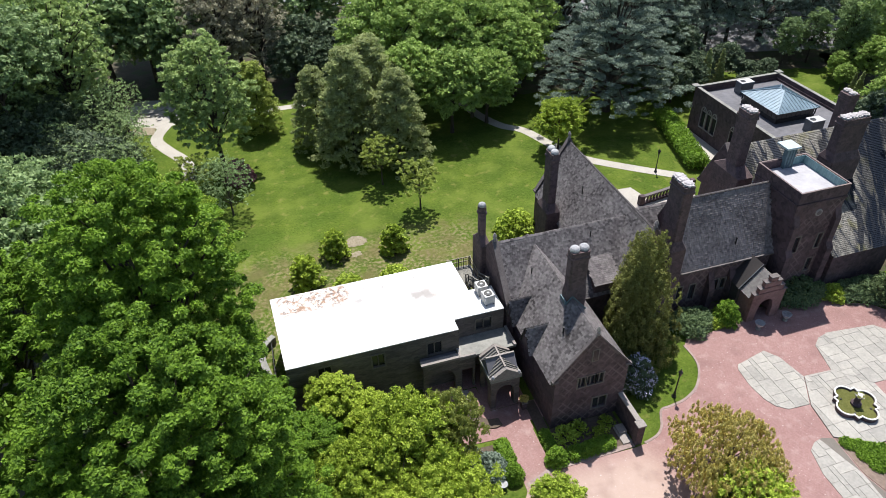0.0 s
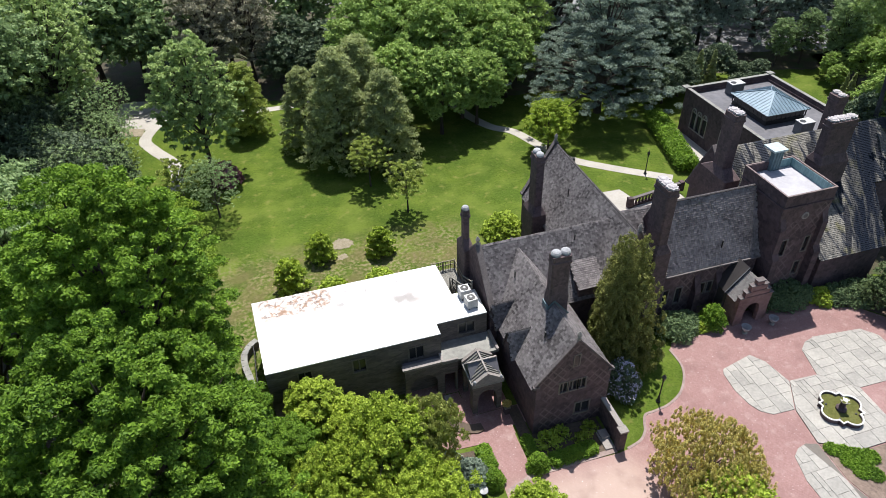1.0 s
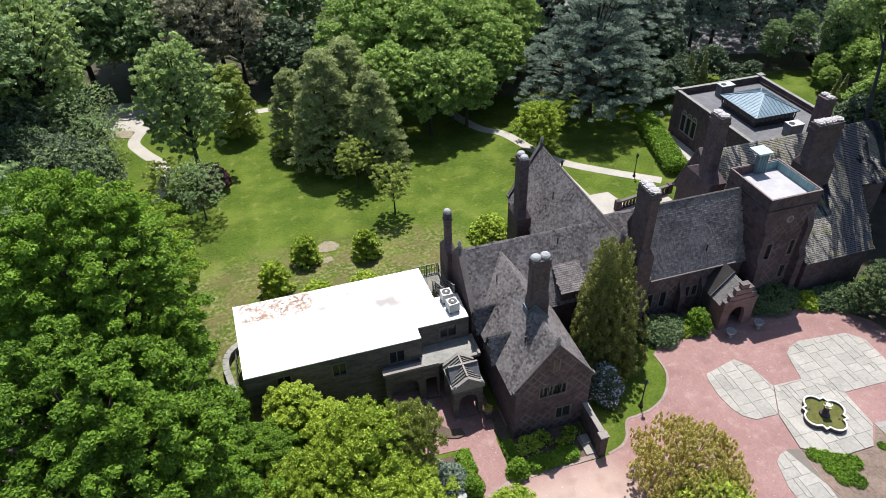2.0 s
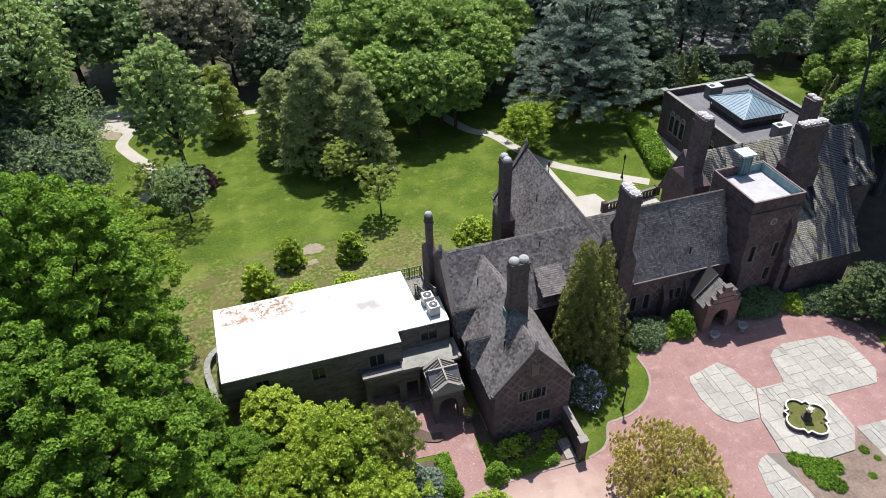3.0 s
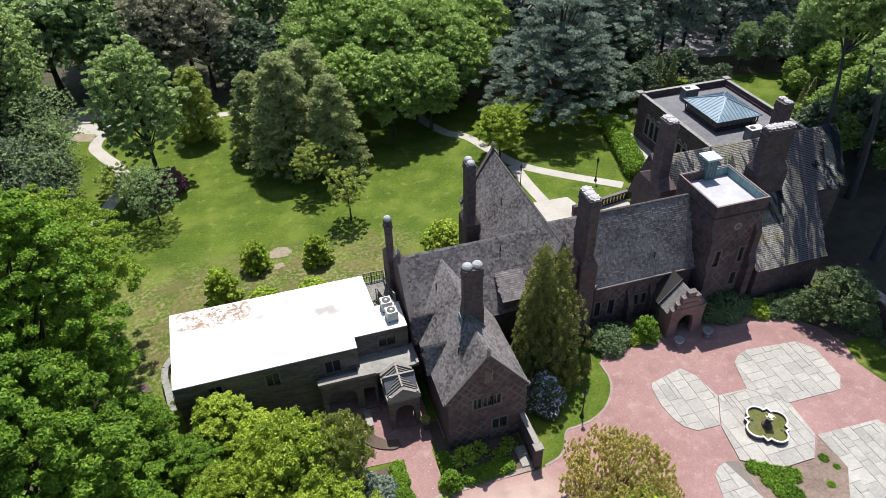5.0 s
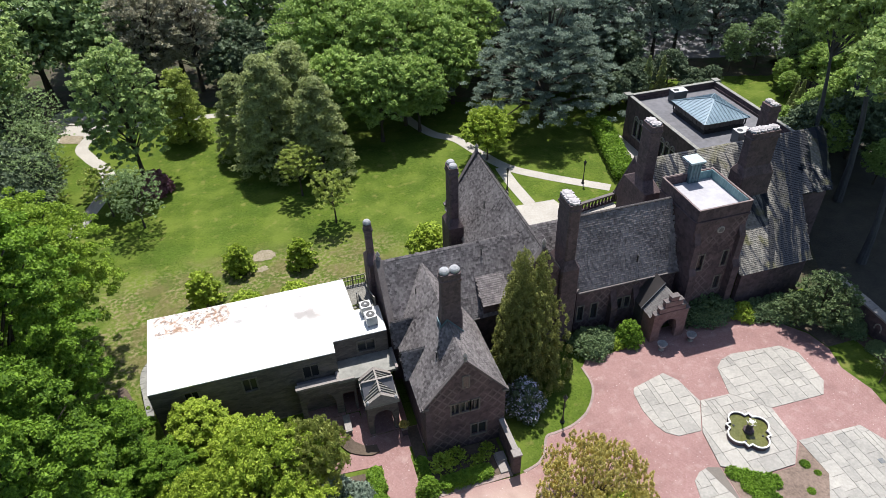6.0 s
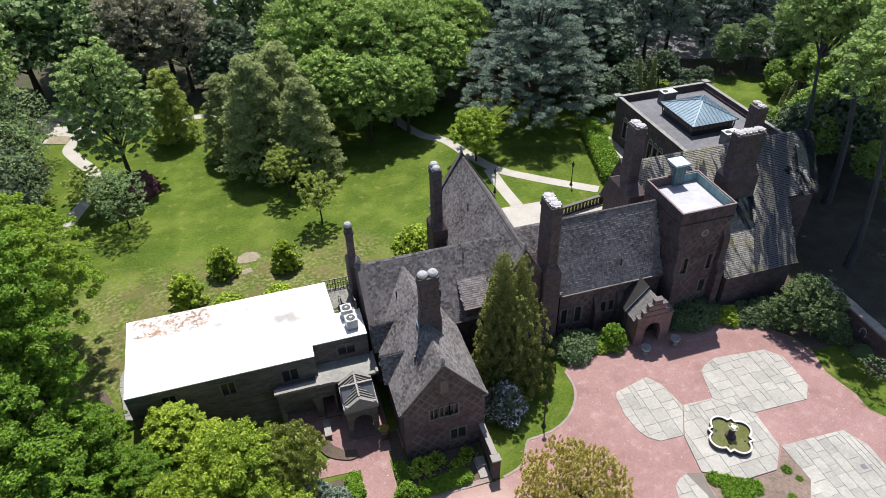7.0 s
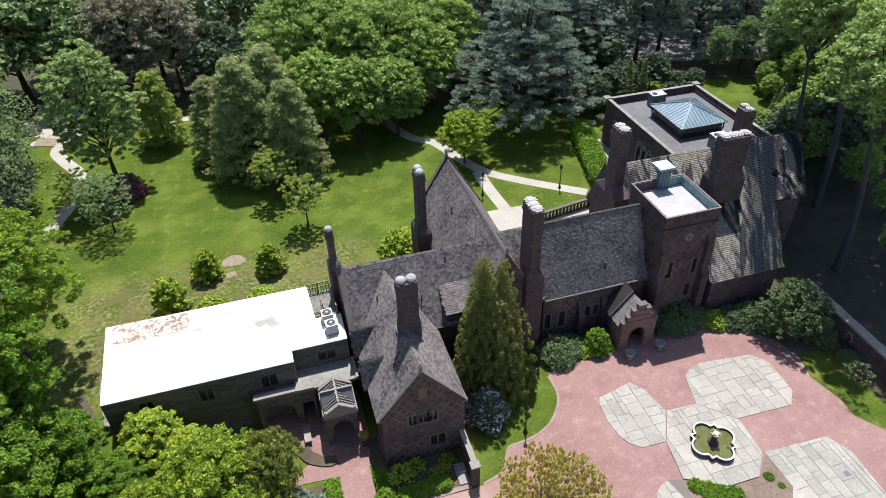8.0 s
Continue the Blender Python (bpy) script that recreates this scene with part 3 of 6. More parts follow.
def ragged(pts, rough):
    """A smoothed outline with a worn, uneven edge."""
    rnd = random.Random(7)
    return [(x + rnd.uniform(-rough, rough), y + rnd.uniform(-rough, rough)) for x, y in smooth(pts, 9)]


def ribbon(line, width):
    """The plan of a path of that width along a line."""
    pts = [Vector(p) for p in line]
    left, right = [], []
    for i, p in enumerate(pts):
        d = (pts[min(i + 1, len(pts) - 1)] - pts[max(i - 1, 0)]).normalized()
        s = Vector((-d.y, d.x)) * width / 2
        left.append(tuple(p + s)), right.append(tuple(p - s))
    return right + left[::-1]


def strip(name, line, width, z, mat, label, category):
    pts = [Vector(p) for p in line]
    m = Mesh()
    rows = []
    for i, p in enumerate(pts):
        d = (pts[min(i + 1, len(pts) - 1)] - pts[max(i - 1, 0)]).normalized()
        s = Vector((-d.y, d.x)) * width / 2
        rows.append(((p - s).x, (p - s).y, (p + s).x, (p + s).y))
    vs = [q for a, b, c, d in rows for q in ((a, b, z), (c, d, z), (a, b, z - 0.1), (c, d, z - 0.1))]
    fs = []
    for i in range(len(rows) - 1):
        k = i * 4
        fs += [(k, k + 4, k + 5, k + 1), (k, k + 2, k + 6, k + 4), (k + 1, k + 5, k + 7, k + 3)]
    m.add(vs, fs)
    return part(name, m, mat, None, label, "structure", category)


def bend(line, steps=6):
    out = []
    n = len(line)
    for i in range(n - 1):
        p0, p1, p2, p3 = (Vector(line[min(max(i + k - 1, 0), n - 1)]) for k in range(4))
        for s in range(steps):
            t = s / steps
            out.append(tuple(0.5 * (2 * p1 + (p2 - p0) * t + (2 * p0 - 5 * p1 + 4 * p2 - p3) * t * t + (3 * p1 - p0 - 3 * p2 + p3) * t ** 3)))
    return out + [line[-1]]


def litter(pts):
    rnd = random.Random(len(pts))
    rough = []
    for i, p in enumerate(pts):
        a, b = Vector(p), Vector(pts[(i + 1) % len(pts)])
        n = max(2, int((b - a).length / 0.9))
        for k in range(n):
            rough.append(tuple(a.lerp(b, k / n) + Vector((rnd.uniform(-0.55, 0.55), rnd.uniform(-0.55, 0.55)))))
    sheet("woodland_floor", rough, 0.015, M_LITTER, "dark leaf litter under the trees", "woodland floor")


def ground():
    m = Mesh()
    m.box(-1500, -1500, -2, 1600, 1800, 0)
    part("ground", m, M_GRASS, None, "mown green lawn with dry yellow patches", "structure", "lawn")


ground()
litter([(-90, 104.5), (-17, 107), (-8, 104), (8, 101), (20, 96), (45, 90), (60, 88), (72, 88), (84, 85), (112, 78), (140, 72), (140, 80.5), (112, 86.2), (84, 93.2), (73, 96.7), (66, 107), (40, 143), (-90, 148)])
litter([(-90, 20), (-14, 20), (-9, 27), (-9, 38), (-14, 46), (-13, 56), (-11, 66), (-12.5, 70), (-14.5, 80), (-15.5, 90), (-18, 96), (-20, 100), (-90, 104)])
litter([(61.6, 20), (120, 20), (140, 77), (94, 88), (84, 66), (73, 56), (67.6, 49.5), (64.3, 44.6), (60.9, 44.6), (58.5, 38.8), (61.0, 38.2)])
COURT = [(8, 16), (15.2, 27.4), (17.5, 28.2), (24.6, 28.0), (25.5, 28.1), (26.7, 28.45), (27.5, 29.1), (27.9, 29.85), (28.4, 30.55), (29.3, 30.65), (30.8, 30.9), (32.4, 31.7), (33.7, 33.1), (34.25, 34.5), (34.25, 36.3), (34.9, 37.0), (36.5, 36.9), (39.0, 37.2),
         (40.5, 38.5), (50.6, 38.3), (52.0, 36.3), (54.0, 35.6), (55.6, 33.6), (56.0, 31.5), (55.4, 29.3), (55.7, 27.9), (56.0, 26.6), (55.8, 25.0), (57.5, 22.5), (60.2, 20), (60.2, 4), (30, 4), (8, 8)]
sheet("pavement", COURT, 0.03, M_PAVER, "red brick paved forecourt with a worn dusty surface", "courtyard")
strip("kerb", bend([(25.4, 28.15), (26.7, 28.5), (27.5, 29.15), (27.9, 29.9), (28.4, 30.6), (29.3, 30.7), (30.8, 30.95), (32.4, 31.75), (33.65, 33.15), (34.2, 34.5), (34.2, 36.3)]), 0.2, 0.06, M_KERB, "dusty stone kerb edging the lawn", "kerb")
strip("kerb", [(15.2, 27.5), (17.6, 28.25), (24.5, 28.3)], 0.4, 0.07, M_KERB, "dusty stone kerb edging the bed", "kerb")
strip("path", bend([(-24, 96), (-8, 99.5), (6.5, 98.6), (16, 100), (25, 98), (30.5, 92), (32.0, 86.5), (34.0, 82.0), (36.5, 79.5), (38.4, 74.5), (40.6, 70.0), (44.5, 66.3), (50.5, 61.6)]), 1.5, 0.03, M_PATH, "pale gravel path curving through the lawn", "path")
strip("path", bend([(39.6, 70.4), (39.6, 66), (39.9, 61.5)]), 1.5, 0.034, M_PATH, "pale gravel path curving through the lawn", "path")
strip("path", bend([(-11.0, 101.0), (-13.4, 95.0), (-12.0, 91), (-9.5, 86.5), (-9.0, 81.5), (-12, 72)]), 1.7, 0.036, M_PATH, "pale winding path among the trees", "path")
sheet("patio", smooth([(-19.5, 104), (-17.5, 100.4), (-14.2, 98.6), (-11.2, 100.2), (-10.6, 103.6), (-12.5, 107.5), (-17.5, 108.5)]), 0.04, M_PATH, "pale stone patio with curved steps", "patio")
for rr, zz in ((3.3, 0.19), (2.5, 0.34)):
    sheet("patio_step", [(-14.6 + rr * math.cos(math.radians(a)), 105.4 + rr * math.sin(math.radians(a))) for a in range(180, 361, 12)], zz, M_PATH, "curved pale stone step of the patio", "step", 0.16)
sheet("road", [(-120, 150), (40, 144), (68, 106), (73, 96.5), (84, 93), (112, 86), (200, 76), (200, 150), (40, 190), (-120, 200)], 0.03, M_ASPHALT, "grey asphalt road beyond the woods", "road")


# ---- house ----
def white_wing():
    h = thing("house_wing", (7, 43, 0), "long flat-roofed stone wing with a bright white rust-stained roof", "building", "wings of the manor")
    P = [(-0.4, 38.9), (13.6, 38.9), (13.6, 40.1), (18.0, 40.1), (18.0, 43.2), (15.9, 43.2), (15.7, 47.5), (-0.8, 47.5)]
    n = len(P)
    for i in range(n):
        a, b = P[i], P[(i + 1) % n]
        holes, wins = [], []
        if i == 0:
            wins = [(2.4, 3.4, 4.0, 5.4), (6.7, 7.7, 4.0, 5.4), (11.3, 12.5, 3.9, 5.3)]
        if i == 2:
            wins = [(1.9, 3.3, 4.3, 5.5)]
        wall(h, a, b, 0, 6.02, 0.4, M_GREYSTONE, wins, cut=i not in (2, 5))
        for w in wins:
            window(h, a, b, *w)
    flat_cap(h, P, 6.1, M_WHITE, thick=0.076)
    return h


def main_range():
    h = thing("manor_range", (25, 44, 0), "dark stone manor range with steep slate roofs", "building", "wings of the manor")
    # long range, ridge along x
    x0, x1, y0, y1, e, r = 18.3, 29.0, 40.0, 48.0, 5.6, 10.1
    wall(h, (x0, y0), (x1, y0), 0, e, 0.45, M_STONE)
    wall(h, (x1, y1), (x0, y1), 0, e, 0.45, M_STONE)
    wall(h, (x0, y1), (x0, y0), 0, e, 0.45, M_STONE)
    gable(h, "x", x0, y0, y1, e, r, 0.45, M_STONE, mid=44)
    roof(h, [(x0 + 0.4, y0 - 0.25, e - 0.28), (31.2, y0 - 0.25, e - 0.28), (31.2, 44, r), (x0 + 0.4, 44, r)], seed=3)
    roof(h, [(31.2, y1 + 0.25, e - 0.28), (x0 + 0.4, y1 + 0.25, e - 0.28), (x0 + 0.4, 44, r), (31.2, 44, r)], seed=4)
    part("dormer", Mesh().add([(26.3, 39.9, 5.4), (28.6, 39.9, 5.4), (28.6, 39.9, 6.6), (26.3, 39.9, 6.6), (26.3, 42.0, 7.75), (28.6, 42.0, 7.75), (26.3, 42.0, 5.4), (28.6, 42.0, 5.4)],
                              [(0, 1, 2, 3), (3, 2, 5, 4), (0, 3, 4, 6), (1, 7, 5, 2), (6, 4, 5, 7), (0, 6, 7, 1)]), M_STONE, h)
    roof(h, [(26.15, 39.7, 6.58), (28.75, 39.7, 6.58), (28.75, 42.2, 7.98), (26.15, 42.2, 7.98)], seed=43, thick=0.08, name="dormer_roof", mat=M_SLATE_HALL)
    chimney(h, 18.3, 46.6, 0.62, 0.62, 0, 12.2, [(0, 0, 0.3)], base=(1.0, 2.2), shoulder=9.0, dome=True)
    # cross range, ridge along y
    a, b, f, g, e2, r2 = 28.2, 34.8, 40.0, 57.0, 5.4, 11.0
    wall(h, (a, f), (b, f), 0, e2, 0.45, M_STONE)
    wall(h, (b, f), (b, g), 0, e2, 0.45, M_STONE)
    wall(h, (b, g), (a, g), 0, e2, 0.45, M_STONE)
    wall(h, (a, g), (a, f), 0, e2, 0.45, M_STONE)
    gable(h, "y", f, a, b, e2, r2, 0.4, M_DIAPER, mid=31.5)
    roof(h, [(31.6, 42.2, 6.3), (36.2, 42.2, 6.3), (36.2, 45.4, 9.5), (31.6, 45.4, 9.5)], seed=41)
    roof(h, [(36.2, 48.4, 6.5), (31.6, 48.4, 6.5), (31.6, 45.4, 9.5), (36.2, 45.4, 9.5)], seed=42)
    wall(h, (34.9, 47.9), (34.0, 47.9), 0, 6.6, 0.4, M_STONE, cut=False)
    for x, y, z in ((27.2, 43.2, 9.25), (24.6, 41.4, 7.3), (30.0, 50.3, 9.0)):
        part("vent_pipe", Mesh().lathe(x, y, [(0.06, z - 0.3), (0.06, z + 0.5), (0.08, z + 0.51), (0.08, z + 0.57)], 8), M_IRON, h)
    gable(h, "y", g - 0.4, a, b, e2, r2, 0.4, M_STONE, mid=31.5)
    roof(h, [(a - 0.2, g - 0.4, e2 - 0.25), (a - 0.2, f + 0.4, e2 - 0.25), (31.5, f + 0.4, r2), (31.5, g - 0.4, r2)], seed=5, mat=M_SLATE_RED)
    roof(h, [(b + 0.2, f + 0.4, e2 - 0.25), (b + 0.2, g - 0.4, e2 - 0.25), (31.5, g - 0.4, r2), (31.5, f + 0.4, r2)], seed=6)
    chimney(h, 27.5, 52.3, 0.85, 1.5, 0, 12.8, [(0, -0.38, 0.36), (0, 0.38, 0.36)], base=(1.5, 2.6), shoulder=7.0, dome=True)
    return h


def near_wing():
    h = thing("gabled_wing", (22, 36, 0), "dark stone gabled wing with a russet slate roof", "building", "wings of the manor")
    a, b, f, g, e, r = 18.9, 25.1, 31.7, 40.5, 5.5, 9.5
    wins = [(1.95, 2.55, 4.25, 5.35), (2.7, 3.4, 4.25, 5.35), (3.5, 4.1, 4.25, 5.35), (3.5, 4.7, 1.2, 2.5)]
    wall(h, (a, f), (b, f), 0, e, 0.45, M_DIAPER, wins)
    for w in wins:
        window(h, (a, f), (b, f), *w, lights=2)
    wall(h, (b, f), (b, g), 0, e, 0.45, M_STONE)
    wall(h, (a, g), (a, f), 0, e, 0.45, M_STONE)
    gable(h, "y", f, a, b, e, r, 0.2, M_DIAPER, mid=22, proud=0.12)
    att = part("window", Mesh().box(21.7, f - 0.05, 6.9, 22.3, f + 0.02, 8.2), M_FRAME, h)
    part("pane", Mesh().box(21.8, f - 0.06, 7.0, 22.2, f - 0.052, 8.1), M_GLASS, att)
    roof(h, [(a - 0.25, 45.0, e - 0.3), (a - 0.25, f + 0.2, e - 0.3), (22, f + 0.2, r), (22, 45.0, r)], seed=7, mat=M_SLATE_RED)
    roof(h, [(b + 0.25, f + 0.2, e - 0.3), (b + 0.25, 45.0, e - 0.3), (22, 45.0, r), (22, f + 0.2, r)], seed=8, mat=M_SLATE_RED)
    for yd, w in ((36.2, 1.5), (39.6, 1.3)):
        zt = 7.3
        d = part("dormer", Mesh().add([(18.35, yd - w / 2, 5.3), (18.35, yd + w / 2, 5.3), (18.35, yd, zt), (20.9, yd, zt), (19.0, yd - w / 2, 5.3), (19.0, yd + w / 2, 5.3)],
                                      [(0, 2, 1), (0, 4, 3, 2), (1, 2, 3, 5), (0, 1, 5, 4), (4, 5, 3)]), M_STONE, h)
        roof(h, [(18.25, yd - w / 2 - 0.2, 5.15), (19.1, yd - w / 2 - 0.2, 5.15), (20.9, yd, zt + 0.05), (18.25, yd, zt + 0.05)], seed=31, mat=M_SLATE, thick=0.08, name="dormer_roof")
        roof(h, [(19.1, yd + w / 2 + 0.2, 5.15), (18.25, yd + w / 2 + 0.2, 5.15), (18.25, yd, zt + 0.05), (20.9, yd, zt + 0.05)], seed=32, mat=M_SLATE, thick=0.08, name="dormer_roof")
    for x, y, z in ((20.9, 41.3, 8.15), (20.6, 34.4, 7.75)):
        part("vent_pipe", Mesh().lathe(x, y, [(0.06, z), (0.06, z + 0.55), (0.08, z + 0.56), (0.08, z + 0.62)], 8), M_IRON, h)
    chimney(h, 22.4, 36.6, 1.5, 0.85, 5, 13.8, [(-0.38, 0, 0.36), (0.38, 0, 0.36)], base=(1.7, 1.0), shoulder=10.2, dome=True)
    fl = part("flashing", Mesh().beam((21.45, 36.06, 9.0), (22.0, 36.06, 9.66), 0.05, 0.14).beam((22.0, 36.06, 9.66), (23.3, 36.06, 8.05), 0.05, 0.12), M_COPPER, h, "dull green copper flashing at the foot of the stack")
    part("flashing_upstand", Mesh().box(21.42, 36.05, 8.95, 21.52, 37.0, 9.3), M_COPPER, fl)
    return h


def hall():
    h = thing("hall_range", (40, 43, 0), "dark stone great hall with a steep grey slate roof", "building", "wings of the manor")
    a, b, f, g, e, r, ym = 34.8, 45.2, 40.5, 46.0, 5.3, 11.2, 43.3
    wins = [(0.75, 1.3, 1.3, 3.1), (2.1, 2.7, 1.2, 3.1), (4.7, 5.2, 1.7, 3.0), (5.5, 6.0, 1.7, 3.0)]
    wall(h, (a, f), (b, f), 0, e, 0.5, M_DIAPER, wins)
    for w in wins:
        window(h, (a, f), (b, f), *w, lights=1)
    for x in (38.9, 41.2):
        part("buttress", Mesh().prism([(x - 0.3, f - 0.7), (x + 0.3, f - 0.7), (x + 0.3, f - 0.005), (x - 0.3, f - 0.005)], 0, [2.6, 2.6, 4.2, 4.2]), M_STONE, h)
    part("vent_pipe", Mesh().lathe(41.2, 41.0, [(0.06, 6.4), (0.06, 7.2), (0.08, 7.21), (0.08, 7.27)], 8), M_IRON, h)
    part("gutter", Mesh().beam((a + 0.5, f - 0.3, e - 0.28), (b, f - 0.3, e - 0.28), 0.14, 0.12), M_COPING, h)
    wall(h, (b, g), (a, g), 0, e, 0.5, M_STONE)
    gable(h, "x", a, f, g, e, r, 0.45, M_STONE, mid=ym, finial=False)
    roof(h, [(a + 0.45, f - 0.2, e - 0.3), (b, f - 0.2, e - 0.3), (b, ym, r), (a + 0.45, ym, r)], seed=9, mat=M_SLATE_HALL, width=0.26, course=0.2)
    roof(h, [(b, g + 0.2, e - 0.3), (a + 0.45, g + 0.2, e - 0.3), (a + 0.45, ym, r), (b, ym, r)], seed=10)
    chimney(h, 33.9, 41.0, 1.0, 2.1, 0, 14.8, [(0, -0.6, 0.42), (0, 0.1, 0.42), (0, 0.7, 0.42)], base=(1.7, 2.8), shoulder=9.0)
    return h


def tower():
    h = thing("stone_tower", (48, 42.3, 0), "square dark diapered stone tower with a pale roof behind its parapet", "tower")
    a, b, f, g, z = 45.3, 50.5, 39.5, 45.2, 12.0
    wins = [(1.1, 1.7, 5.2, 7.0), (3.7, 4.2, 5.2, 6.9), (3.5, 4.1, 2.5, 4.0)]
    wall(h, (a, f), (b, f), 0, 10.9, 0.5, M_DIAPER, wins)
    for w in wins:
        window(h, (a, f), (b, f), *w, lights=1)
    wall(h, (b, f), (b, g), 0, 10.9, 0.5, M_STONE)
    wall(h, (b, g), (a, g), 0, 10.9, 0.5, M_STONE)
    wall(h, (a, g), (a, f), 0, 10.9, 0.5, M_STONE)
    o = 0.03
    parapet(h, [(a - o, f - o), (b + o, f - o), (b + o, g + o), (a - o, g + o)], 10.9, z, 0.2, M_STONE)
    o = 0.05
    parapet(h, [(a - o, f - o), (b + o, f - o), (b + o, g + o), (a - o, g + o)], z, z + 0.06, 0.15, M_PINKCAP, "coping")
    flat_cap(h, [(a + 0.11, f + 0.11), (b - 0.11, f + 0.11), (b - 0.11, g - 0.11), (a + 0.11, g - 0.11)], 11.15, M_PLASTER)
    part("copper_lining", Mesh().box(b - 0.21, f + 0.3, 11.15, b - 0.175, g - 0.18, 11.99), M_COPPER_TEAL, h, "streaked teal copper lining")
    part("copper_lining", Mesh().box(a + 3.6, g - 0.215, 11.15, b - 0.215, g - 0.175, 11.99), M_COPPER_TEAL, h, "streaked teal copper lining")
    md = part("medallion", Mesh().tube([(48.0, f - 0.08, 9.5), (48.0, f - 0.003, 9.5)], [0.34, 0.38], 16), M_STONE_LIGHT, h, "round pale stone medallion")
    part("medallion_face", Mesh().tube([(48.0, f - 0.1, 9.5), (48.0, f - 0.081, 9.5)], [0.22, 0.24], 16), M_COPING, md)
    # stepped corner buttresses and a string course
    for x in (a + 0.35, b - 0.35):
        part("buttress", Mesh().prism([(x - 0.35, f - 0.8), (x + 0.35, f - 0.8), (x + 0.35, f - 0.004), (x - 0.35, f - 0.004)], 0, [5.4, 5.4, 6.6, 6.6]), M_STONE, h)
        part("buttress", Mesh().prism([(x - 0.3, f - 0.45), (x + 0.3, f - 0.45), (x + 0.3, f - 0.006), (x - 0.3, f - 0.006)], 6.0, [8.6, 8.6, 9.6, 9.6]), M_STONE, h)
    part("buttress", Mesh().prism([(b + 0.004, f + 0.2), (b + 0.6, f + 0.2), (b + 0.6, f + 0.9), (b + 0.004, f + 0.9)], 0, [8.6, 7.6, 7.6, 8.6]), M_STONE, h)
    for p, q in (((a - 0.05, f - 0.05), (b + 0.05, f - 0.05)), ((a - 0.05, g), (a - 0.05, f + 0.02))):
        part("string_course", Mesh().beam((*p, 10.75), (*q, 10.75), 0.14, 0.16), M_STONE, h)
    return h


def west_range():
    h = thing("west_range", (58, 46, 0), "dark stone range with a lichen-streaked slate roof and painted tree shade", "building", "wings of the manor")
    yr, r = 50.5, 10.8
    ye, e = 38.4, 4.4
    k = (r - e) / (yr - ye)
    wall(h, (50.6, ye + 0.3), (58.2, ye + 0.3), 0, e, 0.5, M_STONE)
    turn = [(58.2, ye + 0.3), (60.85, 44.4), (64.3, 44.4), (67.2, 49.9), (67.2, 53.0)]
    inner = [(57.75, ye + 0.7), (60.5, 44.9), (64.0, 44.9), (66.7, 50.0), (66.7, 53.0)]
    for p, q, u, w in zip(turn, turn[1:], inner, inner[1:]):
        hs = [min(e + (y - ye) * k, 7.0 if y > 52 else 99) - 0.2 for _, y in (p, q, w, u)]
        part("wall", Mesh().prism([p, q, w, u], 0, hs), M_STONE, h)
    wall(h, (67.2, 53), (46, 53), 0, 7, 0.5, M_STONE)
    wall(h, (45.8, 53), (45.8, 45.2), 0, 7, 0.5, M_STONE)
    plan = [(50.7, ye), (58.4, ye), (61.05, 44.2), (64.6, 44.1), (67.6, 49.8), (67.5, yr), (46.2, yr), (46.2, 45.4), (50.7, 45.4)]
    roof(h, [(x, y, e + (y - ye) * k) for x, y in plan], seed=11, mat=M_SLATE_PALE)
    roof(h, [(67.4, 53.1, 7.0), (46.2, 53.1, 7.0), (46.2, yr, r), (67.4, yr, r)], seed=12)
    gable(h, "x", 45.6, 45.2, 53.0, 5.5, r + 0.2, 0.5, M_STONE, mid=yr, finial=False)
    chimney(h, 45.5, 48.4, 1.1, 1.7, 0, 15.9, [(0, -0.4, 0.42), (0, 0.4, 0.42)], base=(1.8, 4.0), shoulder=10.0)
    chimney(h, 55.8, 46.0, 3.0, 1.15, 4, 14.6, [(-1.05, 0, 0.42), (-0.35, 0, 0.44), (0.35, 0, 0.4), (1.05, 0, 0.42)], base=(3.5, 2.0), shoulder=10.8)
    chimney(h, 64.0, 54.3, 1.35, 1.5, 4, 12.2, [(0, -0.4, 0.38), (0, 0.4, 0.38)])
    return h


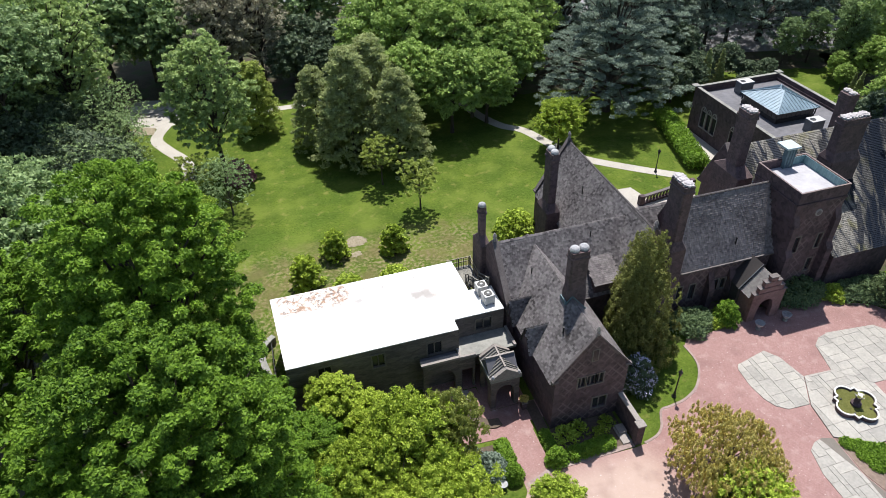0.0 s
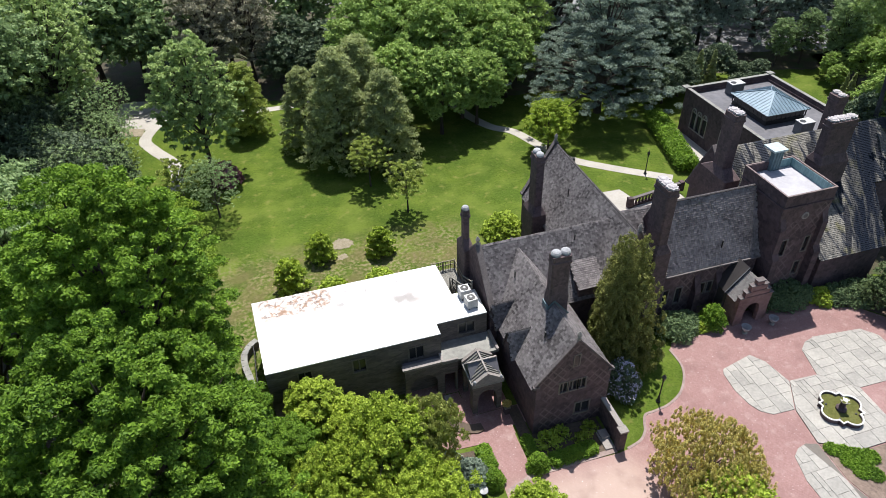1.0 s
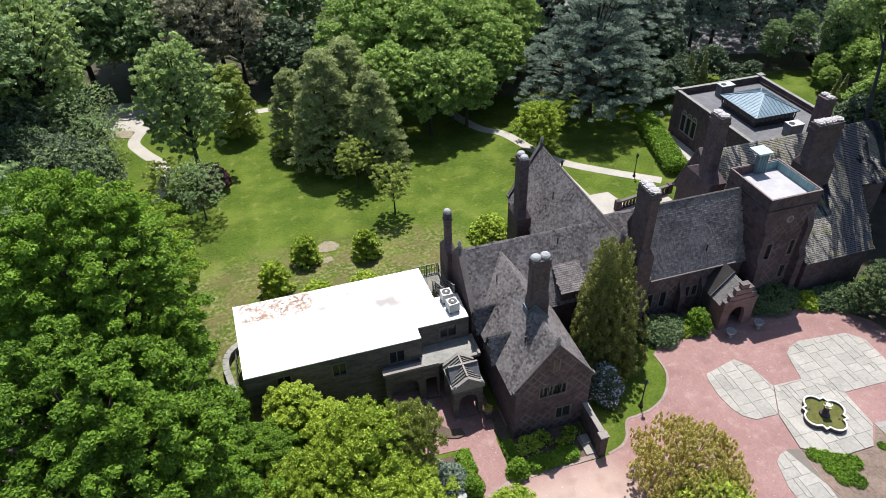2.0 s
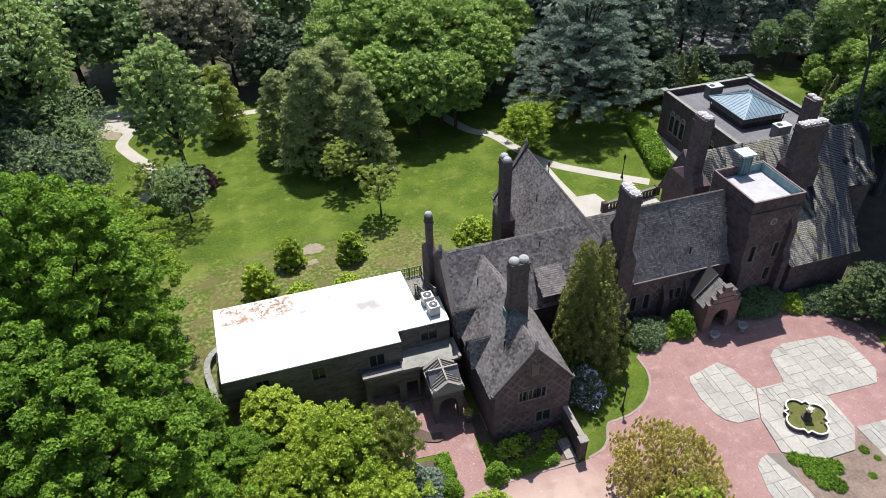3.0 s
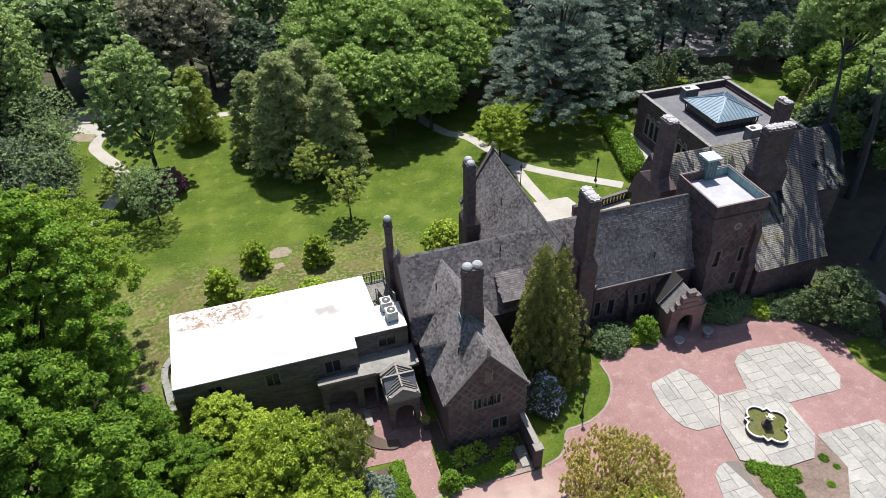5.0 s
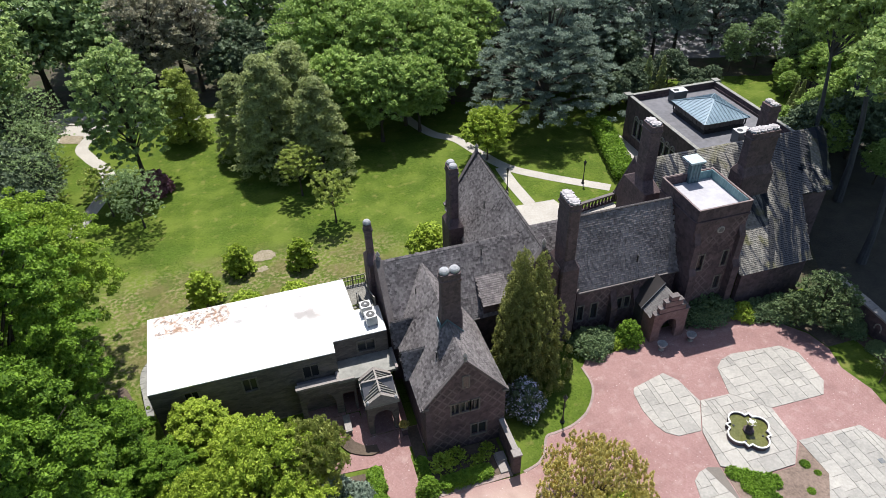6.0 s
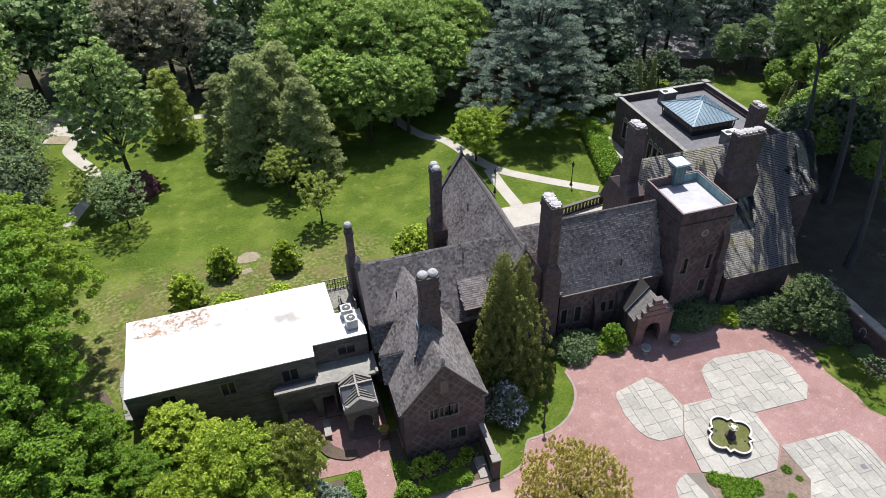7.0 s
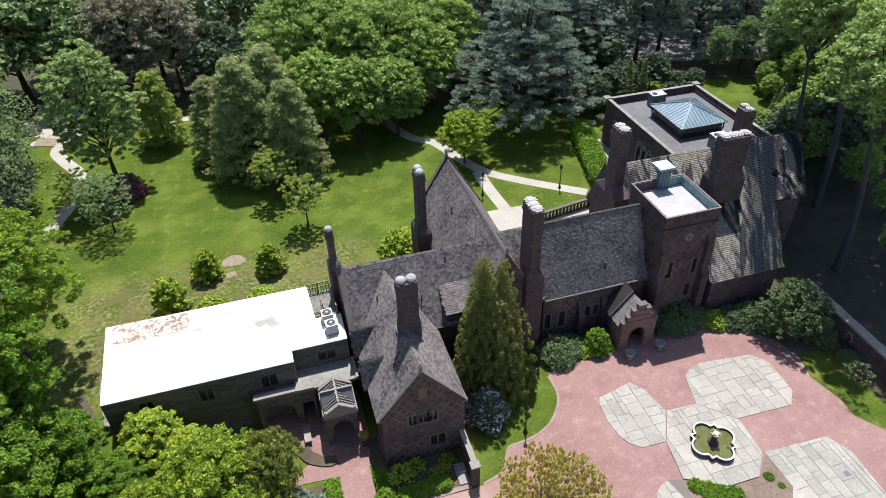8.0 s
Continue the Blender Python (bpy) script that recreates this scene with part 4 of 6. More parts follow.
def rear_block():
    h = thing("rear_block", (64, 64, 0), "flat-roofed stone block with a glazed blue roof lantern", "building", "wings of the manor")
    a, b, f, g, z = 57.9, 71.0, 53.4, 72.2, 6.42
    wins = [(u + 1.15 * i, u + 0.9 + 1.15 * i, 1.7, 4.0) for u in (2.3, 8.4) for i in range(3)]
    wall(h, (a, g), (a, f), 0, 5.9, 0.5, M_STONE, wins)
    for w in wins:
        window(h, (a, g), (a, f), *w, lights=1, mat=M_STONE_LIGHT)
        y = g - (w[0] + w[1]) / 2
        part("arch_head", Mesh().tube([(a - 0.03, y + 0.45 * math.cos(t), 4.05 + 0.55 * math.sin(t)) for t in [math.pi * k / 8 for k in range(9)]], [0.075] * 9, 6), M_STONE_LIGHT, h)
        part("tracery", Mesh().tube([(a - 0.02, y, 4.1), (a - 0.02, y, 4.6)], [0.05, 0.05], 6), M_STONE_LIGHT, h)
    wall(h, (a, f), (b, f), 0, 5.9, 0.5, M_STONE)
    wall(h, (b, f), (b, g), 0, 5.9, 0.5, M_STONE)
    wall(h, (b, g), (a, g), 0, 5.9, 0.5, M_STONE)
    parapet(h, [(a, f), (b, f), (b, g), (a, g)], 5.9, z, 0.34, M_STONE)
    parapet(h, [(a - 0.1, f - 0.1), (b + 0.1, f - 0.1), (b + 0.1, g + 0.1), (a - 0.1, g + 0.1)], z, z + 0.07, 0.46, M_PALELEAD, "coping")
    for x, y in ((a, f), (b, f), (b, g), (a, g)):
        part("corner_stone", Mesh().box(x - 0.45, y - 0.45, z + 0.074, x + 0.45, y + 0.45, z + 0.2), M_PALELEAD, h)
    flat_cap(h, [(a + 0.49, f + 0.49), (b - 0.49, f + 0.49), (b - 0.49, g - 0.49), (a + 0.49, g - 0.49)], 5.6, M_LEAD)
    return h


white_wing(), main_range(), near_wing(), hall(), tower(), west_range(), rear_block()



# ---- parts of the house ----
def arch_wall(parent, a, b, z0, z1, thick, mat, u0, u1, spring, rise, name="wall"):
    """A wall with one arched opening that goes through it."""
    a, b = Vector((*a, 0)), Vector((*b, 0))
    d = (b - a).normalized()
    inn = Vector((-d.y, d.x, 0)) * thick
    length = (b - a).length
    n = 10
    arc = [(u0 + (u1 - u0) * k / n, spring + rise * math.sin(math.acos(max(-1, min(1, 2 * k / n - 1)))) ** 0.8) for k in range(n + 1)]
    low = [(0, z0), (u0, z0)] + arc + [(u1, z0), (length, z0)]
    high = [(0, z1), (u0, z1)] + [(u, z1) for u, _ in arc] + [(u1, z1), (length, z1)]
    vs, fs = [], []
    for k in (0, 1):
        for row in (low, high):
            vs += [a + d * u + inn * k + Vector((0, 0, v)) for u, v in row]
    c = len(low)
    for i in range(c - 1):
        if abs(low[i][0] - low[i + 1][0]) > 1e-6:
            fs += [(i, i + 1, c + i + 1, c + i), (2 * c + i, 3 * c + i, 3 * c + i + 1, 2 * c + i + 1), (c + i, c + i + 1, 3 * c + i + 1, 3 * c + i)]
        fs.append((i, 2 * c + i, 2 * c + i + 1, i + 1))
    fs += [(0, c, 3 * c, 2 * c), (c - 1, 3 * c - 1, 4 * c - 1, 2 * c - 1)]
    return part(name, Mesh().add(vs, fs), mat, parent)


def carriage_porch():
    h = thing("carriage_porch", (16.4, 37, 0), "grey stone carriage porch with arches and a slatted cross-gabled roof", "porch")
    # flat lead roof against the wing, and the arched screen beside it
    arch_wall(h, (10.2, 37.9), (13.3, 37.9), 0, 3.8, 0.35, M_GREYSTONE, 0.4, 2.75, 1.7, 1.1)
    part("coping", Mesh().box(10.05, 37.8, 3.8, 13.4, 38.35, 4.0), M_STONE_LIGHT, h)
    part("flat_roof", Mesh().box(10.2, 38.26, 3.5, 13.3, 38.89, 3.7), M_LEAD, h)
    wall(h, (13.3, 37.9), (14.7, 37.9), 0, 3.6, 0.35, M_GREYSTONE, [(0.25, 1.2, 0, 2.3)], cut=False)
    part("flat_roof", Mesh().prism([(13.31, 37.8), (18.25, 37.8), (18.25, 40.09), (13.61, 40.09), (13.61, 38.89), (13.31, 38.89)], 3.62, 3.86), M_PALELEAD, h)
    for x in (13.31, 18.05):
        part("parapet", Mesh().box(x, 37.75, 3.86, x + 0.22, 38.8 if x < 14 else 40.05, 4.05), M_STONE_LIGHT, h)
    part("parapet", Mesh().box(13.53, 37.75, 3.86, 14.7, 37.95, 4.02), M_STONE_LIGHT, h)
    # porch proper
    x0, x1, y0, y1, z = 15.05, 17.5, 35.0, 37.74, 3.3
    arch_wall(h, (x0, y0), (x1, y0), 0, z, 0.4, M_GREYSTONE, 0.42, 2.05, 1.5, 1.1)
    arch_wall(h, (x1, y0 + 0.41), (x1, y1), 0, z, 0.4, M_GREYSTONE, 0.3, 2.0, 1.5, 1.1)
    arch_wall(h, (x0 + 0.0, y1), (x0, y0 + 0.41), 0, z, 0.4, M_GREYSTONE, 0.3, 2.0, 1.5, 1.1)
    part("cornice", Mesh().box(x0 - 0.12, y0 - 0.12, z, x1 + 0.12, y1, z + 0.22), M_PALELEAD, h)
    cx, cy, zr, ze = 16.25, 36.45, 4.55, z + 0.22
    # low coped gables at the four sides
    for pts in ([(x0 - 0.1, y0 - 0.12), (x1 + 0.1, y0 - 0.12), (cx, y0 - 0.12)], [(x0 - 0.1, y1 - 0.2), (x1 + 0.1, y1 - 0.2), (cx, y1 - 0.2)]):
        (ax, ay), (bx, by), (mx, my) = pts
        m = Mesh()
        m.add([(ax, ay, ze), (bx, by, ze), (bx, by, ze + 0.18), (mx, my, zr + 0.1), (ax, ay, ze + 0.18), (ax, ay + 0.3, ze), (bx, by + 0.3, ze), (bx, by + 0.3, ze + 0.18), (mx, my + 0.3, zr + 0.1), (ax, ay + 0.3, ze + 0.18)],
              [(0, 1, 2, 3, 4), (9, 8, 7, 6, 5), (0, 5, 6, 1), (1, 6, 7, 2), (2, 7, 8, 3), (3, 8, 9, 4), (4, 9, 5, 0)])
        part("gable", m, M_STONE_LIGHT, h)
    for sx in (-1, 1):
        ex = x0 - 0.02 if sx < 0 else x1 + 0.02
        part("roof", Mesh().slab([(ex, y0 + 0.2, ze + 0.02), (ex, y1 - 0.2, ze + 0.02), (cx, y1 - 0.2, zr), (cx, y0 + 0.2, zr)][::(1 if sx > 0 else -1)], 0.06), M_LEAD, h)
        for k in range(8):
            y = y0 + 0.42 + k * (y1 - y0 - 0.85) / 7
            part("slat", Mesh().beam((ex, y, ze + 0.09), (cx, y, zr + 0.05), 0.1, 0.08), M_WOODGREY, h)
        m = Mesh()
        tipx = ex
        m.add([(tipx, cy - 0.9, ze + 0.1), (tipx, cy + 0.9, ze + 0.1), (tipx, cy, zr + 0.05), (cx, cy, zr + 0.06)], [(0, 2, 3), (1, 3, 2), (0, 1, 2)])
        part("cross_gable", m, M_LEAD, h)
    part("ridge", Mesh().beam((cx, y0 + 0.15, zr + 0.09), (cx, y1 - 0.2, zr + 0.09), 0.14, 0.12), M_STONE_LIGHT, h)
    part("ridge", Mesh().beam((x0, cy, zr + 0.13), (x1, cy, zr + 0.13), 0.14, 0.1), M_STONE_LIGHT, h)
    for x in (x0 + 0.12, x1 - 0.12):
        part("ball_finial", Mesh().lathe(x, y0 - 0.02, [(0.1, ze + 0.1), (0.12, ze + 0.25), (0.16, ze + 0.36), (0.1, ze + 0.5), (0.02, ze + 0.56)], 10), M_POT, h)


def entry_porch():
    h = thing("entrance_porch", (43.0, 38.5, 0), "red stone entrance porch with stepped gable and small slate roof", "porch")
    x0, x1, f, g, e, r, mid = 41.3, 44.7, 37.1, 38.8, 2.9, 5.0, 42.98
    arch_wall(h, (x0, f), (x1, f), 0, e, 0.4, M_STONE_RED, 0.85, 2.5, 1.35, 1.1)
    for a in (x0, x1 - 0.4):
        part("wall", Mesh().box(a, f + 0.41, 0, a + 0.4, 40.4, e), M_STONE_RED, h)
    # stepped gable, each step with a flat pale cap
    steps = ((1.72, 0.0, 0.55), (1.3, 0.55, 1.15), (0.86, 1.15, 1.8), (0.38, 1.8, 2.3))
    for hw, a, b in steps:
        part("step_stone", Mesh().box(mid - hw, f - 0.03, e + a + 0.003, mid + hw, f + 0.38, e + b - 0.09), M_STONE_RED, h)
    for k, (hw, a, b) in enumerate(steps):
        if k == len(steps) - 1:
            spans = [(mid - hw - 0.06, mid + hw + 0.06)]
        else:
            n = steps[k + 1][0]
            spans = [(mid - hw - 0.06, mid - n), (mid + n, mid + hw + 0.06)]
        for u, w in spans:
            part("step_cap", Mesh().box(u, f - 0.09, e + b - 0.09, w, f + 0.44, e + b), M_COPING, h)
    roof(h, [(x0 - 0.1, g, e - 0.1), (x0 - 0.1, f + 0.4, e - 0.1), (mid, f + 0.4, r), (mid, g, r)], seed=21, mat=M_SLATE_PALE2)
    roof(h, [(x1 + 0.1, f + 0.4, e - 0.1), (x1 + 0.1, g, e - 0.1), (mid, g, r), (mid, f + 0.4, r)], seed=22, mat=M_SLATE_PALE2)
    # taller dark gable behind, carrying a lead roof back to the hall
    m = Mesh()
    tri = [(x0 - 0.3, 0.0), (x1 + 0.1, 0.0), (x1 + 0.1, e - 0.2), (mid, r + 0.3), (x0 - 0.3, e)]
    m.add([(x, g + 0.01, z) for x, z in tri] + [(x, 40.45, z) for x, z in tri], [tuple(range(5)), tuple(range(9, 4, -1))] + [(i, i + 5, (i + 1) % 5 + 5, (i + 1) % 5) for i in range(5)])
    part("rear_gable", m, M_UNDER, h)
    part("flashing", Mesh().beam((x0 - 0.34, g - 0.02, e), (mid, g - 0.02, r + 0.34), 0.08, 0.05), M_IRONGREY, h)
    d = Mesh().box(x0 + 0.8, f + 1.5, 0, x1 - 0.8, f + 1.6, 2.6)
    part("door", d, M_WOOD_DARK, h, "dark plank door in deep shade")


def roof_bits():
    # air conditioners on the white roof
    ac = thing("air_conditioner", (0, 0, 0), "white air conditioning unit on the flat roof", "air conditioner", "roof units")
    part("cabinet", Mesh().box(-0.45, -0.45, 0.1, 0.45, 0.45, 0.95), M_METAL, ac)
    part("fan_guard", Mesh().tube([(0, 0, 0.95), (0, 0, 0.99)], [0.36, 0.34], 16), M_IRON, ac)
    part("fan_hub", Mesh().tube([(0, 0, 0.99), (0, 0, 1.03)], [0.13, 0.1], 10), M_METAL, ac)
    for x in (-0.35, 0.35):
        part("foot_rail", Mesh().box(x - 0.05, -0.5, 0.0, x + 0.05, 0.5, 0.1), M_IRON, ac)
    ac.matrix_basis = pose(17.0, 41.3, 6.1, 0, 0, 6)
    copy_thing(ac, pose(16.85, 42.6, 6.1, 0, 0, 2))
    # wooden fire stair at the end of the white roof
    st = thing("wooden_stair", (17, 46, 0), "weathered grey wooden outdoor stair with railings", "stair")
    def flight(x0, x1, y0, z0, dy, n, run=0.31, rise=0.17):
        y1, z1 = y0 + dy * n * run, z0 - n * rise
        for x in (x0, x1):
            part("stringer", Mesh().beam((x, y0, z0 - 0.15), (x, y1, z1 - 0.15), 0.07, 0.28), M_WOODGREY, st)
            for up in (0.95, 0.55):
                part("handrail", Mesh().beam((x, y0, z0 + up), (x, y1, z1 + up), 0.09, 0.07), M_WOODGREY, st)
            for k in range(0, n + 1, 4):
                y, z = y0 + dy * k * run, z0 - k * rise
                part("post", Mesh().box(x - 0.05, y - 0.05, z - 0.25, x + 0.05, y + 0.05, z + 1.05), M_WOODGREY, st)
            for k in range(n):
                y, z = y0 + dy * (k + 0.5) * run, z0 - (k + 0.5) * rise
                part("baluster", Mesh().box(x - 0.025, y - 0.025, z - 0.1, x + 0.025, y + 0.025, z + 0.93), M_WOODGREY, st)
        for k in range(n):
            y, z = y0 + dy * k * run, z0 - k * rise
            part("tread", Mesh().box(x0 + 0.04, min(y, y + dy * (run + 0.03)), z - 0.05, x1 - 0.04, max(y, y + dy * (run + 0.03)), z), M_WOODGREY, st)
        return y1, z1

    y, z = flight(16.75, 17.75, 43.2, 6.05, 1, 9)
    for k in range(17):
        part("deck_board", Mesh().box(15.5, y + 0.142 * k, z - 0.06, 17.85, y + 0.142 * k + 0.128, z), M_WOODGREY, st)
    far = y + 2.36
    for x, yy in ((15.55, y + 0.06), (15.55, y + 1.2), (15.55, far), (16.65, far), (17.8, far), (17.8, y + 0.06), (17.8, y + 1.2)):
        part("post", Mesh().box(x - 0.06, yy - 0.06, 0, x + 0.06, yy + 0.06, z + 1.08), M_WOOD, st)
    for up in (0.55, 1.0):
        part("handrail", Mesh().beam((15.55, far, z + up), (17.8, far, z + up), 0.09, 0.07), M_WOOD, st)
        for x in (15.55, 17.8):
            part("handrail", Mesh().beam((x, y + 0.06, z + up), (x, far, z + up), 0.09, 0.07), M_WOOD, st)
    for k in range(9):
        part("baluster", Mesh().box(15.7 + k * 0.24, far - 0.025, z, 15.75 + k * 0.24, far + 0.025, z + 1.0), M_WOOD, st)
    y2, z2 = flight(15.6, 16.6, y, z, -1, 8)
    part("landing", Mesh().box(15.5, y2 - 1.1, z2 - 0.12, 16.7, y2, z2), M_WOODGREY, st)
    flight(16.75, 17.75, y2 - 0.2, z2, 1, 17, 0.3, 0.175)
    # roof turret on the tower
    t = thing("roof_turret", (48.2, 45.0, 11.1), "small verdigris copper stair turret with a pale cap", "turret")
    part("body", Mesh().prism([(47.75, 44.7), (48.75, 44.7), (48.75, 45.15), (47.75, 45.15)], 11.1, 13.2), M_COPPER, t)
    for x in (47.75, 48.05, 48.38, 48.68):
        part("slat", Mesh().box(x, 44.64, 11.2, x + 0.07, 44.695, 13.1), M_COPPER, t)
    part("cap", Mesh().prism([(47.5, 44.5), (49.0, 44.5), (49.0, 46.0), (47.5, 46.0)], 13.2, 13.38), M_CAP, t)
    # things on the rear block
    ln = thing("roof_lantern", (64.4, 64.1, 5.6), "glazed roof lantern with a blue-green standing seam hipped roof", "roof lantern")
    a, b, f, g, ze, za = 61.3, 67.6, 60.6, 67.7, 7.0, 8.35
    part("curb", Mesh().box(a + 0.3, f + 0.3, 5.6, b - 0.3, g - 0.3, 6.05), M_IRON, ln)
    part("core", Mesh().box(a + 0.5, f + 0.5, 6.05, b - 0.5, g - 0.5, 6.95), M_IRON, ln)
    for x in (a + 0.3, b - 0.3):
        for y in (f + 0.3, g - 0.3):
            part("corner_post", Mesh().box(x - 0.06, y - 0.06, 6.05, x + 0.06, y + 0.06, 6.95), M_IRON, ln)
    for k in range(8):
        for y, dy in ((f + 0.36, -0.03), (g - 0.4, 0.03)):
            x = a + 0.4 + k * (b - a - 0.8) / 8
            part("pane", Mesh().box(x + 0.05, y, 6.06, x + (b - a - 0.8) / 8 - 0.05, y + 0.04, 6.95), M_GLASS, ln)
        for x, dx in ((a + 0.36, 0), (b - 0.4, 0)):
            y = f + 0.45 + k * (g - f - 0.9) / 8
            part("pane", Mesh().box(x, y + 0.05, 6.06, x + 0.04, y + (g - f - 0.9) / 8 - 0.05, 6.95), M_GLASS, ln)
    cx, cy = (a + b) / 2, (f + g) / 2
    part("eave", Mesh().box(a, f, 6.95, b, g, 7.03), M_IRON, ln)
    part("roof", Mesh().add([(a, f, 7.03), (b, f, 7.03), (b, g, 7.03), (a, g, 7.03), (cx, cy - 0.35, za), (cx, cy + 0.35, za)], [(0, 1, 4), (1, 2, 5, 4), (2, 3, 5), (3, 0, 4, 5), (3, 2, 1, 0)]), M_COPPER_BLUE, ln)
    for k in range(1, 14):
        q = k / 14
        x, y = a + (b - a) * q, f + (g - f) * q
        hx, hy = 1 - abs(2 * q - 1), min(1.0, (1 - abs(2 * q - 1)) * 1.05)
        for y0, s in ((f, 1), (g, -1)):
            part("seam", Mesh().beam((x, y0, 7.06), (x, y0 + s * hx * (cy - 0.35 - f), 7.06 + hx * (za - 7.03)), 0.05, 0.06), M_COPPER_BLUE, ln)
        for x0, s in ((a, 1), (b, -1)):
            part("seam", Mesh().beam((x0, y, 7.06), (x0 + s * hy * (cx - a) * 0.98, y, 7.06 + hy * 0.98 * (za - 7.03)), 0.05, 0.06), M_COPPER_BLUE, ln)
    for p in ((a, f), (b, f), (b, g), (a, g)):
        part("hip", Mesh().beam((*p, 7.07), (cx, cy - 0.35 if p[1] == f else cy + 0.35, za + 0.05), 0.12, 0.08), M_COPPER_BLUE, ln)
    for x, y, w, d in ((63.8, 70.0, 1.9, 1.2), (64.6, 58.0, 1.8, 1.2)):
        u = thing("rooftop_unit", (x, y, 5.6), "white metal ventilation unit on the flat roof", "ventilation unit", "roof units of the block")
        part("cabinet", Mesh().box(x - w / 2, y - d / 2, 5.6, x + w / 2, y + d / 2, 7.1), M_IRONGREY, u)
        part("lid", Mesh().box(x - w / 2 - 0.04, y - d / 2 - 0.04, 7.1, x + w / 2 + 0.04, y + d / 2 + 0.04, 7.18), M_METAL, u)
        part("fan_guard", Mesh().tube([(x - 0.4, y, 7.18), (x - 0.4, y, 7.22)], [0.36, 0.34], 14), M_IRON, u)


def terrace():
    part("terrace", Mesh().prism([(35.0, 46.2), (45.3, 46.2), (45.3, 56.6), (48.9, 56.6), (48.9, 58.3), (43.4, 57.5), (42.6, 60.8), (37.4, 61.0), (37.0, 57.2), (35.0, 57.2)], 0, 0.5), M_PATH, None, "pale flagged terrace behind the great hall", "structure", "terrace")
    b = thing("balustrade", (46, 57.6, 0.5), "dark stone balustrade with pierced openings along the terrace", "balustrade")
    p, q = Vector((41.8, 57.1, 0)), Vector((49.3, 58.3, 0))
    part("plinth", Mesh().beam(p + Vector((0, 0, 0.6)), q + Vector((0, 0, 0.6)), 0.4, 0.2), M_STONE, b)
    part("rail", Mesh().beam(p + Vector((0, 0, 1.55)), q + Vector((0, 0, 1.55)), 0.4, 0.18), M_COPING, b)
    n = 16
    for k in range(n + 1):
        c = p.lerp(q, k / n)
        part("baluster", Mesh().lathe(c.x, c.y, [(0.13, 0.7), (0.16, 0.85), (0.1, 1.1), (0.15, 1.35), (0.13, 1.46)], 8), M_STONE, b)
    for c in (p, q):
        part("pier", Mesh().box(c.x - 0.28, c.y - 0.28, 0.5, c.x + 0.28, c.y + 0.28, 1.75), M_STONE, b)
    be = thing("stone_bench", (43.2, 55.6, 0.5), "dark stone bench on the terrace", "bench")
    part("seat", Mesh().beam((42.6, 55.9, 0.95), (43.8, 55.2, 0.95), 0.5, 0.14), M_STONE, be)
    for f in (0.2, 0.8):
        c = Vector((42.6, 55.9, 0)).lerp(Vector((43.8, 55.2, 0)), f)
        part("leg", Mesh().box(c.x - 0.15, c.y - 0.18, 0.5, c.x + 0.15, c.y + 0.18, 0.88), M_STONE, be)
    # narrow terrace and its rail along the block
    part("terrace", Mesh().prism([(55.6, 62.0), (57.88, 60.0), (57.88, 73.2), (56.4, 74.2)], 0, 0.3), M_PATH, None, "pale narrow terrace beside the rear block", "structure", "terrace")


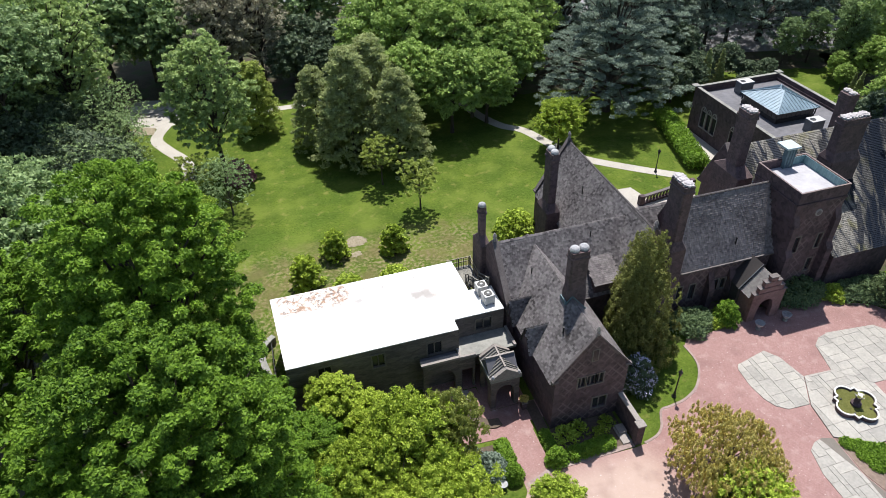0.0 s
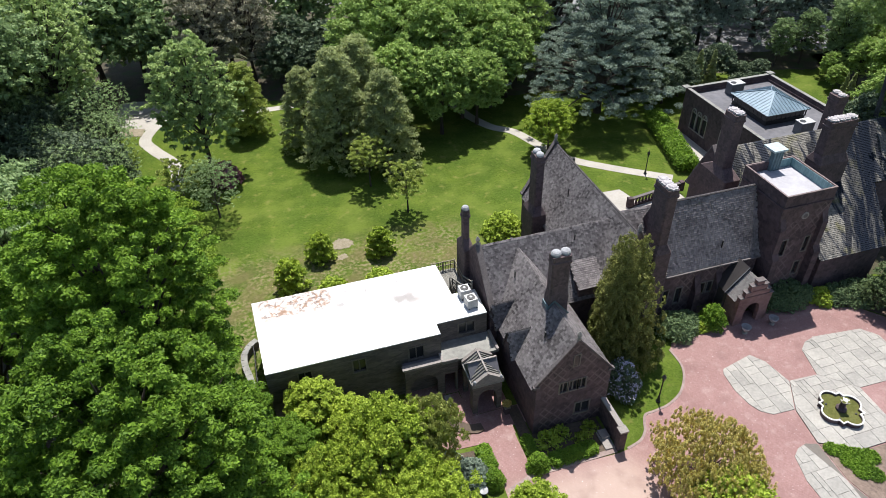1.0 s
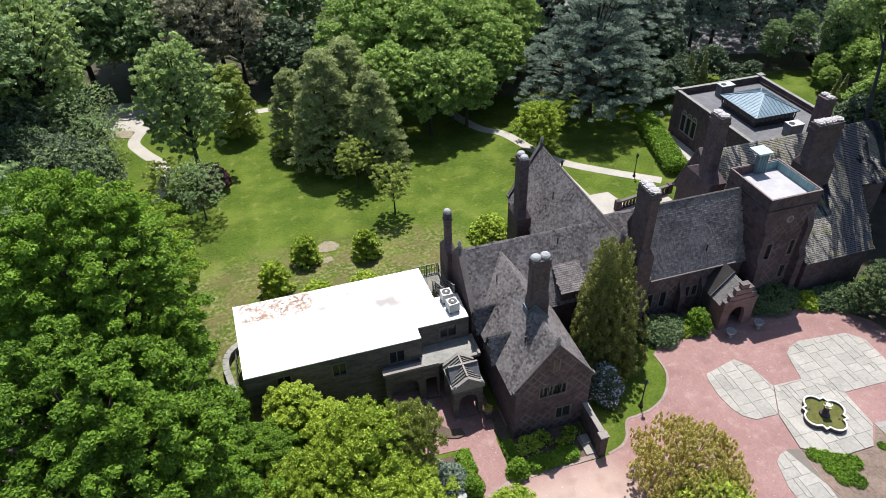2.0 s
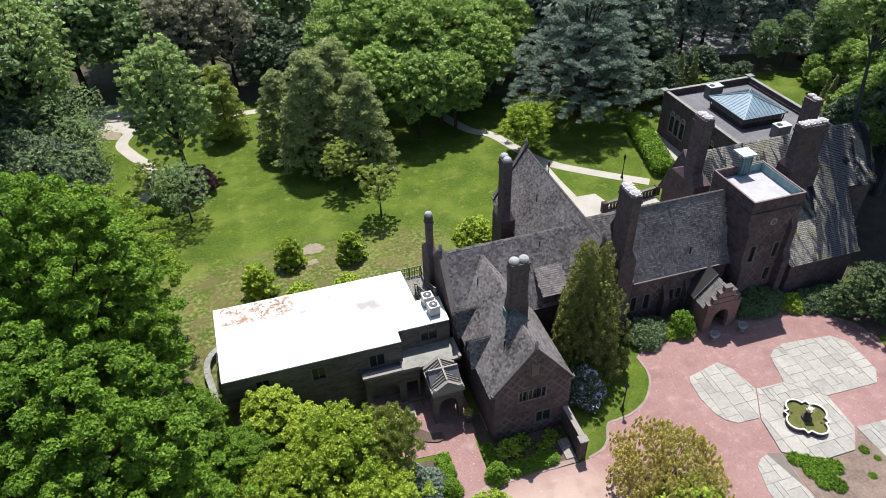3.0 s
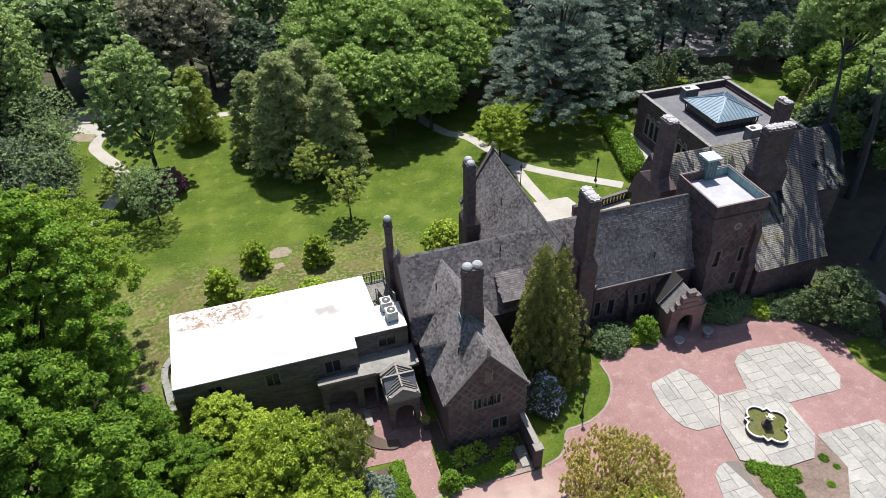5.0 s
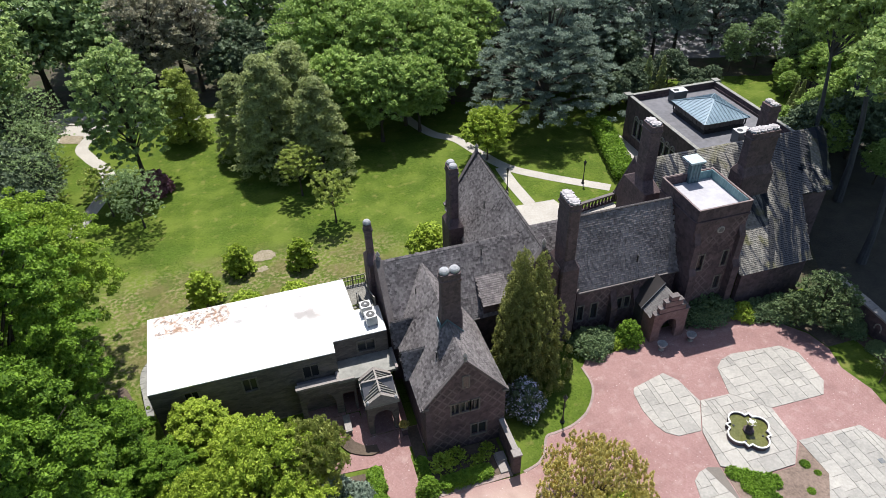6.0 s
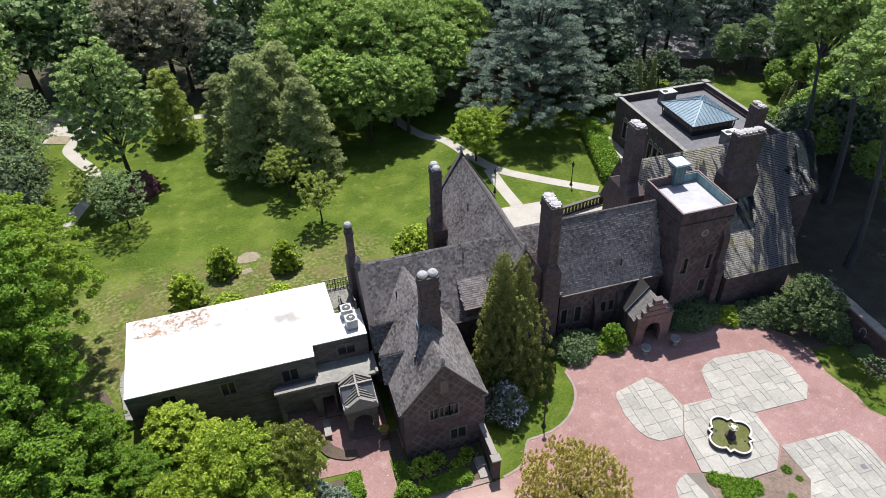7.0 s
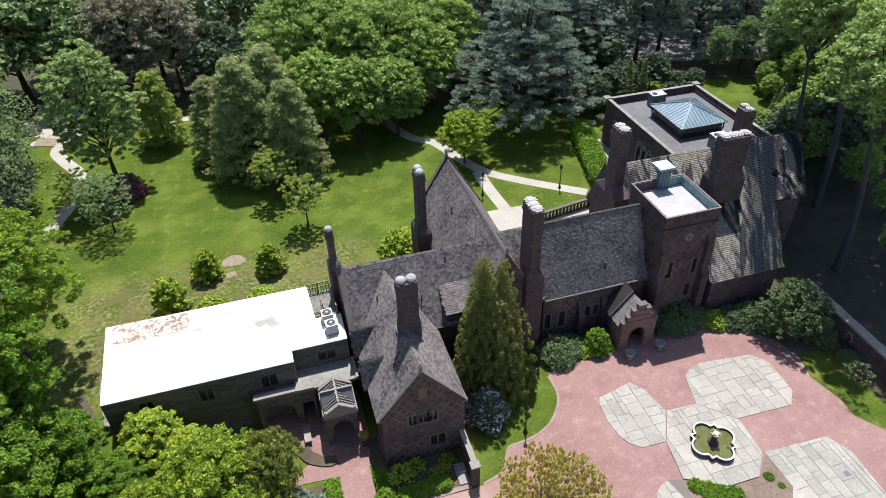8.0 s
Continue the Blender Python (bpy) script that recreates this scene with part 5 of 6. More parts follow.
def garden_walls():
    w = thing("garden_wall", (24.8, 30, 0), "dark stone garden wall with pale coping beside the gable", "wall")
    part("wall", Mesh().box(24.68, 28.75, 0, 25.02, 31.69, 2.2), M_STONE, w)
    part("coping", Mesh().box(24.63, 28.75, 2.2, 25.07, 31.68, 2.32), M_STONE_LIGHT, w)
    part("pier", Mesh().box(24.52, 28.2, 0, 25.12, 28.74, 2.15), M_STONE, w)
    part("pier_cap", Mesh().box(24.46, 28.14, 2.15, 25.18, 28.8, 2.3), M_STONE_LIGHT, w)
    part("step", Mesh().box(23.7, 28.5, 0, 24.5, 30.2, 0.18), M_STONE_LIGHT, w)
    part("step", Mesh().box(23.8, 29.4, 0.18, 24.5, 30.2, 0.36), M_STONE_LIGHT, w)
    v = thing("boundary_wall", (60.6, 31, 0), "dark stone boundary wall with lichened coping and a niche", "wall")
    part("wall", Mesh().prism([(60.3, 18), (61.0, 18), (61.5, 38), (60.8, 38)], 0, 2.3), M_STONE, v)
    for k in range(22):
        p, q = k / 22, (k + 0.965) / 22
        part("coping_stone", Mesh().prism([(60.2 + 0.5 * p, 18 + 20 * p), (61.1 + 0.5 * p, 18 + 20 * p), (61.1 + 0.5 * q, 18 + 20 * q), (60.2 + 0.5 * q, 18 + 20 * q)], 2.3, 2.46 + 0.02 * (k % 3)), M_STONE_LIGHT, v)
    part("niche_surround", Mesh().tube([(60.62, 31.3 + 0.35 * math.cos(t), 1.2 + 0.5 * math.sin(t)) for t in [math.pi * k / 8 for k in range(-1, 10)]], [0.07] * 11, 6), M_STONE_LIGHT, v)
    # curved wall with flat capstones at the end of the white-roofed wing
    c = thing("kerb_wall", (-2, 45, 0), "low curved stone wall with pale flat capstones beside the wing", "wall")
    line = bend([(-1.3, 48.6), (-2.0, 48.0), (-2.5, 47.0), (-2.5, 45.6), (-2.25, 44.4), (-2.0, 43.0), (-1.7, 41.6)], 2)
    part("wall", Mesh().prism(ribbon(line, 0.4), 0, 0.72), M_GREYSTONE, c)
    for p, q in zip(line, line[1:]):
        q = tuple(Vector(p).lerp(Vector(q), 0.965))
        part("capstone", Mesh().prism(ribbon([p, q], 0.56), 0.72, 0.84), M_PALELEAD, c)
    for k in range(5):
        part("rail_post", Mesh().tube([(-1.55, 42.6 + 1.1 * k, 0), (-1.55, 42.6 + 1.1 * k, 1.6)], [0.03, 0.03], 6), M_IRON, c)
    for z in (1.1, 1.58):
        part("rail", Mesh().tube([(-1.55, 42.6, z), (-1.55, 47.0, z)], [0.03, 0.03], 6), M_IRON, c)


def lamp_posts():
    l = thing("street_lamp", (0, 0, 0), "black iron lamp post with a glazed lantern", "street lamp", "garden lamps")
    part("base", Mesh().lathe(0, 0, [(0.2, 0), (0.2, 0.12), (0.13, 0.2), (0.1, 0.6), (0.06, 0.75)], 10), M_IRON, l)
    part("pole", Mesh().lathe(0, 0, [(0.06, 0.74), (0.05, 2.5), (0.09, 2.56), (0.04, 2.62)], 8), M_IRON, l)
    ln = part("lantern", Mesh().lathe(0, 0, [(0.1, 2.6), (0.19, 3.0), (0.2, 3.02), (0.04, 3.25), (0.02, 3.4)], 6), M_IRON, l)
    for k in range(6):
        a = math.pi / 3 * (k + 0.5)
        part("pane", Mesh().slab([(0.098 * math.cos(a - 0.4), 0.098 * math.sin(a - 0.4), 2.65), (0.098 * math.cos(a + 0.4), 0.098 * math.sin(a + 0.4), 2.65), (0.185 * math.cos(a + 0.4), 0.185 * math.sin(a + 0.4), 2.97), (0.185 * math.cos(a - 0.4), 0.185 * math.sin(a - 0.4), 2.97)], 0.01), M_GLASS, ln)
    l.matrix_basis = pose(30.1, 31.5, 0.0)
    copy_thing(l, pose(38.4, 65.1, 0)), copy_thing(l, pose(47.8, 63.6, 0, 0, 0, 30))


def fountain():
    f = thing("fountain", (43.4, 26.0, 0.1), "white-rimmed quatrefoil stone fountain with green algae water", "fountain")
    cx, cy, R = 43.4, 26.0, 1.0

    def outline(grow, n=160):
        pts = []
        for k in range(n):
            a = 2 * math.pi * k / n
            best = 0
            for q in range(4):
                b = q * math.pi / 2 + 0.15
                ox, oy, r = math.cos(b) * R * 1.05, math.sin(b) * R * 1.05, 0.8 + grow
                d = math.cos(a) * ox + math.sin(a) * oy
                disc = d * d - (ox * ox + oy * oy - r * r)
                if disc >= 0:
                    best = max(best, d + math.sqrt(disc))
            # square corner between the lobes
            sq = (1.2 + grow) / max(abs(math.cos(a - 0.15)), abs(math.sin(a - 0.15)))
            best = max(best, sq)
            pts.append((cx + best * math.cos(a), cy + best * math.sin(a)))
        return pts

    def ring(o, i, z0, z1):
        n = len(o)
        vs = [(*p, z0) for p in o] + [(*p, z1) for p in o] + [(*p, z1) for p in i] + [(*p, z0) for p in i]
        fs = []
        for k in range(n):
            j = (k + 1) % n
            for r in range(4):
                r2 = (r + 1) % 4
                fs.append((r * n + k, r * n + j, r2 * n + j, r2 * n + k))
        return Mesh().add(vs, fs)

    part("basin", ring(outline(0.0), outline(-0.12), 0.05, 0.5), M_STONE, f)
    part("rim", ring(outline(0.02), outline(-0.09), 0.5, 0.58), M_RIM, f)
    part("water", Mesh().prism(outline(-0.12), 0.05, 0.36), M_WATER, f)
    part("pedestal", Mesh().lathe(cx, cy, [(0.42, 0.36), (0.42, 0.55), (0.25, 0.65), (0.2, 1.1), (0.3, 1.25), (0.22, 1.32)], 10), M_STONE, f)
    for k in range(4):
        a = math.pi / 2 * k + 0.5
        part("bowl", Mesh().lathe(cx + 0.22 * math.cos(a), cy + 0.22 * math.sin(a), [(0.08, 1.3), (0.19, 1.42), (0.21, 1.47), (0.15, 1.46), (0.07, 1.4)], 10), M_RIM, f)
        part("bowl_water", Mesh().lathe(cx + 0.26 * math.cos(a), cy + 0.26 * math.sin(a), [(0.17, 1.44), (0.17, 1.476)], 10), M_WATER, f)
    part("bowl", Mesh().lathe(cx, cy, [(0.1, 1.32), (0.2, 1.5), (0.2, 1.56), (0.1, 1.5)], 10), M_RIM, f)
    for k in range(4):
        a = math.pi / 4 + k * math.pi / 2
        part("jet_nozzle", Mesh().lathe(cx + 1.1 * math.cos(a), cy + 1.1 * math.sin(a), [(0.09, 0.36), (0.09, 0.42), (0.04, 0.44)], 8), M_IRON, f)


def clip(poly, a, b, c):
    """The part of a convex outline where a*x + b*y <= c."""
    out = []
    for p, q in zip(poly, poly[1:] + poly[:1]):
        dp, dq = a * p[0] + b * p[1] - c, a * q[0] + b * q[1] - c
        if dp <= 0:
            out.append(p)
        if dp * dq < 0:
            t = dp / (dp - dq)
            out.append((p[0] + (q[0] - p[0]) * t, p[1] + (q[1] - p[1]) * t))
    return out


def inside_of(poly, region):
    """poly cut to a convex anticlockwise region."""
    for (x0, y0), (x1, y1) in zip(region, region[1:] + region[:1]):
        a, b = y1 - y0, x0 - x1
        poly = clip(poly, a, b, a * x0 + b * y0)
        if len(poly) < 3:
            return []
    return poly


def flagged(region, z, seed, label, skip=None):
    """A bed of mortar with each flagstone laid on it, in mixed sizes."""
    if sum(p[0] * q[1] - q[0] * p[1] for p, q in zip(region, region[1:] + region[:1])) < 0:
        region = region[::-1]
    rnd = random.Random(seed)
    bed = part("paving", Mesh().prism(region, 0.0, z), M_JOINT, None, label, "structure", "paving")
    x0, x1 = min(p[0] for p in region), max(p[0] for p in region)
    y0, y1 = min(p[1] for p in region), max(p[1] for p in region)
    unit = 0.42
    nx, ny = int((x1 - x0) / unit) + 2, int((y1 - y0) / unit) + 2
    used = set()
    for j in range(ny):
        for i in range(nx):
            if (i, j) in used:
                continue
            w, h = rnd.choice([(2, 2), (3, 2), (2, 3), (3, 3), (4, 3), (2, 4), (4, 2), (3, 4)])
            while w > 1 and any((i + k, j) in used for k in range(w)):
                w -= 1
            cells = [(i + a, j + b) for a in range(w) for b in range(h)]
            while h > 1 and any(c in used for c in cells):
                h -= 1
                cells = [(i + a, j + b) for a in range(w) for b in range(h)]
            used.update(cells)
            g = 0.014
            q = [(x0 + i * unit + g, y0 + j * unit + g), (x0 + (i + w) * unit - g, y0 + j * unit + g), (x0 + (i + w) * unit - g, y0 + (j + h) * unit - g), (x0 + i * unit + g, y0 + (j + h) * unit - g)]
            q = inside_of(q, region)
            if len(q) >= 3:
                dz = rnd.uniform(0.022, 0.034)
                part("flagstone", Mesh().prism(q, z, z + dz), M_FLAG, bed)


def urns():
    u = thing("stone_urn", (0, 0, 0), "pale stone urn planter beside the entrance", "urn", "entrance urns")
    part("foot", Mesh().lathe(0, 0, [(0.25, 0), (0.25, 0.1), (0.12, 0.18), (0.12, 0.3)], 10), M_STONE_LIGHT, u)
    part("bowl", Mesh().lathe(0, 0, [(0.12, 0.28), (0.34, 0.5), (0.42, 0.78), (0.46, 0.8), (0.4, 0.8), (0.32, 0.66)], 12), M_POT, u)
    u.matrix_basis = pose(41.85, 36.0, 0.03)
    copy_thing(u, pose(44.95, 36.2, 0.03))
    p = thing("plant_pot", (13.4, 27.9, 0), "dark pot with a small green plant", "plant pot")
    part("pot", Mesh().lathe(13.4, 27.9, [(0.2, 0), (0.3, 0.45), (0.33, 0.5), (0.28, 0.5), (0.26, 0.42)], 12), M_IRON, p)
    part("rim", Mesh().lathe(13.4, 27.9, [(0.33, 0.5), (0.35, 0.56), (0.27, 0.56)], 12), M_POT, p)


def walk_pier():
    p = thing("garden_pier", (17.7, 34.3, 0), "low stone pier with a pale cap beside the brick walk", "pier")
    part("shaft", Mesh().box(17.5, 34.1, 0.04, 17.9, 34.5, 0.8), M_STONE, p)
    part("cap", Mesh().box(17.44, 34.04, 0.8, 17.96, 34.56, 0.9), M_STONE_LIGHT, p)


walk_pier(), carriage_porch(), entry_porch(), roof_bits(), terrace(), garden_walls(), lamp_posts(), fountain(), urns()

# ---- paving and beds ----
sheet("pavement", [(10.4, 36.2), (13.0, 35.4), (13.8, 34.0), (11.6, 33.0), (12.2, 32.2), (15.3, 32.0), (15.1, 28.6), (15.0, 26.9), (17.6, 27.9), (17.6, 34.3), (15.5, 33.8), (14.9, 34.9), (14.6, 37.6), (10.6, 37.6)], 0.045, M_PAVER, "red brick garden walk leading to the carriage porch", "path")
sheet("pavement", [(14.7, 34.9), (18.2, 34.9), (18.2, 40), (13.6, 40), (13.6, 37.7), (14.7, 37.7)], 0.05, M_PAVER, "brick floor beneath the carriage porch", "path")
sheet("path", smooth([(-4.9, 46.0), (-4.1, 46.1), (-2.7, 42.0), (-1.9, 37.4), (-2.9, 37.0), (-3.8, 41.6)]), 0.03, M_SOIL, "narrow bare brown path beside the wing", "path")
# dark sheet laid where the ground lies in the tall trees' shade
sheet("woodland_floor", [(61.7, 24), (61.7, 38.4), (64.6, 43.6), (67.4, 49.0), (67.4, 53.4), (71.2, 53.6), (73.5, 60.5), (80, 66.5), (104, 60), (104, 20)], 0.03, M_SHADE_FLOOR, "ground under the tall trees, coloured dark for their shade", "ground")
sheet("flower_bed", [(17.9, 28.5), (24.4, 28.5), (24.4, 31.65), (18.8, 31.65), (18.8, 34.8), (17.9, 34.8)], 0.05, M_SOIL, "dark planting bed below the gable", "flower bed")
sheet("flower_bed", [(9, 27.2), (14.7, 28.0), (14.9, 31.6), (9, 32)], 0.04, M_SOIL, "dark planting bed beside the brick walk", "flower bed")
sheet("flower_bed", [(39.65, 23.9), (42.4, 22.4), (45.0, 22.4), (46.65, 24.0), (46.9, 21.1), (44.4, 18.3), (43.9, 17), (40.3, 17), (39.4, 20.7)], 0.06, M_BARE, "bare brown flower bed between the pavings", "flower bed")
sheet("bare_soil", ragged([(7.6, 61.6), (8.8, 62.6), (10.0, 61.9), (9.8, 60.9), (8.4, 60.6)], 0.16), 0.02, M_DUST, "bare dusty patch in the lawn", "soil")
sheet("bare_soil", ragged([(7.8, 59.4), (8.9, 59.7), (9.0, 59.0), (8.1, 58.8)], 0.14), 0.02, M_DUST, "bare dusty patch in the lawn", "soil")
sheet("flower_bed", [(34.9, 37.3), (38.9, 37.5), (40.4, 38.7), (41.6, 38.7), (41.6, 40.4), (34.9, 40.4)], 0.02, M_SOIL, "shaded planting bed below the hall wall", "flower bed")
sheet("flower_bed", [(50.75, 38.35), (52.1, 36.5), (54.1, 35.8), (55.7, 33.8), (56.1, 31.7), (60.5, 31.7), (60.75, 38.2), (58.2, 38.6)], 0.02, M_SOIL, "shaded planting bed below the range", "flower bed")
sheet("flower_bed", [(59.0, 31.6), (59.3, 27), (59.1, 24.0), (60.3, 24.0), (60.5, 31.6)], 0.02, M_SOIL, "shaded planting bed along the garden wall", "flower bed")
sheet("pavement", [(14.0, 34.85), (18.9, 34.85), (18.9, 33.0), (17.7, 33.0), (17.7, 32.2), (15.4, 32.2), (14.2, 33.2)], 0.04, M_PAVER, "brick paving before the carriage porch", "path")
sheet("pavement_step", bend([(12.4, 35.0), (13.2, 33.8), (14.6, 33.1), (15.4, 33.2)]) + [(15.3, 33.9), (14.5, 34.0), (13.7, 34.7), (13.4, 35.4)], 0.16, M_SOIL, "low curved step of dark brick", "step", 0.14)
bn = thing("garden_bench", (13.5, 36.4, 0.045), "low pale stone bench slab before the porch", "bench")
part("seat", Mesh().box(13.2, 35.5, 0.42, 13.75, 37.2, 0.54), M_STONE_LIGHT, bn)
for y in (35.7, 36.8):
    part("support", Mesh().box(13.27, y, 0.045, 13.68, y + 0.22, 0.42), M_STONE_LIGHT, bn)
sheet("flower_bed", [(45.35, 38.45), (50.6, 38.45), (50.6, 41.0), (45.35, 41.0)], 0.02, M_SOIL, "shaded planting bed beside the entrance porch", "flower bed")
gw = thing("garden_screen", (-18.4, 101.3, 0.04), "low white rendered wall beside the patio", "wall")
part("wall", Mesh().box(-20.2, 101.1, 0.04, -17.0, 101.5, 1.5), M_RIM, gw)
part("coping", Mesh().box(-20.3, 101.0, 1.5, -16.9, 101.6, 1.62), M_STONE_LIGHT, gw)
sheet("flower_bed", [(-16.8, 97.0), (-13.9, 96.0), (-13.6, 98.2), (-16.6, 99.6)], 0.06, M_DUST, "bare brown planting bed beside the patio", "flower bed")
sheet("pavement", [(10.25, 37.65), (13.55, 37.65), (13.55, 38.88), (10.25, 38.88)], 0.04, M_PAVER, "brick paving beneath the arched screen", "path")
LABEL = "pale grey random flagstone paving in the forecourt"
flagged([(37.0, 32.3), (37.3, 32.8), (40.5, 33.5), (41.3, 32.4), (41.75, 29.9), (40.15, 27.3), (38.2, 27.4), (37.4, 28.0), (37.0, 28.9), (36.8, 30.5)], 0.05, 1, LABEL)
flagged([(41.8, 29.9), (44.45, 29.75), (46.8, 27.45), (46.6, 24.25), (45.0, 22.5), (42.4, 22.5), (39.6, 24.05), (40.15, 27.15)], 0.1, 2, LABEL)
flagged([(44.5, 29.8), (45.3, 32.6), (46.2, 33.3), (47.4, 33.6), (52.1, 33.1), (53.1, 31.9), (52.9, 28.6), (51.8, 27.35), (46.85, 27.5)], 0.05, 3, LABEL)
flagged([(46.75, 24.2), (52.3, 23.95), (53.1, 22.2), (52.6, 17), (46.9, 17)], 0.05, 4, LABEL)
sheet("drain_cover", [(51.1, 20.6), (51.52, 20.57), (51.54, 20.98), (51.12, 21.01)], 0.1, M_IRONGREY, "small square grey drain cover in the paving", "drain cover", 0.06)
flagged([(46.84, 21.1), (46.84, 17), (44.0, 17), (44.5, 18.3)], 0.05, 6, LABEL)
flagged([(37.1, 23.6), (37.8, 24.1), (38.7, 24.3), (39.55, 24.0), (39.3, 20.7), (40.2, 17), (36.4, 17), (36.5, 21.6)], 0.05, 5, LABEL)


# ---- vegetation ----
def leaf_mesh(name, lobes, count, size, mat, seed, up=0.45, shell=0.72, aspect=0.38, droop=0.0, low=0.15):
    """Leaves, each one pointed blade, scattered over the outer shells of the lobes (x, y, z, rx, ry, rz)."""
    rng = np.random.default_rng(seed)
    L = np.array(lobes, float)
    area = (L[:, 3] * L[:, 4] + L[:, 4] * L[:, 5] + L[:, 3] * L[:, 5]) ** 1.0
    pick = rng.choice(len(L), count, p=area / area.sum())
    d = rng.normal(size=(count, 3))
    d /= np.linalg.norm(d, axis=1)[:, None]
    flip = (d[:, 2] < 0) & (rng.random(count) > low)
    d[flip, 2] *= -1
    rad = rng.uniform(shell, 1.06, count)[:, None]
    c = L[pick, :3] + d * L[pick, 3:] * rad
    nrm = d * (1 - up) + np.array([0, 0, up]) + rng.normal(size=(count, 3)) * 0.62
    nrm /= np.linalg.norm(nrm, axis=1)[:, None]
    t = rng.normal(size=(count, 3))
    t -= nrm * (t * nrm).sum(1)[:, None]
    t[:, 2] -= droop
    t /= np.linalg.norm(t, axis=1)[:, None]
    b = np.cross(nrm, t)
    sz = (size * rng.uniform(0.6, 1.35, count))[:, None]
    sz *= 1.25
    v = np.stack([c - t * sz * 0.5 + b * sz * aspect * 0.75, c + t * sz * 0.6 - nrm * sz * 0.1, c - t * sz * 0.4 - b * sz * aspect], 1).reshape(-1, 3)
    me = bpy.data.meshes.new(name)
    me.vertices.add(count * 3)
    me.vertices.foreach_set("co", v.astype(np.float32).ravel())
    me.loops.add(count * 3)
    me.loops.foreach_set("vertex_index", np.arange(count * 3, dtype=np.int32))
    me.polygons.add(count)
    me.polygons.foreach_set("loop_start", np.arange(0, count * 3, 3, dtype=np.int32))
    me.update(calc_edges=True)
    me.materials.append(mat)
    return me


def tree(name, label, lobes, count, size, mat, seed, trunk, height, base_r=0.35, limbs=14, category="tree", group="", bark=None, lean=(0, 0), **kw):
    """A tree at the origin: tapered trunk with limbs to its lobes, and a crown of leaves."""
    t = thing(name, (0, 0, 0), label, category, group)
    rnd = random.Random(seed)
    m = Mesh()
    top = height * 0.82
    bendx, bendy = rnd.uniform(-0.4, 0.4) + lean[0], rnd.uniform(-0.4, 0.4) + lean[1]
    spine = [(bendx * (k / 5) ** 2, bendy * (k / 5) ** 2, top * k / 5) for k in range(6)]
    m.tube([(0, 0, -0.3)] + spine[1:], [base_r * 1.35] + [base_r * (1 - 0.17 * k) for k in range(1, 6)], 9)
    if limbs:
        for lb in rnd.sample(list(lobes), min(limbs, len(lobes))):
            z0 = max(trunk, min(lb[2] * rnd.uniform(0.45, 0.75), top * 0.9))
            f = z0 / top
            a = Vector((bendx * f * f, bendy * f * f, z0))
            e = Vector(lb[:3])
            mid = a.lerp(e, 0.5) + Vector((0, 0, 0.1 * (e - a).length))
            r = base_r * 0.42 * (1 - 0.5 * f)
            m.tube([a, mid, e], [r, r * 0.65, r * 0.2], 5)
    part("trunk", m, bark or M_BARK, t)
    cr = new("crown", leaf_mesh("crown", lobes, count, size, mat, seed, **kw))
    cr.parent = t
    ORIGIN[cr] = Vector((0, 0, 0))
    tagged(cr, kind="stuff")
    return t


def broad(height, radius, seed, n=46, lobe=0.34, base=0.22, flat=1.0):
    """Lobes of a spreading crown."""
    rnd = random.Random(seed)
    out = []
    zc, hz = height * (0.5 + base / 2), height * (1 - base) / 2
    for k in range(n):
        g = (k + 0.5) / n
        ph = math.acos(1 - 1.72 * g)
        th = k * 2.39996 + rnd.uniform(-0.3, 0.3)
        q = rnd.uniform(0.62, 0.86)
        r = radius * lobe * rnd.uniform(0.7, 1.25)
        out.append((math.cos(th) * math.sin(ph) * radius * q, math.sin(th) * math.sin(ph) * radius * q, zc + math.cos(ph) * (hz - r * 0.6) * rnd.uniform(0.85, 1.05), r, r, r * 0.78 * flat))
    for k in range(n // 5):
        out.append((rnd.uniform(-0.4, 0.4) * radius, rnd.uniform(-0.4, 0.4) * radius, zc + rnd.uniform(-0.4, 0.5) * hz, radius * 0.36, radius * 0.36, hz * 0.4))
    return out


def spire(height, radius, seed, n=60, base=0.04, power=0.8, lobe=0.3, flat=0.8):
    """Lobes of a conical crown."""
    rnd = random.Random(seed)
    out = []
    for k in range(n):
        f = (k + 0.5) / n
        z = height * (base + (1 - base) * f ** 1.15)
        w = radius * (1 - f) ** power + 0.12
        th = k * 2.39996
        r = max(0.22, radius * lobe * (1 - 0.65 * f)) * rnd.uniform(0.8, 1.2)
        q = max(w - r * 0.6, 0)
        out.append((math.cos(th) * q, math.sin(th) * q, min(z, height - r * flat), r, r, r * flat))
    for k in range(8):
        f = k / 8
        out.append((0, 0, height * (base + 0.05 + 0.85 * f), radius * 0.55 * (1 - f) + 0.15, radius * 0.55 * (1 - f) + 0.15, height * 0.08))
    return out


def tiers(height, radius, seed, levels=9, base=0.16):
    """Lobes of a cedar: wide flat plates of foliage in tiers."""
    rnd = random.Random(seed)
    out = []
    for i in range(levels):
        f = i / (levels - 1)
        z = height * (base + (0.96 - base) * f)
        w = radius * (1 - f) ** 0.62 + 0.5
        n = max(3, int(9 * (1 - 0.6 * f)))
        off = rnd.uniform(0, 6)
        for k in range(n):
            th = off + 2 * math.pi * k / n + rnd.uniform(-0.2, 0.2)
            q = w * rnd.uniform(0.42, 0.98)
            r = w * rnd.uniform(0.22, 0.42) + 0.3
            out.append((math.cos(th) * q, math.sin(th) * q, z + rnd.uniform(-0.5, 0.4) - 0.05 * q, r, r, 0.3 + 0.08 * r))
    return out


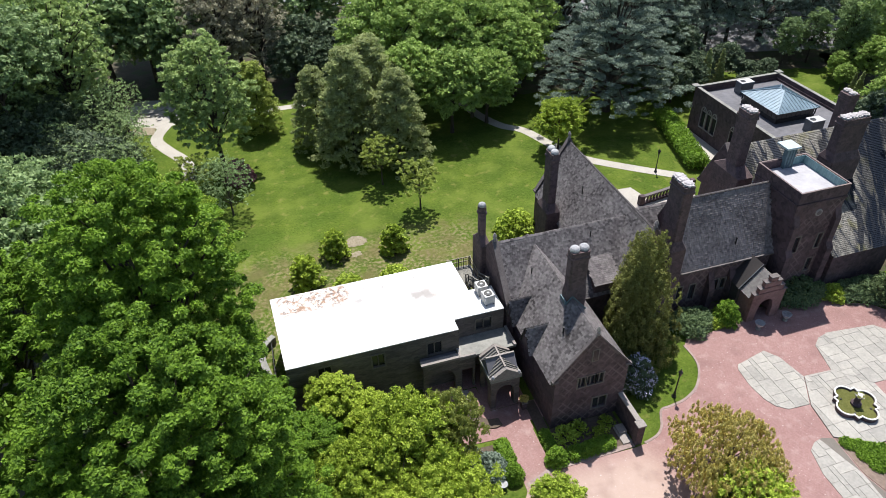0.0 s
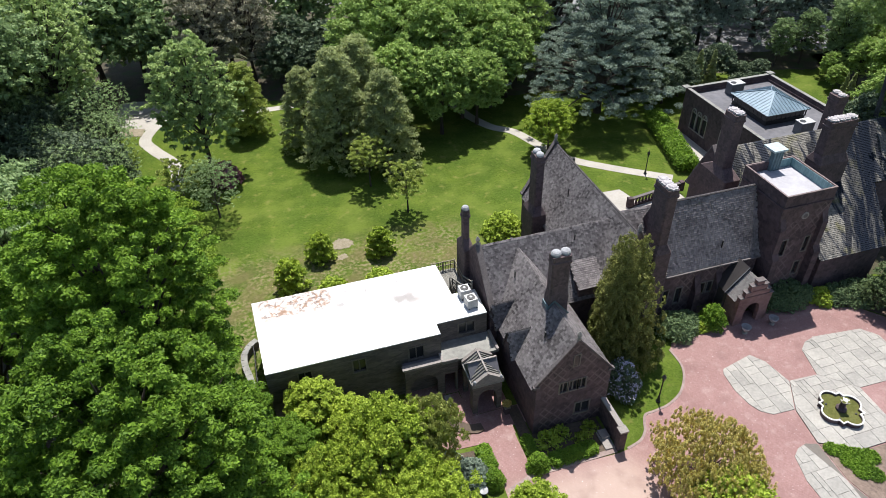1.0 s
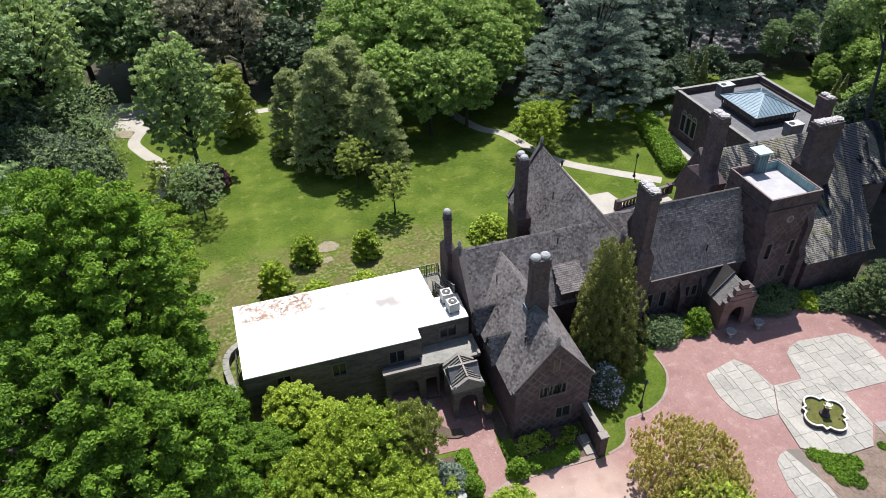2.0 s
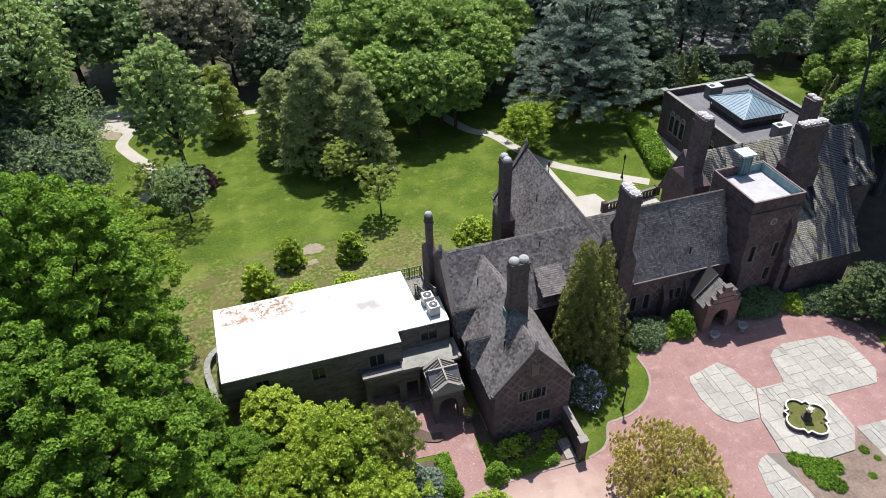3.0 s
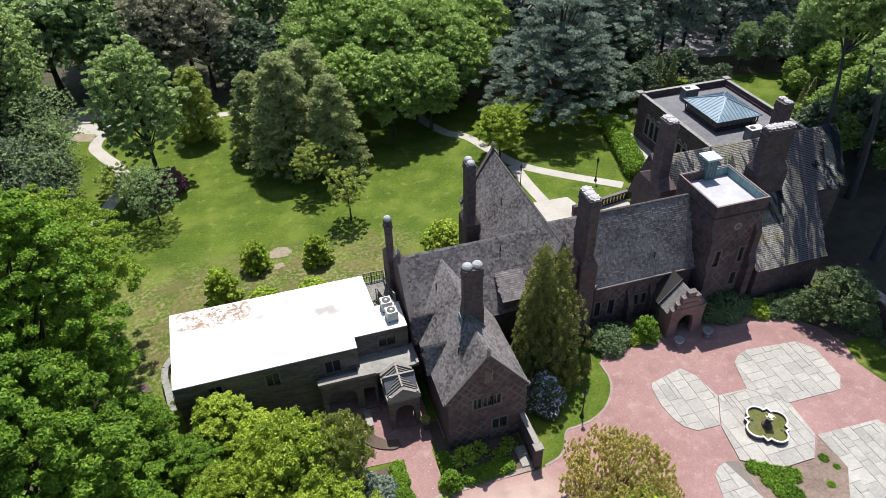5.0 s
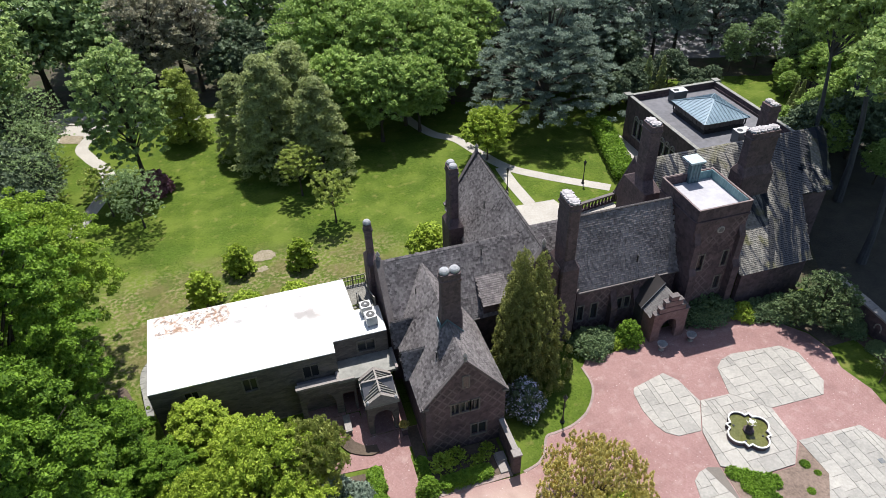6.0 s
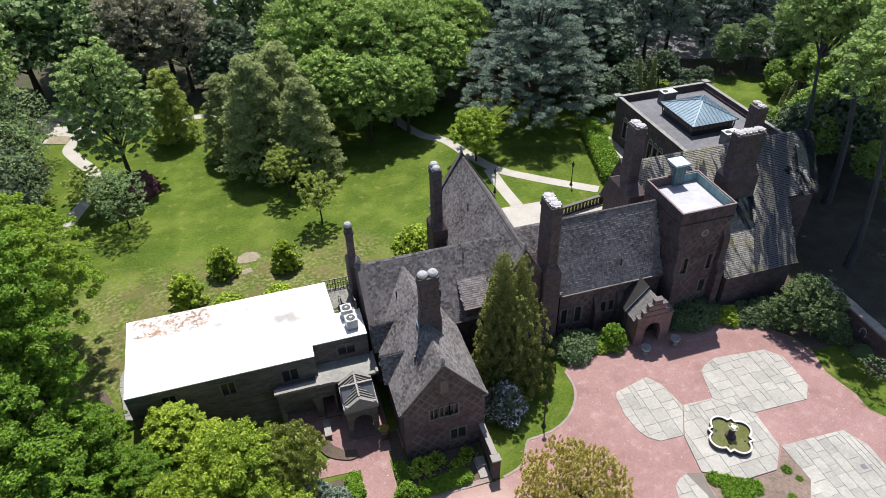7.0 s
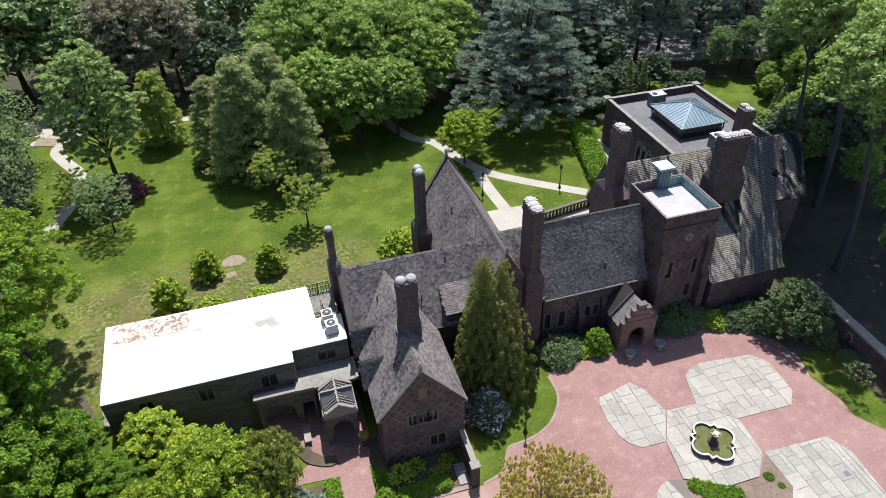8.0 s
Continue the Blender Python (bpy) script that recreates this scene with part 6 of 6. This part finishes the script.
def clumps(lobes, per, size, seed):
    """Breaks each lobe into small clumps of leaves over its upper shell."""
    rnd = random.Random(seed)
    out = []
    for x, y, z, rx, ry, rz in lobes:
        for k in range(per):
            ph = math.acos(1 - 1.55 * (k + 0.5) / per)
            th = k * 2.39996 + rnd.uniform(-0.5, 0.5)
            q = rnd.uniform(0.7, 1.08)
            r = size * rnd.uniform(0.6, 1.3)
            out.append((x + math.cos(th) * math.sin(ph) * rx * q, y + math.sin(th) * math.sin(ph) * ry * q, z + math.cos(ph) * rz * q, r, r, r * 0.62))
    return out


def put(ob, spots):
    """Sets the first at its spot and copies it to the others; spots are x, y, turn, scale."""
    for k, (x, y, a, sc) in enumerate(spots):
        m = pose(x, y, 0, 0, 0, a)
        o = ob if k == 0 else copy_thing(ob, m)
        if k == 0:
            o.matrix_basis = m
        o.scale = (sc, sc, sc)


def woods():
    g = "trees of the park"
    # two great maples beside the flat-roofed wing
    put(tree("maple_tree", "large maple with dense deep green crown", clumps(broad(27.3, 6.4, 11, 90, 0.24, 0.2), 9, 0.5, 1), 200000, 0.155, M_MAPLE, 11, 5, 26.5, 0.5, 40, group=g, shell=0.45), [(-6.9, 36.2, 0, 1)])
    put(tree("maple_tree", "broad maple with fresh green leaves", clumps(broad(22.6, 7.3, 12, 90, 0.24, 0.2), 9, 0.5, 2), 210000, 0.155, M_MAPLE, 12, 5, 22.0, 0.45, 40, group=g, shell=0.45), [(-6.7, 27.2, 40, 1)])
    put(tree("maple_tree", "deep green maple at the edge of the wood", clumps(broad(22.6, 7.3, 15, 80, 0.24, 0.2), 8, 0.55, 36), 55000, 0.26, M_MAPLE, 15, 5, 22.0, 0.45, 30, group=g, shell=0.5), [(-18.5, 42.5, 150, 0.85), (-19.5, 29.0, 200, 1.0)])
    put(tree("maple_tree", "rounded maple at the edge of the lawn", clumps(broad(17.0, 7.2, 13, 80, 0.24, 0.15), 9, 0.5, 18), 115000, 0.15, M_MAPLE_SUN, 13, 4, 16.5, 0.4, 36, group=g, shell=0.5), [(-9.6, 52.2, 0, 0.98)])
    put(tree("maple_tree", "smaller maple beside the end of the wing", clumps(broad(11.5, 4.2, 14, 50, 0.27, 0.15), 8, 0.45, 19), 56000, 0.15, M_MAPLE, 14, 2, 11.0, 0.25, 24, group=g, shell=0.5), [(-3.7, 33.2, 0, 1), (-2.2, 27.2, 80, 0.85), (-3.2, 38.0, 200, 0.6), (0.2, 32.6, 300, 0.62)])
    # small trees before the wing
    put(tree("ornamental_tree", "low spreading tree with yellow-green weeping leaves", clumps(broad(8.0, 4.0, 21, 50, 0.28, 0.12), 12, 0.34, 3), 38000, 0.16, M_BRIGHT, 21, 1.5, 8.0, 0.2, 16, group=g, droop=0.6, shell=0.4), [(7.2, 30.8, 0, 1), (3.0, 29.4, 130, 0.85), (8.6, 26.2, 220, 0.85), (4.4, 25.4, 40, 0.75)])
    put(tree("weeping_tree", "small weeping tree with olive green hanging leaves", [(x, y, z, r * 0.7, r * 0.7, r * 1.6) for x, y, z, r, q, h in clumps(broad(7.6, 3.0, 23, 40, 0.3, 0.1), 9, 0.32, 33)], 20000, 0.18, M_OLIVE, 23, 1.5, 7.4, 0.18, 14, group=g, droop=1.4, shell=0.4, up=0.2), [(10.2, 31.4, 0, 0.95)])
    put(tree("ornamental_tree", "small light green tree against the wing wall", clumps(broad(6.2, 2.1, 22, 30, 0.32, 0.12), 10, 0.32, 4), 20000, 0.16, M_BRIGHT, 22, 1.2, 6.0, 0.14, 10, group=g, shell=0.4), [(2.6, 36.6, 0, 1), (5.2, 35.0, 70, 0.85)])
    # buff-leaved tree by the forecourt
    put(tree("flowering_tree", "rounded tree with buff and yellow-green young leaves", [(x * 1.0, y * 1.0, z + 0.1, r * 0.5, r * 0.5, r * 2.2) for x, y, z, r, q, h in clumps(broad(5.3, 4.4, 31, 90, 0.22, 0.05), 18, 0.2, 5)], 120000, 0.1, M_BUFF, 31, 1, 5.0, 0.16, 30, group=g, up=0.3, shell=0.2, droop=-0.9, aspect=0.3), [(28.9, 23.6, 0, 1)])
    put(tree("ornamental_tree", "low lime green tree at the edge of the forecourt", clumps(broad(4.6, 2.6, 24, 36, 0.3, 0.08), 9, 0.32, 34), 12000, 0.2, M_BRIGHT, 24, 1.0, 4.4, 0.14, 12, group=g, shell=0.4), [(28.8, 20.6, 0, 1), (16.2, 24.6, 90, 0.75)])
    # golden arborvitae beside the gable
    put(tree("cypress_tree", "tall columnar olive-gold cypress beside the stone gable", [(x + ox, y + oy, z, r * 0.62, r * 0.62, r * 1.8) for ox, oy, hh, rr, nn in ((-0.5, 0, 14.1, 2.3, 110), (1.2, 0.3, 13.2, 2.1, 90), (-1.6, -0.2, 10.4, 1.9, 80), (0.3, -1.5, 10.8, 2.0, 80), (-0.3, 1.4, 12.6, 2.0, 70), (2.2, -1.0, 9.0, 1.8, 60), (-2.2, -1.0, 7.0, 1.6, 60)) for x, y, z, r, q, h in spire(hh, rr, 41 + nn, nn, 0.03, 0.5, 0.27)] + [(ox, oy, z, w, w, 0.9) for ox, oy, top in ((-0.5, 0, 14.0), (1.1, 0.3, 13.0), (-0.3, 1.4, 12.4)) for z, w in [(top - 0.8 - 0.7 * k, 0.38 + 0.17 * k) for k in range(8)]], 110000, 0.115, M_CYPRESS, 41, 1, 12.5, 0.2, 0, group=g, up=0.2, droop=-0.7, shell=0.5), [(28.9, 36.9, 0, 1)])
    # cedars and pines
    cedar = [(x, y, z, r * 1.25, r * 1.25, r * 0.34) for x, y, z, r, q, h in clumps(tiers(20.0, 10.4, 51, 12, 0.2), 9, 0.66, 6)]
    put(tree("cedar_tree", "wide grey-green cedar with tiered branches", cedar, 90000, 0.21, M_NEEDLE, 51, 2, 20.0, 0.5, 60, group=g, up=0.5, shell=0.3, aspect=0.3), [(50.2, 81.2, 0, 1.0), (60.5, 94, 80, 0.9)])
    put(tree("cedar_tree", "distant grey-green cedar with tiered branches", cedar, 13500, 0.42, M_NEEDLE, 52, 2, 20.0, 0.5, 40, group=g, up=0.5, shell=0.3, aspect=0.3), [(53, 103, 120, 1.05), (66.5, 99, 250, 0.95), (72.0, 104, 30, 1.0), (88.5, 97, 200, 0.95), (84, 114, 10, 1.1), (97, 112, 90, 1.1), (110, 110, 170, 1.1), (122, 100, 140, 1.2)])
    put(tree("pine_tree", "tall pine with a bare trunk and open flat tiers of needles", clumps(tiers(19.0, 5.2, 53, 8, 0.38), 7, 0.6, 46), 13000, 0.3, M_NEEDLE, 53, 6.5, 19.0, 0.36, 34, group=g, up=0.5, shell=0.3, aspect=0.26), [(76.6, 96.0, 0, 0.85), (80.0, 95.0, 120, 0.9), (93.5, 92.5, 160, 0.95), (100, 91, 300, 0.95), (106, 87, 20, 1.0)])
    # conical dark trees on the lawn
    put(tree("spruce_tree", "rounded conical grey-green tree on the lawn", clumps(spire(14.0, 4.6, 61, 60, 0.05, 0.5, 0.32), 8, 0.6, 7), 30000, 0.22, M_OLIVEGREY, 61, 1, 13, 0.25, 0, group=g, shell=0.35), [(12.4, 79.5, 0, 1.08), (17.8, 76.6, 120, 0.92), (16.0, 84.0, 200, 1.05), (8.6, 85.0, 300, 0.8)])
    put(tree("golden_tree", "slim conical tree with yellow-green leaves", clumps(spire(12.0, 3.6, 62, 50, 0.08, 0.4, 0.32), 8, 0.55, 8), 18000, 0.24, M_BRIGHT2, 62, 1, 11, 0.25, 0, group=g, shell=0.35), [(1.2, 91.8, 60, 0.86)])
    # round park trees
    shape = clumps(broad(17.0, 8.6, 71, 70, 0.24, 0.12), 8, 0.85, 9)
    lime = tree("lime_tree", "broad park tree with bright light green crown", shape, 40000, 0.3, M_LIME, 71, 3, 17, 0.45, 24, group=g, shell=0.35)
    put(lime, [(23, 99.0, 0, 1), (33.5, 94.0, 75, 0.98), (41.5, 100, 150, 0.95), (28, 110, 220, 1.05)])
    put(tree("lime_tree", "smaller light green tree at the edge of the wood", clumps(broad(12.0, 4.4, 86, 54, 0.27, 0.16), 9, 0.52, 24), 15000, 0.32, M_LIME, 86, 2, 11.4, 0.25, 24, group=g, shell=0.3), [(88.6, 78.6, 60, 0.4), (86.8, 75.6, 10, 0.34), (91.5, 76, 160, 0.62), (84.0, 63.0, 20, 0.8), (90.0, 68, 110, 1.0), (73.4, 56.4, 30, 0.4), (74.4, 59.6, 100, 0.42), (78.4, 58.2, 120, 0.55), (76.2, 61.2, 200, 0.5), (80.6, 63.0, 290, 0.66), (76.6, 65.0, 60, 0.42), (85.5, 57.0, 0, 0.6), (79.5, 46.5, 40, 0.4), (74.6, 40.6, 140, 0.34), (80.5, 52.0, 250, 0.5), (72.6, 36.2, 320, 0.36), (96, 82, 70, 0.8), (32.4, 83.6, 300, 0.9), (26.8, 82.4, 40, 1), (22.0, 85.4, 140, 1.05), (36.0, 88.0, 220, 1.0), (31.0, 86.0, 10, 0.9), (39.5, 90.5, 80, 1.0)])
    oak = tree("oak_tree", "broad park tree with mid green crown", shape, 30000, 0.34, M_OAK, 76, 3, 17, 0.45, 30, group=g, shell=0.3)
    put(oak, [(-22, 60, 10, 0.95), (-33, 68, 100, 1.1)])
    far = tree("oak_tree", "distant park tree with mid green crown", shape, 9000, 0.58, M_OAK, 77, 3, 17, 0.45, 14, group=g, shell=0.35)
    put(far, [(-29, 96, 100, 1.2), (-8, 112, 190, 0.9), (-20, 114, 240, 1.15), (-12.5, 118, 10, 1.0), (13, 122, 290, 0.95), (96, 58, 20, 0.9), (43, 114, 330, 1.1), (-40, 104, 30, 1.25), (-44, 84, 80, 1.25), (-44, 124, 20, 1.2), (62, 116, 70, 1.1), (92, 140, 70, 1.2), (120, 132, 170, 1.2), (-10, 130, 70, 1.2), (28, 128, 170, 1.15), (-42, 136, 50, 1.2), (58, 134, 10, 1.2)])
    pale = tree("park_tree", "open-crowned tree with pale yellow-green clustered leaves", clumps(broad(19.6, 6.0, 78, 64, 0.26, 0.08), 9, 0.46, 17), 34000, 0.29, M_PALE, 78, 4, 21, 0.3, 40, group=g, shell=0.3)
    put(pale, [(-4.4, 82.6, 0, 0.92), (-24.5, 101.0, 90, 1.15), (-14.0, 116, 200, 1.1)])
    put(tree("park_tree", "tall leaning park tree with pale leaf tips", clumps(broad(20.0, 6.2, 85, 60, 0.2, 0.2), 9, 0.38, 23), 17000, 0.25, M_PALE, 85, 4, 19, 0.35, 40, group=g, shell=0.2), [(-21.5, 93.5, 0, 1.2), (-30.5, 90.0, 140, 1.2), (-39, 84, 220, 1.15)])
    airy = tree("park_tree", "open-crowned tree with pale clustered leaves", clumps(broad(18.0, 4.9, 72, 46, 0.27, 0.12), 10, 0.58, 10), 26000, 0.25, M_OAK, 72, 4, 18, 0.3, 30, group=g, shell=0.3)
    put(airy, [(92, 81, 10, 0.7), (98, 70, 110, 1.0), (85.0, 86.5, 200, 0.45), (89.5, 86, 300, 0.5), (96.5, 86, 60, 0.6), (103, 82, 150, 0.8)])
    put(tree("park_tree", "thin open tree with scattered pale leaves in the shade", clumps(broad(15.0, 5.4, 88, 60, 0.2, 0.12), 8, 0.42, 37), 2600, 0.25, M_OAK, 88, 3, 14, 0.16, 34, group=g, shell=0.1), [(-17.5, 87.0, 0, 0.8), (-21.5, 80.5, 90, 0.75), (-18.5, 75.5, 200, 0.7), (-26.0, 86.5, 300, 0.85), (-23.5, 73.0, 30, 0.7), (-15.2, 82.0, 60, 0.72), (-14.6, 76.2, 150, 0.62), (-16.0, 91.5, 240, 0.72)])
    high = broad(25.0, 8.5, 74, 60, 0.25, 0.5)
    put(tree("tall_tree", "tall tree with a high spreading green crown", clumps(high, 11, 0.7, 11), 28000, 0.33, M_OAK, 74, 13, 24, 0.4, 30, group=g, shell=0.3), [(-26.5, 84, 10, 0.95), (-35, 84, 70, 1)])
    put(tree("tall_tree", "tall tree with bare trunk and a high dense crown", clumps(broad(31.0, 8.6, 79, 70, 0.25, 0.56), 10, 0.7, 20), 40000, 0.3, M_TALL, 79, 17, 30, 0.42, 34, group=g, shell=0.3, lean=(-3.4, 2.2), bark=M_BARK_GREY), [(67.9, 40.4, 0, 0.9), (74.0, 50.5, 0, 1.0), (75.6, 58.0, 30, 0.86), (83.0, 60.5, 10, 0.95)])
    put(tree("grey_tree", "tall sparse tree with grey-brown twigs", clumps(broad(17.0, 5.0, 73, 40, 0.27, 0.12), 8, 0.7, 12), 20000, 0.24, M_GREYLEAF, 73, 4, 17, 0.3, 110, group=g, shell=0.15), [(-3.0, 107, 0, 1.05), (3.2, 108.5, 90, 1.0), (0, 117, 200, 1.1)])
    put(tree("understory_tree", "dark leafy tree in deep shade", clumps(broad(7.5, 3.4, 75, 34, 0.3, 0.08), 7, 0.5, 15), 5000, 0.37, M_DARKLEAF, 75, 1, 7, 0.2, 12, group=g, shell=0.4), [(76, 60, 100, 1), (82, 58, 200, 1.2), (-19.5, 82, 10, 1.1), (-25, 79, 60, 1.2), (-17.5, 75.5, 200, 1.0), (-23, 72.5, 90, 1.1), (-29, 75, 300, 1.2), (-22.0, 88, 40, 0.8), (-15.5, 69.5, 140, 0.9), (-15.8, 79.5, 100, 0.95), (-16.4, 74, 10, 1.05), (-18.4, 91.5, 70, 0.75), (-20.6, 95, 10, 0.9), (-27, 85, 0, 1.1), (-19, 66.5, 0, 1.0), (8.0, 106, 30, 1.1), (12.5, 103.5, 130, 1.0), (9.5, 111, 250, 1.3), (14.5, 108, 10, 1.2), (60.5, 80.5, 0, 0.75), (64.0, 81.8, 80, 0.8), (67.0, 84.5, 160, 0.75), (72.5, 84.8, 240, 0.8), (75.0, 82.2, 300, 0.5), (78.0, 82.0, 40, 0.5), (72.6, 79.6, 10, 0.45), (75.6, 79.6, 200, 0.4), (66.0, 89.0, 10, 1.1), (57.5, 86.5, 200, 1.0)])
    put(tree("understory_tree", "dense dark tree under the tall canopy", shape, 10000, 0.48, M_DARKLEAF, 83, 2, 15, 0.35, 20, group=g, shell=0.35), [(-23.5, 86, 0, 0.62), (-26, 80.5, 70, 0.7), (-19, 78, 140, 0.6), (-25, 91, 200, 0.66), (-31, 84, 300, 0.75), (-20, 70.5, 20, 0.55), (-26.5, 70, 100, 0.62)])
    put(tree("park_tree", "thin olive green tree with a dark open crown", clumps(broad(11.0, 4.7, 84, 44, 0.24, 0.12), 7, 0.42, 22), 4800, 0.2, M_OAK, 84, 2, 9, 0.16, 26, group=g, shell=0.2), [(-3.9, 71.4, 0, 0.72)])
    put(tree("cypress_tree", "slim columnar light green cypress behind the block", [(x, y, z, r * 0.7, r * 0.7, r * 1.6) for x, y, z, r, q, h in spire(6.8, 1.15, 87, 60, 0.03, 0.75, 0.34)], 6000, 0.22, M_OLIVEGREY, 87, 0.6, 6, 0.1, 0, group="row of cypresses", up=0.2, droop=-0.5, shell=0.5), [(66.9, 82.0, 0, 0.98), (69.5, 82.2, 90, 0.92), (84.6, 70.6, 200, 0.75), (86.4, 68.6, 30, 0.85), (85.4, 72.4, 80, 0.6)])
    # young lawn trees
    put(tree("young_tree", "slender young tree with thin light crown", clumps(broad(7.0, 2.5, 81, 15, 0.3, 0.25), 8, 0.28, 13), 4600, 0.17, M_BRIGHT2, 81, 2, 7, 0.11, 24, group="young lawn trees", shell=0.2), [(17.4, 65.2, 0, 1), (14.4, 72.2, 100, 1), (-7.6, 75.0, 220, 1.0)])
    put(tree("young_tree", "young tree with bright yellow-green crown", clumps(broad(6.6, 3.0, 82, 34, 0.3, 0.2), 9, 0.36, 16), 14000, 0.2, M_BRIGHT, 82, 2, 6.4, 0.12, 16, group="young lawn trees", shell=0.3), [(38.7, 73.0, 0, 1.1)])
    # clipped round bushes on the lawn
    put(tree("lawn_bush", "rounded light green bush on the lawn", clumps(spire(3.2, 1.45, 91, 26, 0.05, 0.4, 0.42, 1.0), 6, 0.24, 14), 4000, 0.24, M_BRIGHT, 91, 0.5, 3, 0.08, 0, "bush", "lawn bushes", shell=0.4), [(6.2, 59.6, 0, 1), (2.7, 55.6, 90, 1.1), (12.7, 58.6, 200, 1)])

woods()


def shrubs():
    g = "garden shrubs"
    def shrub(name, label, h, r, n, size, mat, seed, spots, shape=0.45, **kw):
        put(tree(name, label, spire(h, r, seed, 34, 0.03, shape, 0.42, 1.0), n, size, mat, seed, 0.2, h * 0.8, 0.06, 0, "shrub", g, **kw), spots)
    shrub("topiary_ball", "clipped round box topiary", 2.2, 1.15, 5000, 0.13, M_MAPLE, 201, [(39.6, 37.9, 0, 1.05), (18.1, 28.75, 60, 0.72), (14.45, 28.5, 100, 0.68)], 0.35)
    shrub("evergreen_shrub", "spreading dark evergreen shrub by the hall wall", 1.7, 1.6, 5000, 0.15, M_EVERGREEN, 202, [(35.9, 38.2, 0, 1.1), (37.4, 38.7, 40, 0.8), (53.0, 37.3, 50, 0.9), (46.6, 38.75, 20, 1.0), (48.4, 38.8, 100, 1.2), (49.9, 38.7, 60, 0.9), (54.9, 36.8, 80, 1.1), (56.6, 36.4, 150, 1.1), (59.2, 33.0, 10, 1.0), (59.6, 36.4, 200, 1.0), (59.8, 30.0, 20, 0.55)], 0.4)
    put(tree("holly_tree", "small dark evergreen tree overhanging the forecourt", clumps(broad(5.6, 3.0, 212, 30, 0.24, 0.12), 8, 0.3, 21), 7500, 0.16, M_HOLLY, 212, 1.4, 6.8, 0.16, 24, "tree", g, shell=0.1), [(57.0, 34.4, 0, 1.0), (55.4, 34.8, 90, 0.66), (58.7, 34.4, 200, 0.66)])
    put(tree("young_tree", "thin small tree with sparse dark leaves beside the kerb", clumps(broad(3.4, 1.3, 214, 12, 0.16, 0.35), 5, 0.16, 31), 330, 0.13, M_HOLLY, 214, 1.0, 3.3, 0.06, 14, "tree", g), [(57.2, 27.0, 0, 1)])
    shrub("bright_shrub", "bright yellow-green rounded shrub", 1.4, 1.1, 3000, 0.16, M_BRIGHT, 203, [(51.4, 37.5, 0, 1), (38.4, 37.7, 50, 0.6), (26.4, 57.4, 20, 1.9), (6.6, 53.2, 80, 1.5), (11.4, 53.0, 10, 1.5), (4.6, 52.0, 160, 1.1)], 0.4)
    shrub("rhododendron", "dark shrub covered in pale lilac blossom", 3.2, 1.6, 5200, 0.22, M_DARKLEAF, 204, [(27.6, 33.7, 0, 1)], 0.45)
    put(tree("blossom_spray", "cluster of pale lilac blossom on a dark shrub", spire(3.3, 1.66, 205, 30, 0.12, 0.45, 0.42, 1.0), 1600, 0.15, M_FLOWER, 205, 0.2, 2.5, 0.04, 0, "blossom", g, shell=0.98), [(27.6, 33.7, 0, 1)])
    shrub("leafy_shrub", "open leafy shrub with light green leaves under the gable", 1.5, 1.3, 260, 0.34, M_BRIGHT, 206, [(19.8, 30.5, 0, 0.75), (22.4, 29.9, 90, 0.55), (21.0, 30.9, 30, 0.6), (23.4, 30.8, 60, 0.5)], 0.4)
    shrub("low_hedge", "low clipped hedge along the bed", 0.75, 0.55, 1500, 0.12, M_MAPLE, 207, [(19.6 + 0.6 * k, 28.85 + 0.02 * k, 40 * k, 1) for k in range(6)] + [(18.2, 29.4 + 0.6 * k, 33 * k, 0.8) for k in range(4)] + [(14.6, 30.0 + 0.6 * k, 70 * k, 1) for k in range(3)], 0.3)
    shrub("juniper_shrub", "soft grey-green feathery shrub by the walk", 1.7, 1.5, 4200, 0.17, M_NEEDLE, 208, [(12.9, 29.4, 0, 0.95), (11.6, 30.4, 70, 0.9)], 0.4)
    put(tree("potted_fern", "small tawny plant on a low pier", [(0, 0, 1.15, 0.36, 0.36, 0.3)], 420, 0.14, M_BUFF, 213, 0.9, 1.1, 0.03, 0, "plant", g, droop=0.8), [(17.7, 34.3, 0, 1)])
    shrub("plum_shrub", "purple-leaved rounded shrub at the lawn edge", 3.0, 1.7, 3000, 0.26, M_PURPLE, 209, [(-2.6, 79.0, 0, 1)], 0.4)
    shrub("ground_cover", "low bright green ground cover plants in the bed", 0.5, 0.7, 900, 0.16, M_MAPLE, 210, [(40.2, 23.2, 0, 0.8), (40.8, 22.7, 40, 0.9), (41.5, 22.2, 80, 0.9), (42.4, 21.8, 10, 0.9), (40.6, 21.9, 20, 0.8), (41.4, 21.3, 70, 0.9), (41.6, 20.4, 90, 0.8), (40.8, 20.9, 20, 0.8), (45.7, 22.3, 0, 0.5), (46.1, 21.4, 30, 0.35), (44.6, 20.3, 60, 0.4)], 0.3)
    put(tree("hedge", "long clipped dark green hedge beside the block", [(x * 0.5, y, z, 0.9, 0.9, 0.75) for x in (-1.2, 0, 1.2) for y in [k * 1.1 - 6.6 for k in range(13)] for z in (0.7, 1.3)], 16000, 0.22, M_MAPLE, 211, 0.2, 1.2, 0.05, 0, "hedge", g), [(54.6, 69.2, -14, 1)])


shrubs()
